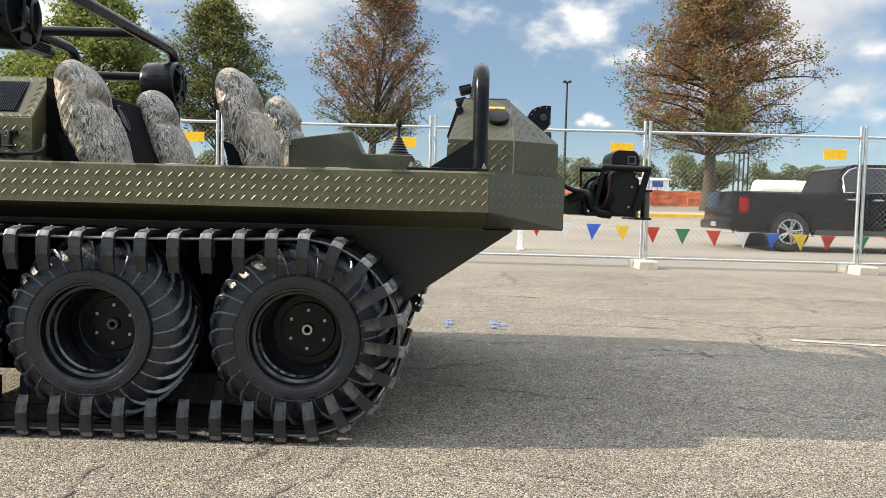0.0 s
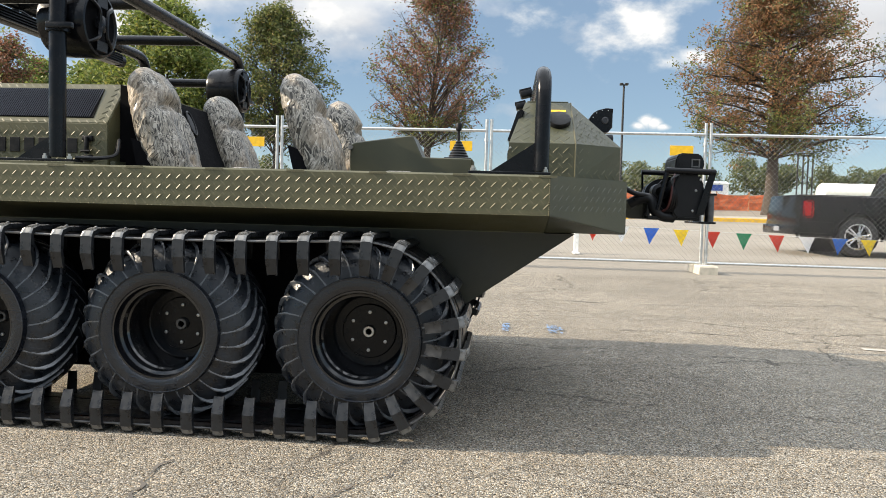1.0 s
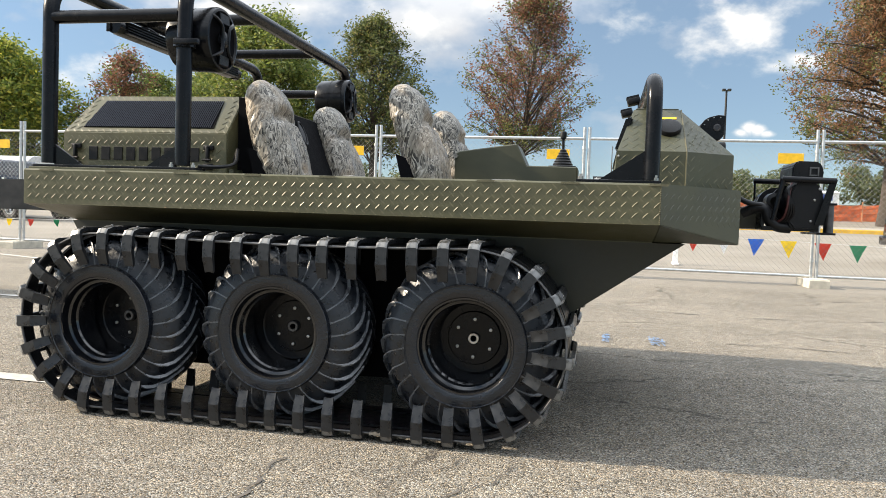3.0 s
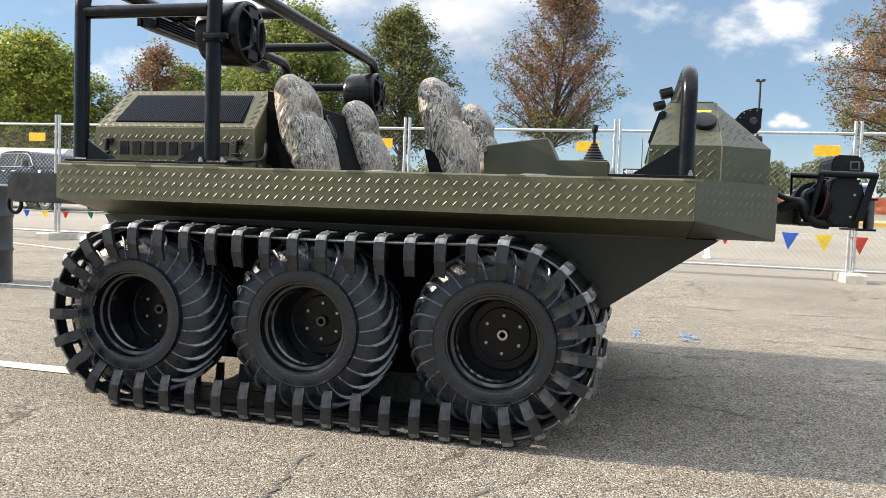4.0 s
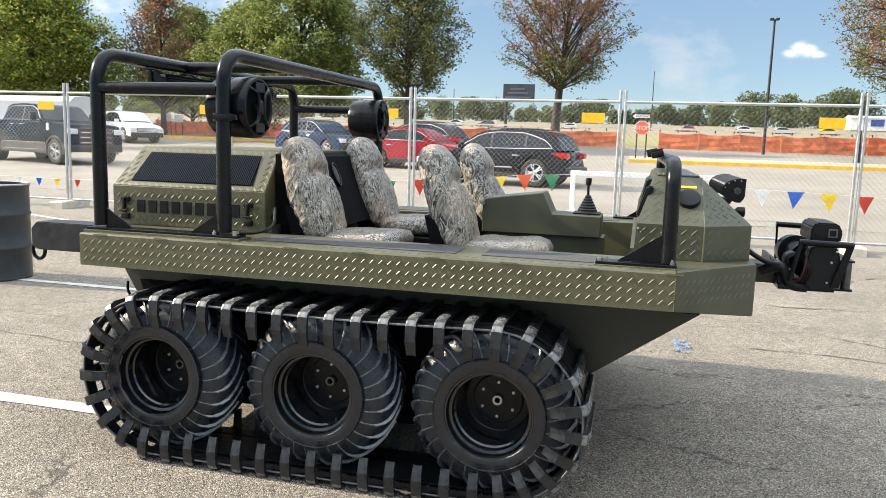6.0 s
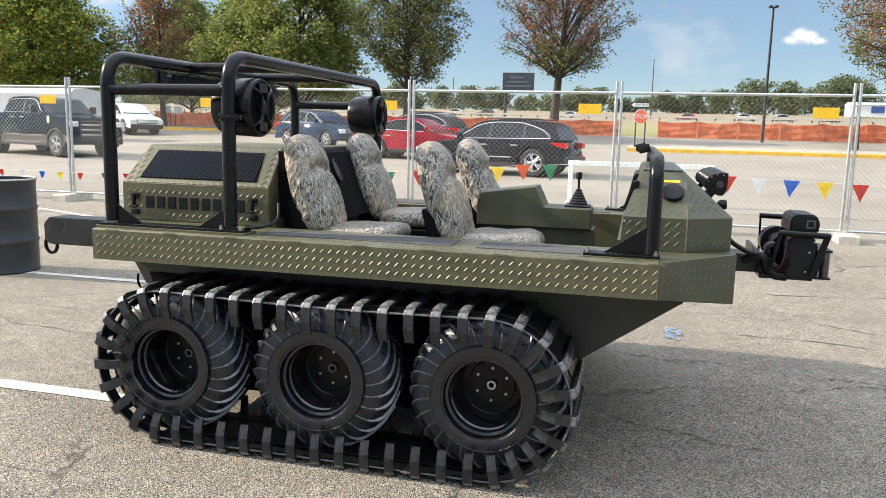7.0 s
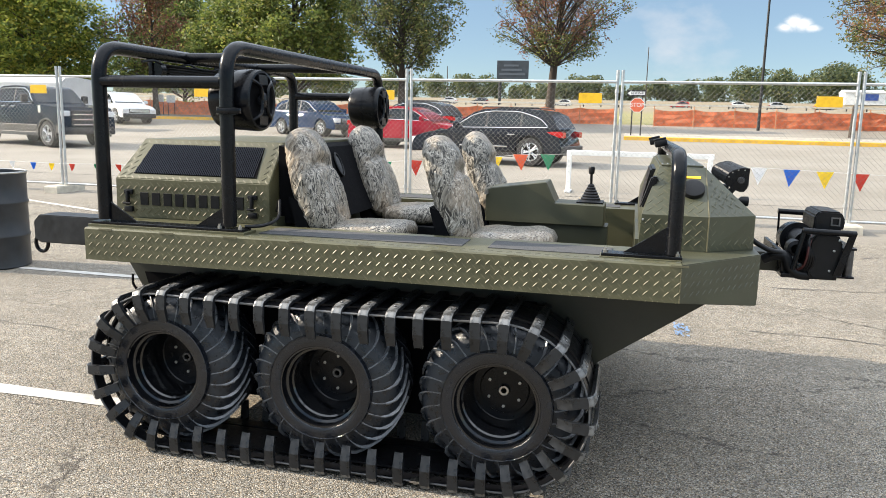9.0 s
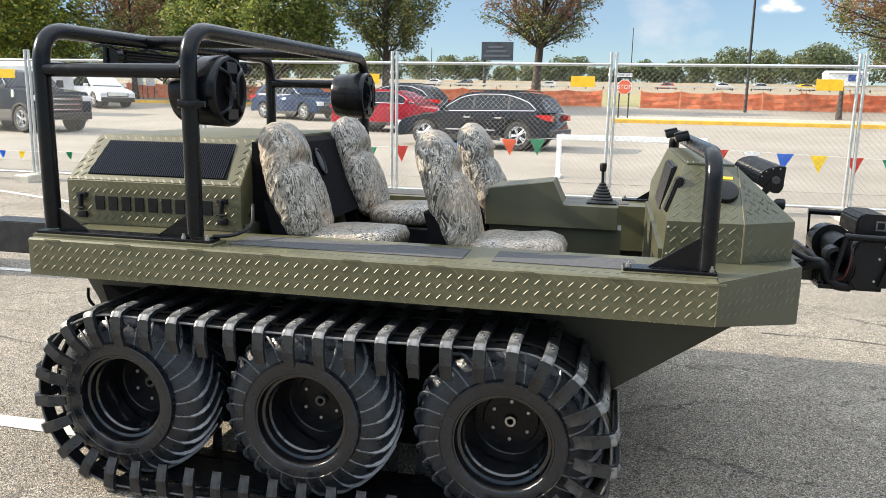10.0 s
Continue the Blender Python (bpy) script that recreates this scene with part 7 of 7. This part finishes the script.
box(bm, 55.4, 58.4, 214.36, 214.49, gz + 0.9, gz + 2.5)
part("panel", bm, mat("blue_panel", (0.03, 0.07, 0.28), 0.5, 0, 0.1, 1), shed, "blue panel")


# ---- trees ----
LEAF_GREEN = leaf_material("green_leaves", [(0.0, (0.070, 0.106, 0.025)), (0.5, (0.15, 0.195, 0.044)), (0.85, (0.245, 0.275, 0.062)), (1.0, (0.33, 0.29, 0.08))])
LEAF_FAR = leaf_material("far_leaves", [(0.0, (0.050, 0.070, 0.034)), (0.5, (0.095, 0.122, 0.052)), (0.85, (0.15, 0.17, 0.065)), (1.0, (0.23, 0.22, 0.085))])
LEAF_LIME = leaf_material("yellowing_green_leaves", [(0.0, (0.082, 0.122, 0.026)), (0.45, (0.17, 0.225, 0.038)), (0.75, (0.33, 0.35, 0.05)), (1.0, (0.48, 0.42, 0.078))])
LEAF_DARK = leaf_material("dark_green_leaves", [(0.0, (0.055, 0.075, 0.022)), (0.6, (0.125, 0.15, 0.045)), (0.9, (0.22, 0.22, 0.065)), (1.0, (0.32, 0.24, 0.10))])
LEAF_BROWN = leaf_material("withered_leaves", [(0.0, (0.11, 0.050, 0.030)), (0.4, (0.22, 0.10, 0.060)), (0.72, (0.30, 0.15, 0.09)), (0.80, (0.10, 0.11, 0.04)), (1.0, (0.16, 0.17, 0.06))])
LEAF_MIX = leaf_material("half_withered_leaves", [(0.0, (0.070, 0.070, 0.026)), (0.25, (0.15, 0.115, 0.048)), (0.5, (0.235, 0.115, 0.055)), (1.0, (0.36, 0.19, 0.095))])


def tree(x, y, height, spread, clear, leaf, label, limbs=26, twigs=9, leaves=24, leaf_size=0.13, bare=0.0, top_shift=0.0, seed=1, round_top=0.55, tip_leaf=None, rise=(0.55, 1.05), clump=0.15, green_low=0.0, open_heart=0.28, girth=1.0, fork=0.75):
    """A trunk with limbs that reach for points of an uneven crown, twigs along them, and leaves round the twigs."""
    rnd = random.Random(seed)
    g = ground_height(y)
    root = thing("tree", (x, y, g), label, "tree", "trees behind the car park")
    bm_v, bm_f = [], []

    def limb(pts, radii, seg):
        k0 = len(bm_v)
        side = None
        for i, p in enumerate(pts):
            d = (pts[min(i + 1, len(pts) - 1)] - pts[max(i - 1, 0)]).normalized()
            if side is None:
                side = d.orthogonal().normalized()
            side = (side - d * side.dot(d)).normalized()
            up = d.cross(side)
            for k in range(seg):
                a = 2 * math.pi * k / seg
                bm_v.append(p + radii[i] * (math.cos(a) * side + math.sin(a) * up))
            if i:
                for k in range(seg):
                    a, b = k0 + (i - 1) * seg, k0 + i * seg
                    bm_f.append((a + k, a + (k + 1) % seg, b + (k + 1) % seg, b + k))

    trunk_r = (0.017 * height + 0.05) * girth
    trunk = []
    for i in range(9):
        f = i / 8
        trunk.append(Vector((x + 0.25 * math.sin(2.1 * f + seed) * f * height / 12 + top_shift * f, y + 0.2 * math.sin(1.7 * f + 2 * seed) * f, g - 0.1 + height * 0.86 * f)))
    limb(trunk, [trunk_r * (1.25 if i == 0 else 1) * (1 - 0.93 * (i / 8) ** 0.9) + 0.012 for i in range(9)], 9)

    def trunk_at(z):
        f = min(max((z - g) / (height * 0.86), 0), 1) * 8
        i = min(int(f), 7)
        return trunk[i].lerp(trunk[i + 1], f - i)

    inner_v, inner_f = [], []
    tip_v, tip_f = [], []

    def leaves_at(p, n, radius, tips=False):
        leaf_v, leaf_f = (tip_v, tip_f) if tips else (inner_v, inner_f)
        for _ in range(n):
            c = p + Vector((rnd.gauss(0, 1), rnd.gauss(0, 1), rnd.gauss(0, 0.8))) * radius
            u = Vector((rnd.uniform(-1, 1), rnd.uniform(-1, 1), rnd.uniform(-0.7, 0.7))).normalized()
            w = u.orthogonal().normalized()
            w = (w * math.cos(rnd.uniform(0, 6.28)) + u.cross(w) * math.sin(rnd.uniform(0, 6.28))).normalized()
            s = leaf_size * rnd.uniform(0.6, 1.35)
            k = len(leaf_v)
            leaf_v.extend((c - u * s, c + w * s * 0.45, c + u * s, c - w * s * 0.45))
            leaf_f.append((k, k + 1, k + 2, k + 3))

    for i in range(limbs):
        f = (i + rnd.random()) / limbs
        z = g + clear + (height - clear) * f ** 0.85
        fz = (z - g - clear) / (height - clear)
        env = math.sin(math.pi * min(1, 0.16 + 0.84 * fz ** round_top)) ** 0.75
        a = i * 2.399 + rnd.uniform(-0.4, 0.4)
        lob = 1 + 0.18 * math.sin(3 * a + seed) + rnd.uniform(-0.16, 0.10)
        reach = spread * max(0.12, env) * lob
        tip = Vector((x + top_shift * fz + reach * math.cos(a), y + reach * math.sin(a), z))
        start = trunk_at(g + max(clear * fork, (z - g) - reach * rnd.uniform(*rise)))
        midp = start.lerp(tip, 0.5) + Vector((rnd.uniform(-0.3, 0.3), rnd.uniform(-0.3, 0.3), reach * 0.10))
        pts = [start * (1 - s) ** 2 + midp * 2 * s * (1 - s) + tip * s * s for s in (0, 0.2, 0.4, 0.6, 0.8, 1.0)]
        pts = [p + Vector((rnd.gauss(0, 0.06), rnd.gauss(0, 0.06), rnd.gauss(0, 0.05))) * (k > 0) for k, p in enumerate(pts)]
        r0 = 0.014 * reach + 0.016
        limb(pts, [r0 * (1 - 0.8 * k / 5) for k in range(6)], 5)
        naked = rnd.random() < bare
        for j in range(twigs):
            s = open_heart + (1 - open_heart) * (j + rnd.random()) / twigs
            kk = min(int(s * 5), 4)
            outer = tip_leaf is not None and (s + rnd.gauss(0, 0.08) > 0.92 or fz + rnd.gauss(0, 0.06) < green_low)
            p = pts[kk].lerp(pts[kk + 1], s * 5 - kk)
            d = Vector((rnd.gauss(0, 1), rnd.gauss(0, 1), rnd.gauss(0.45, 0.6))).normalized()
            d = (d + (tip - start).normalized() * 0.7).normalized()
            ln = rnd.uniform(0.5, 1.15) * (0.4 + 0.17 * spread)
            q = p + d * ln
            m_ = p.lerp(q, 0.5) + Vector((0, 0, -0.04))
            limb([p, m_, q], [0.014, 0.010, 0.005], 3)
            for t in range(3):
                e = p.lerp(q, rnd.uniform(0.3, 1)) 
                e2 = e + Vector((rnd.gauss(0, 1), rnd.gauss(0, 1), rnd.gauss(0.3, 0.7))).normalized() * ln * rnd.uniform(0.3, 0.6)
                limb([e, e2], [0.008, 0.003], 3)
                if not naked:
                    leaves_at(e2, max(2, leaves // 4), clump, outer)
            if naked:
                leaves_at(q, 1, 0.2)
            else:
                leaves_at(q, leaves // 3, clump * 1.25, outer)
    trunk_ob = mesh_of("trunk", [tuple(v - root.location) for v in bm_v], bm_f, BARK, root, True)
    tagged(trunk_ob, "grey-brown trunk with limbs")
    crown = mesh_of("crown", [tuple(v - root.location) for v in inner_v], inner_f, leaf, root)
    tagged(crown, "loose crown of small leaves", kind="stuff")
    if tip_leaf:
        tips = mesh_of("crown", [tuple(v - root.location) for v in tip_v], tip_f, tip_leaf, root)
        tagged(tips, "green leaves at the ends of the limbs", kind="stuff")
    return root


tree(14.0, 42.0, 12.6, 4.9, 3.35, LEAF_MIX, "broad half-withered tree with brown and green leaves", 110, 15, 46, 0.080, 0.24, 0.3, 3, 0.58, LEAF_DARK, (-0.05, 0.62), 0.15, 0.12, 0.16, 1.4, 0.92)
tree(-5.2, 48.0, 13.6, 3.6, 4.0, LEAF_BROWN, "slender half-withered tree with brown leaves", 84, 13, 30, 0.090, 0.26, 0.9, 5, 0.80, LEAF_DARK, (0.6, 1.5), 0.17, 0.16, 0.26, 1.1, 0.85)
tree(-12.4, 40.5, 10.2, 2.45, 3.4, LEAF_DARK, "dark green oval tree behind the fence", 56, 12, 40, 0.090, 0.03, 0.0, 8, 0.80, None, (0.5, 1.1), 0.17, 0.0, 0.36)
tree(-19.3, 42.0, 10.4, 3.6, 2.3, LEAF_GREEN, "leafy green tree behind the car park", 56, 9, 84, 0.12, 0.0, 0.0, 11, 0.9, None, (0.4, 0.9), 0.26, 0.0, 0.45)
tree(-24.4, 45.0, 7.6, 3.0, 1.6, LEAF_GREEN, "leafy green tree behind the car park", 46, 9, 84, 0.125, 0.0, 0.0, 13, 0.9, None, (0.4, 0.9), 0.28, 0.0, 0.45)
tree(-30.6, 45.0, 9.1, 3.0, 2.4, LEAF_BROWN, "thin tree with reddish brown leaves", 40, 11, 24, 0.11, 0.08, 0.0, 17, 0.55, LEAF_GREEN, (0.8, 1.4), 0.20, 0.35)
tree(-36.8, 41.0, 8.9, 4.3, 1.6, LEAF_LIME, "full yellow-green tree at the car park edge", 56, 9, 90, 0.13, 0.0, 0.0, 19, 0.9, None, (0.3, 0.8), 0.30, 0.0, 0.45)
tree(-43.0, 45.0, 9.2, 4.6, 1.6, LEAF_LIME, "full yellow-green tree at the car park edge", 44, 9, 70, 0.15, 0.0, 0.0, 23, 0.6, None, (0.3, 0.8), 0.32, 0.0, 0.45)
tree(-33.5, 53.0, 8.4, 4.0, 1.4, LEAF_GREEN, "leafy green tree behind the car park", 40, 9, 60, 0.15, 0.0, 0.0, 29, 0.62, None, (0.4, 0.9), 0.28)


def woods():
    """The far line of trees and bushes past the road: heaped lobes of leaves, tall and low by turns."""
    rnd = random.Random(4)
    verts, faces = [], []
    x = -330.0
    while x < 330:
        y = rnd.uniform(219, 250)
        h = float(np.interp(x, (-90, -56, -41, -31, -24, -15, -5, 4, 17, 26, 31, 47, 55, 80, 120), (8.5, 8.5, 6.5, 5.0, 6.0, 10.0, 5.2, 7.5, 6.2, 8.0, 11.0, 10.6, 12.5, 10, 9))) * rnd.uniform(0.72, 1.08)
        w = rnd.uniform(0.38, 0.62) * h
        g = ground_height(y)
        lobes = [(x + rnd.uniform(-0.6, 0.6) * w, y + rnd.uniform(-0.4, 0.4) * w, g + h * rnd.uniform(0.15, 0.75), w * rnd.uniform(0.42, 0.70)) for _ in range(8)]
        lobes.append((x, y, g + h - 0.5 * w, 0.5 * w))
        for lx, ly, lz, r in lobes:
            for _ in range(int(26 * r * r)):
                u = Vector((rnd.gauss(0, 1), rnd.gauss(0, 1), rnd.gauss(0, 1))).normalized()
                c = Vector((lx, ly, lz)) + Vector((u.x, u.y, 0.85 * u.z)) * r * rnd.uniform(0.72, 1.06)
                if c.z < g:
                    continue
                v = (u + Vector((rnd.gauss(0, 0.5), rnd.gauss(0, 0.5), rnd.gauss(0, 0.5)))).normalized()
                a = v.orthogonal().normalized()
                b = v.cross(a)
                s = rnd.uniform(0.22, 0.50)
                k = len(verts)
                verts.extend((c - a * s, c + b * s * 0.7, c + a * s, c - b * s * 0.7))
                faces.append((k, k + 1, k + 2, k + 3))
        x += w * rnd.uniform(0.7, 1.25)
    ob = mesh_of("far_woods", [tuple(v) for v in verts], faces, LEAF_FAR)
    tagged(ob, "distant line of green bushes and trees past the road", "woods", kind="stuff")


woods()
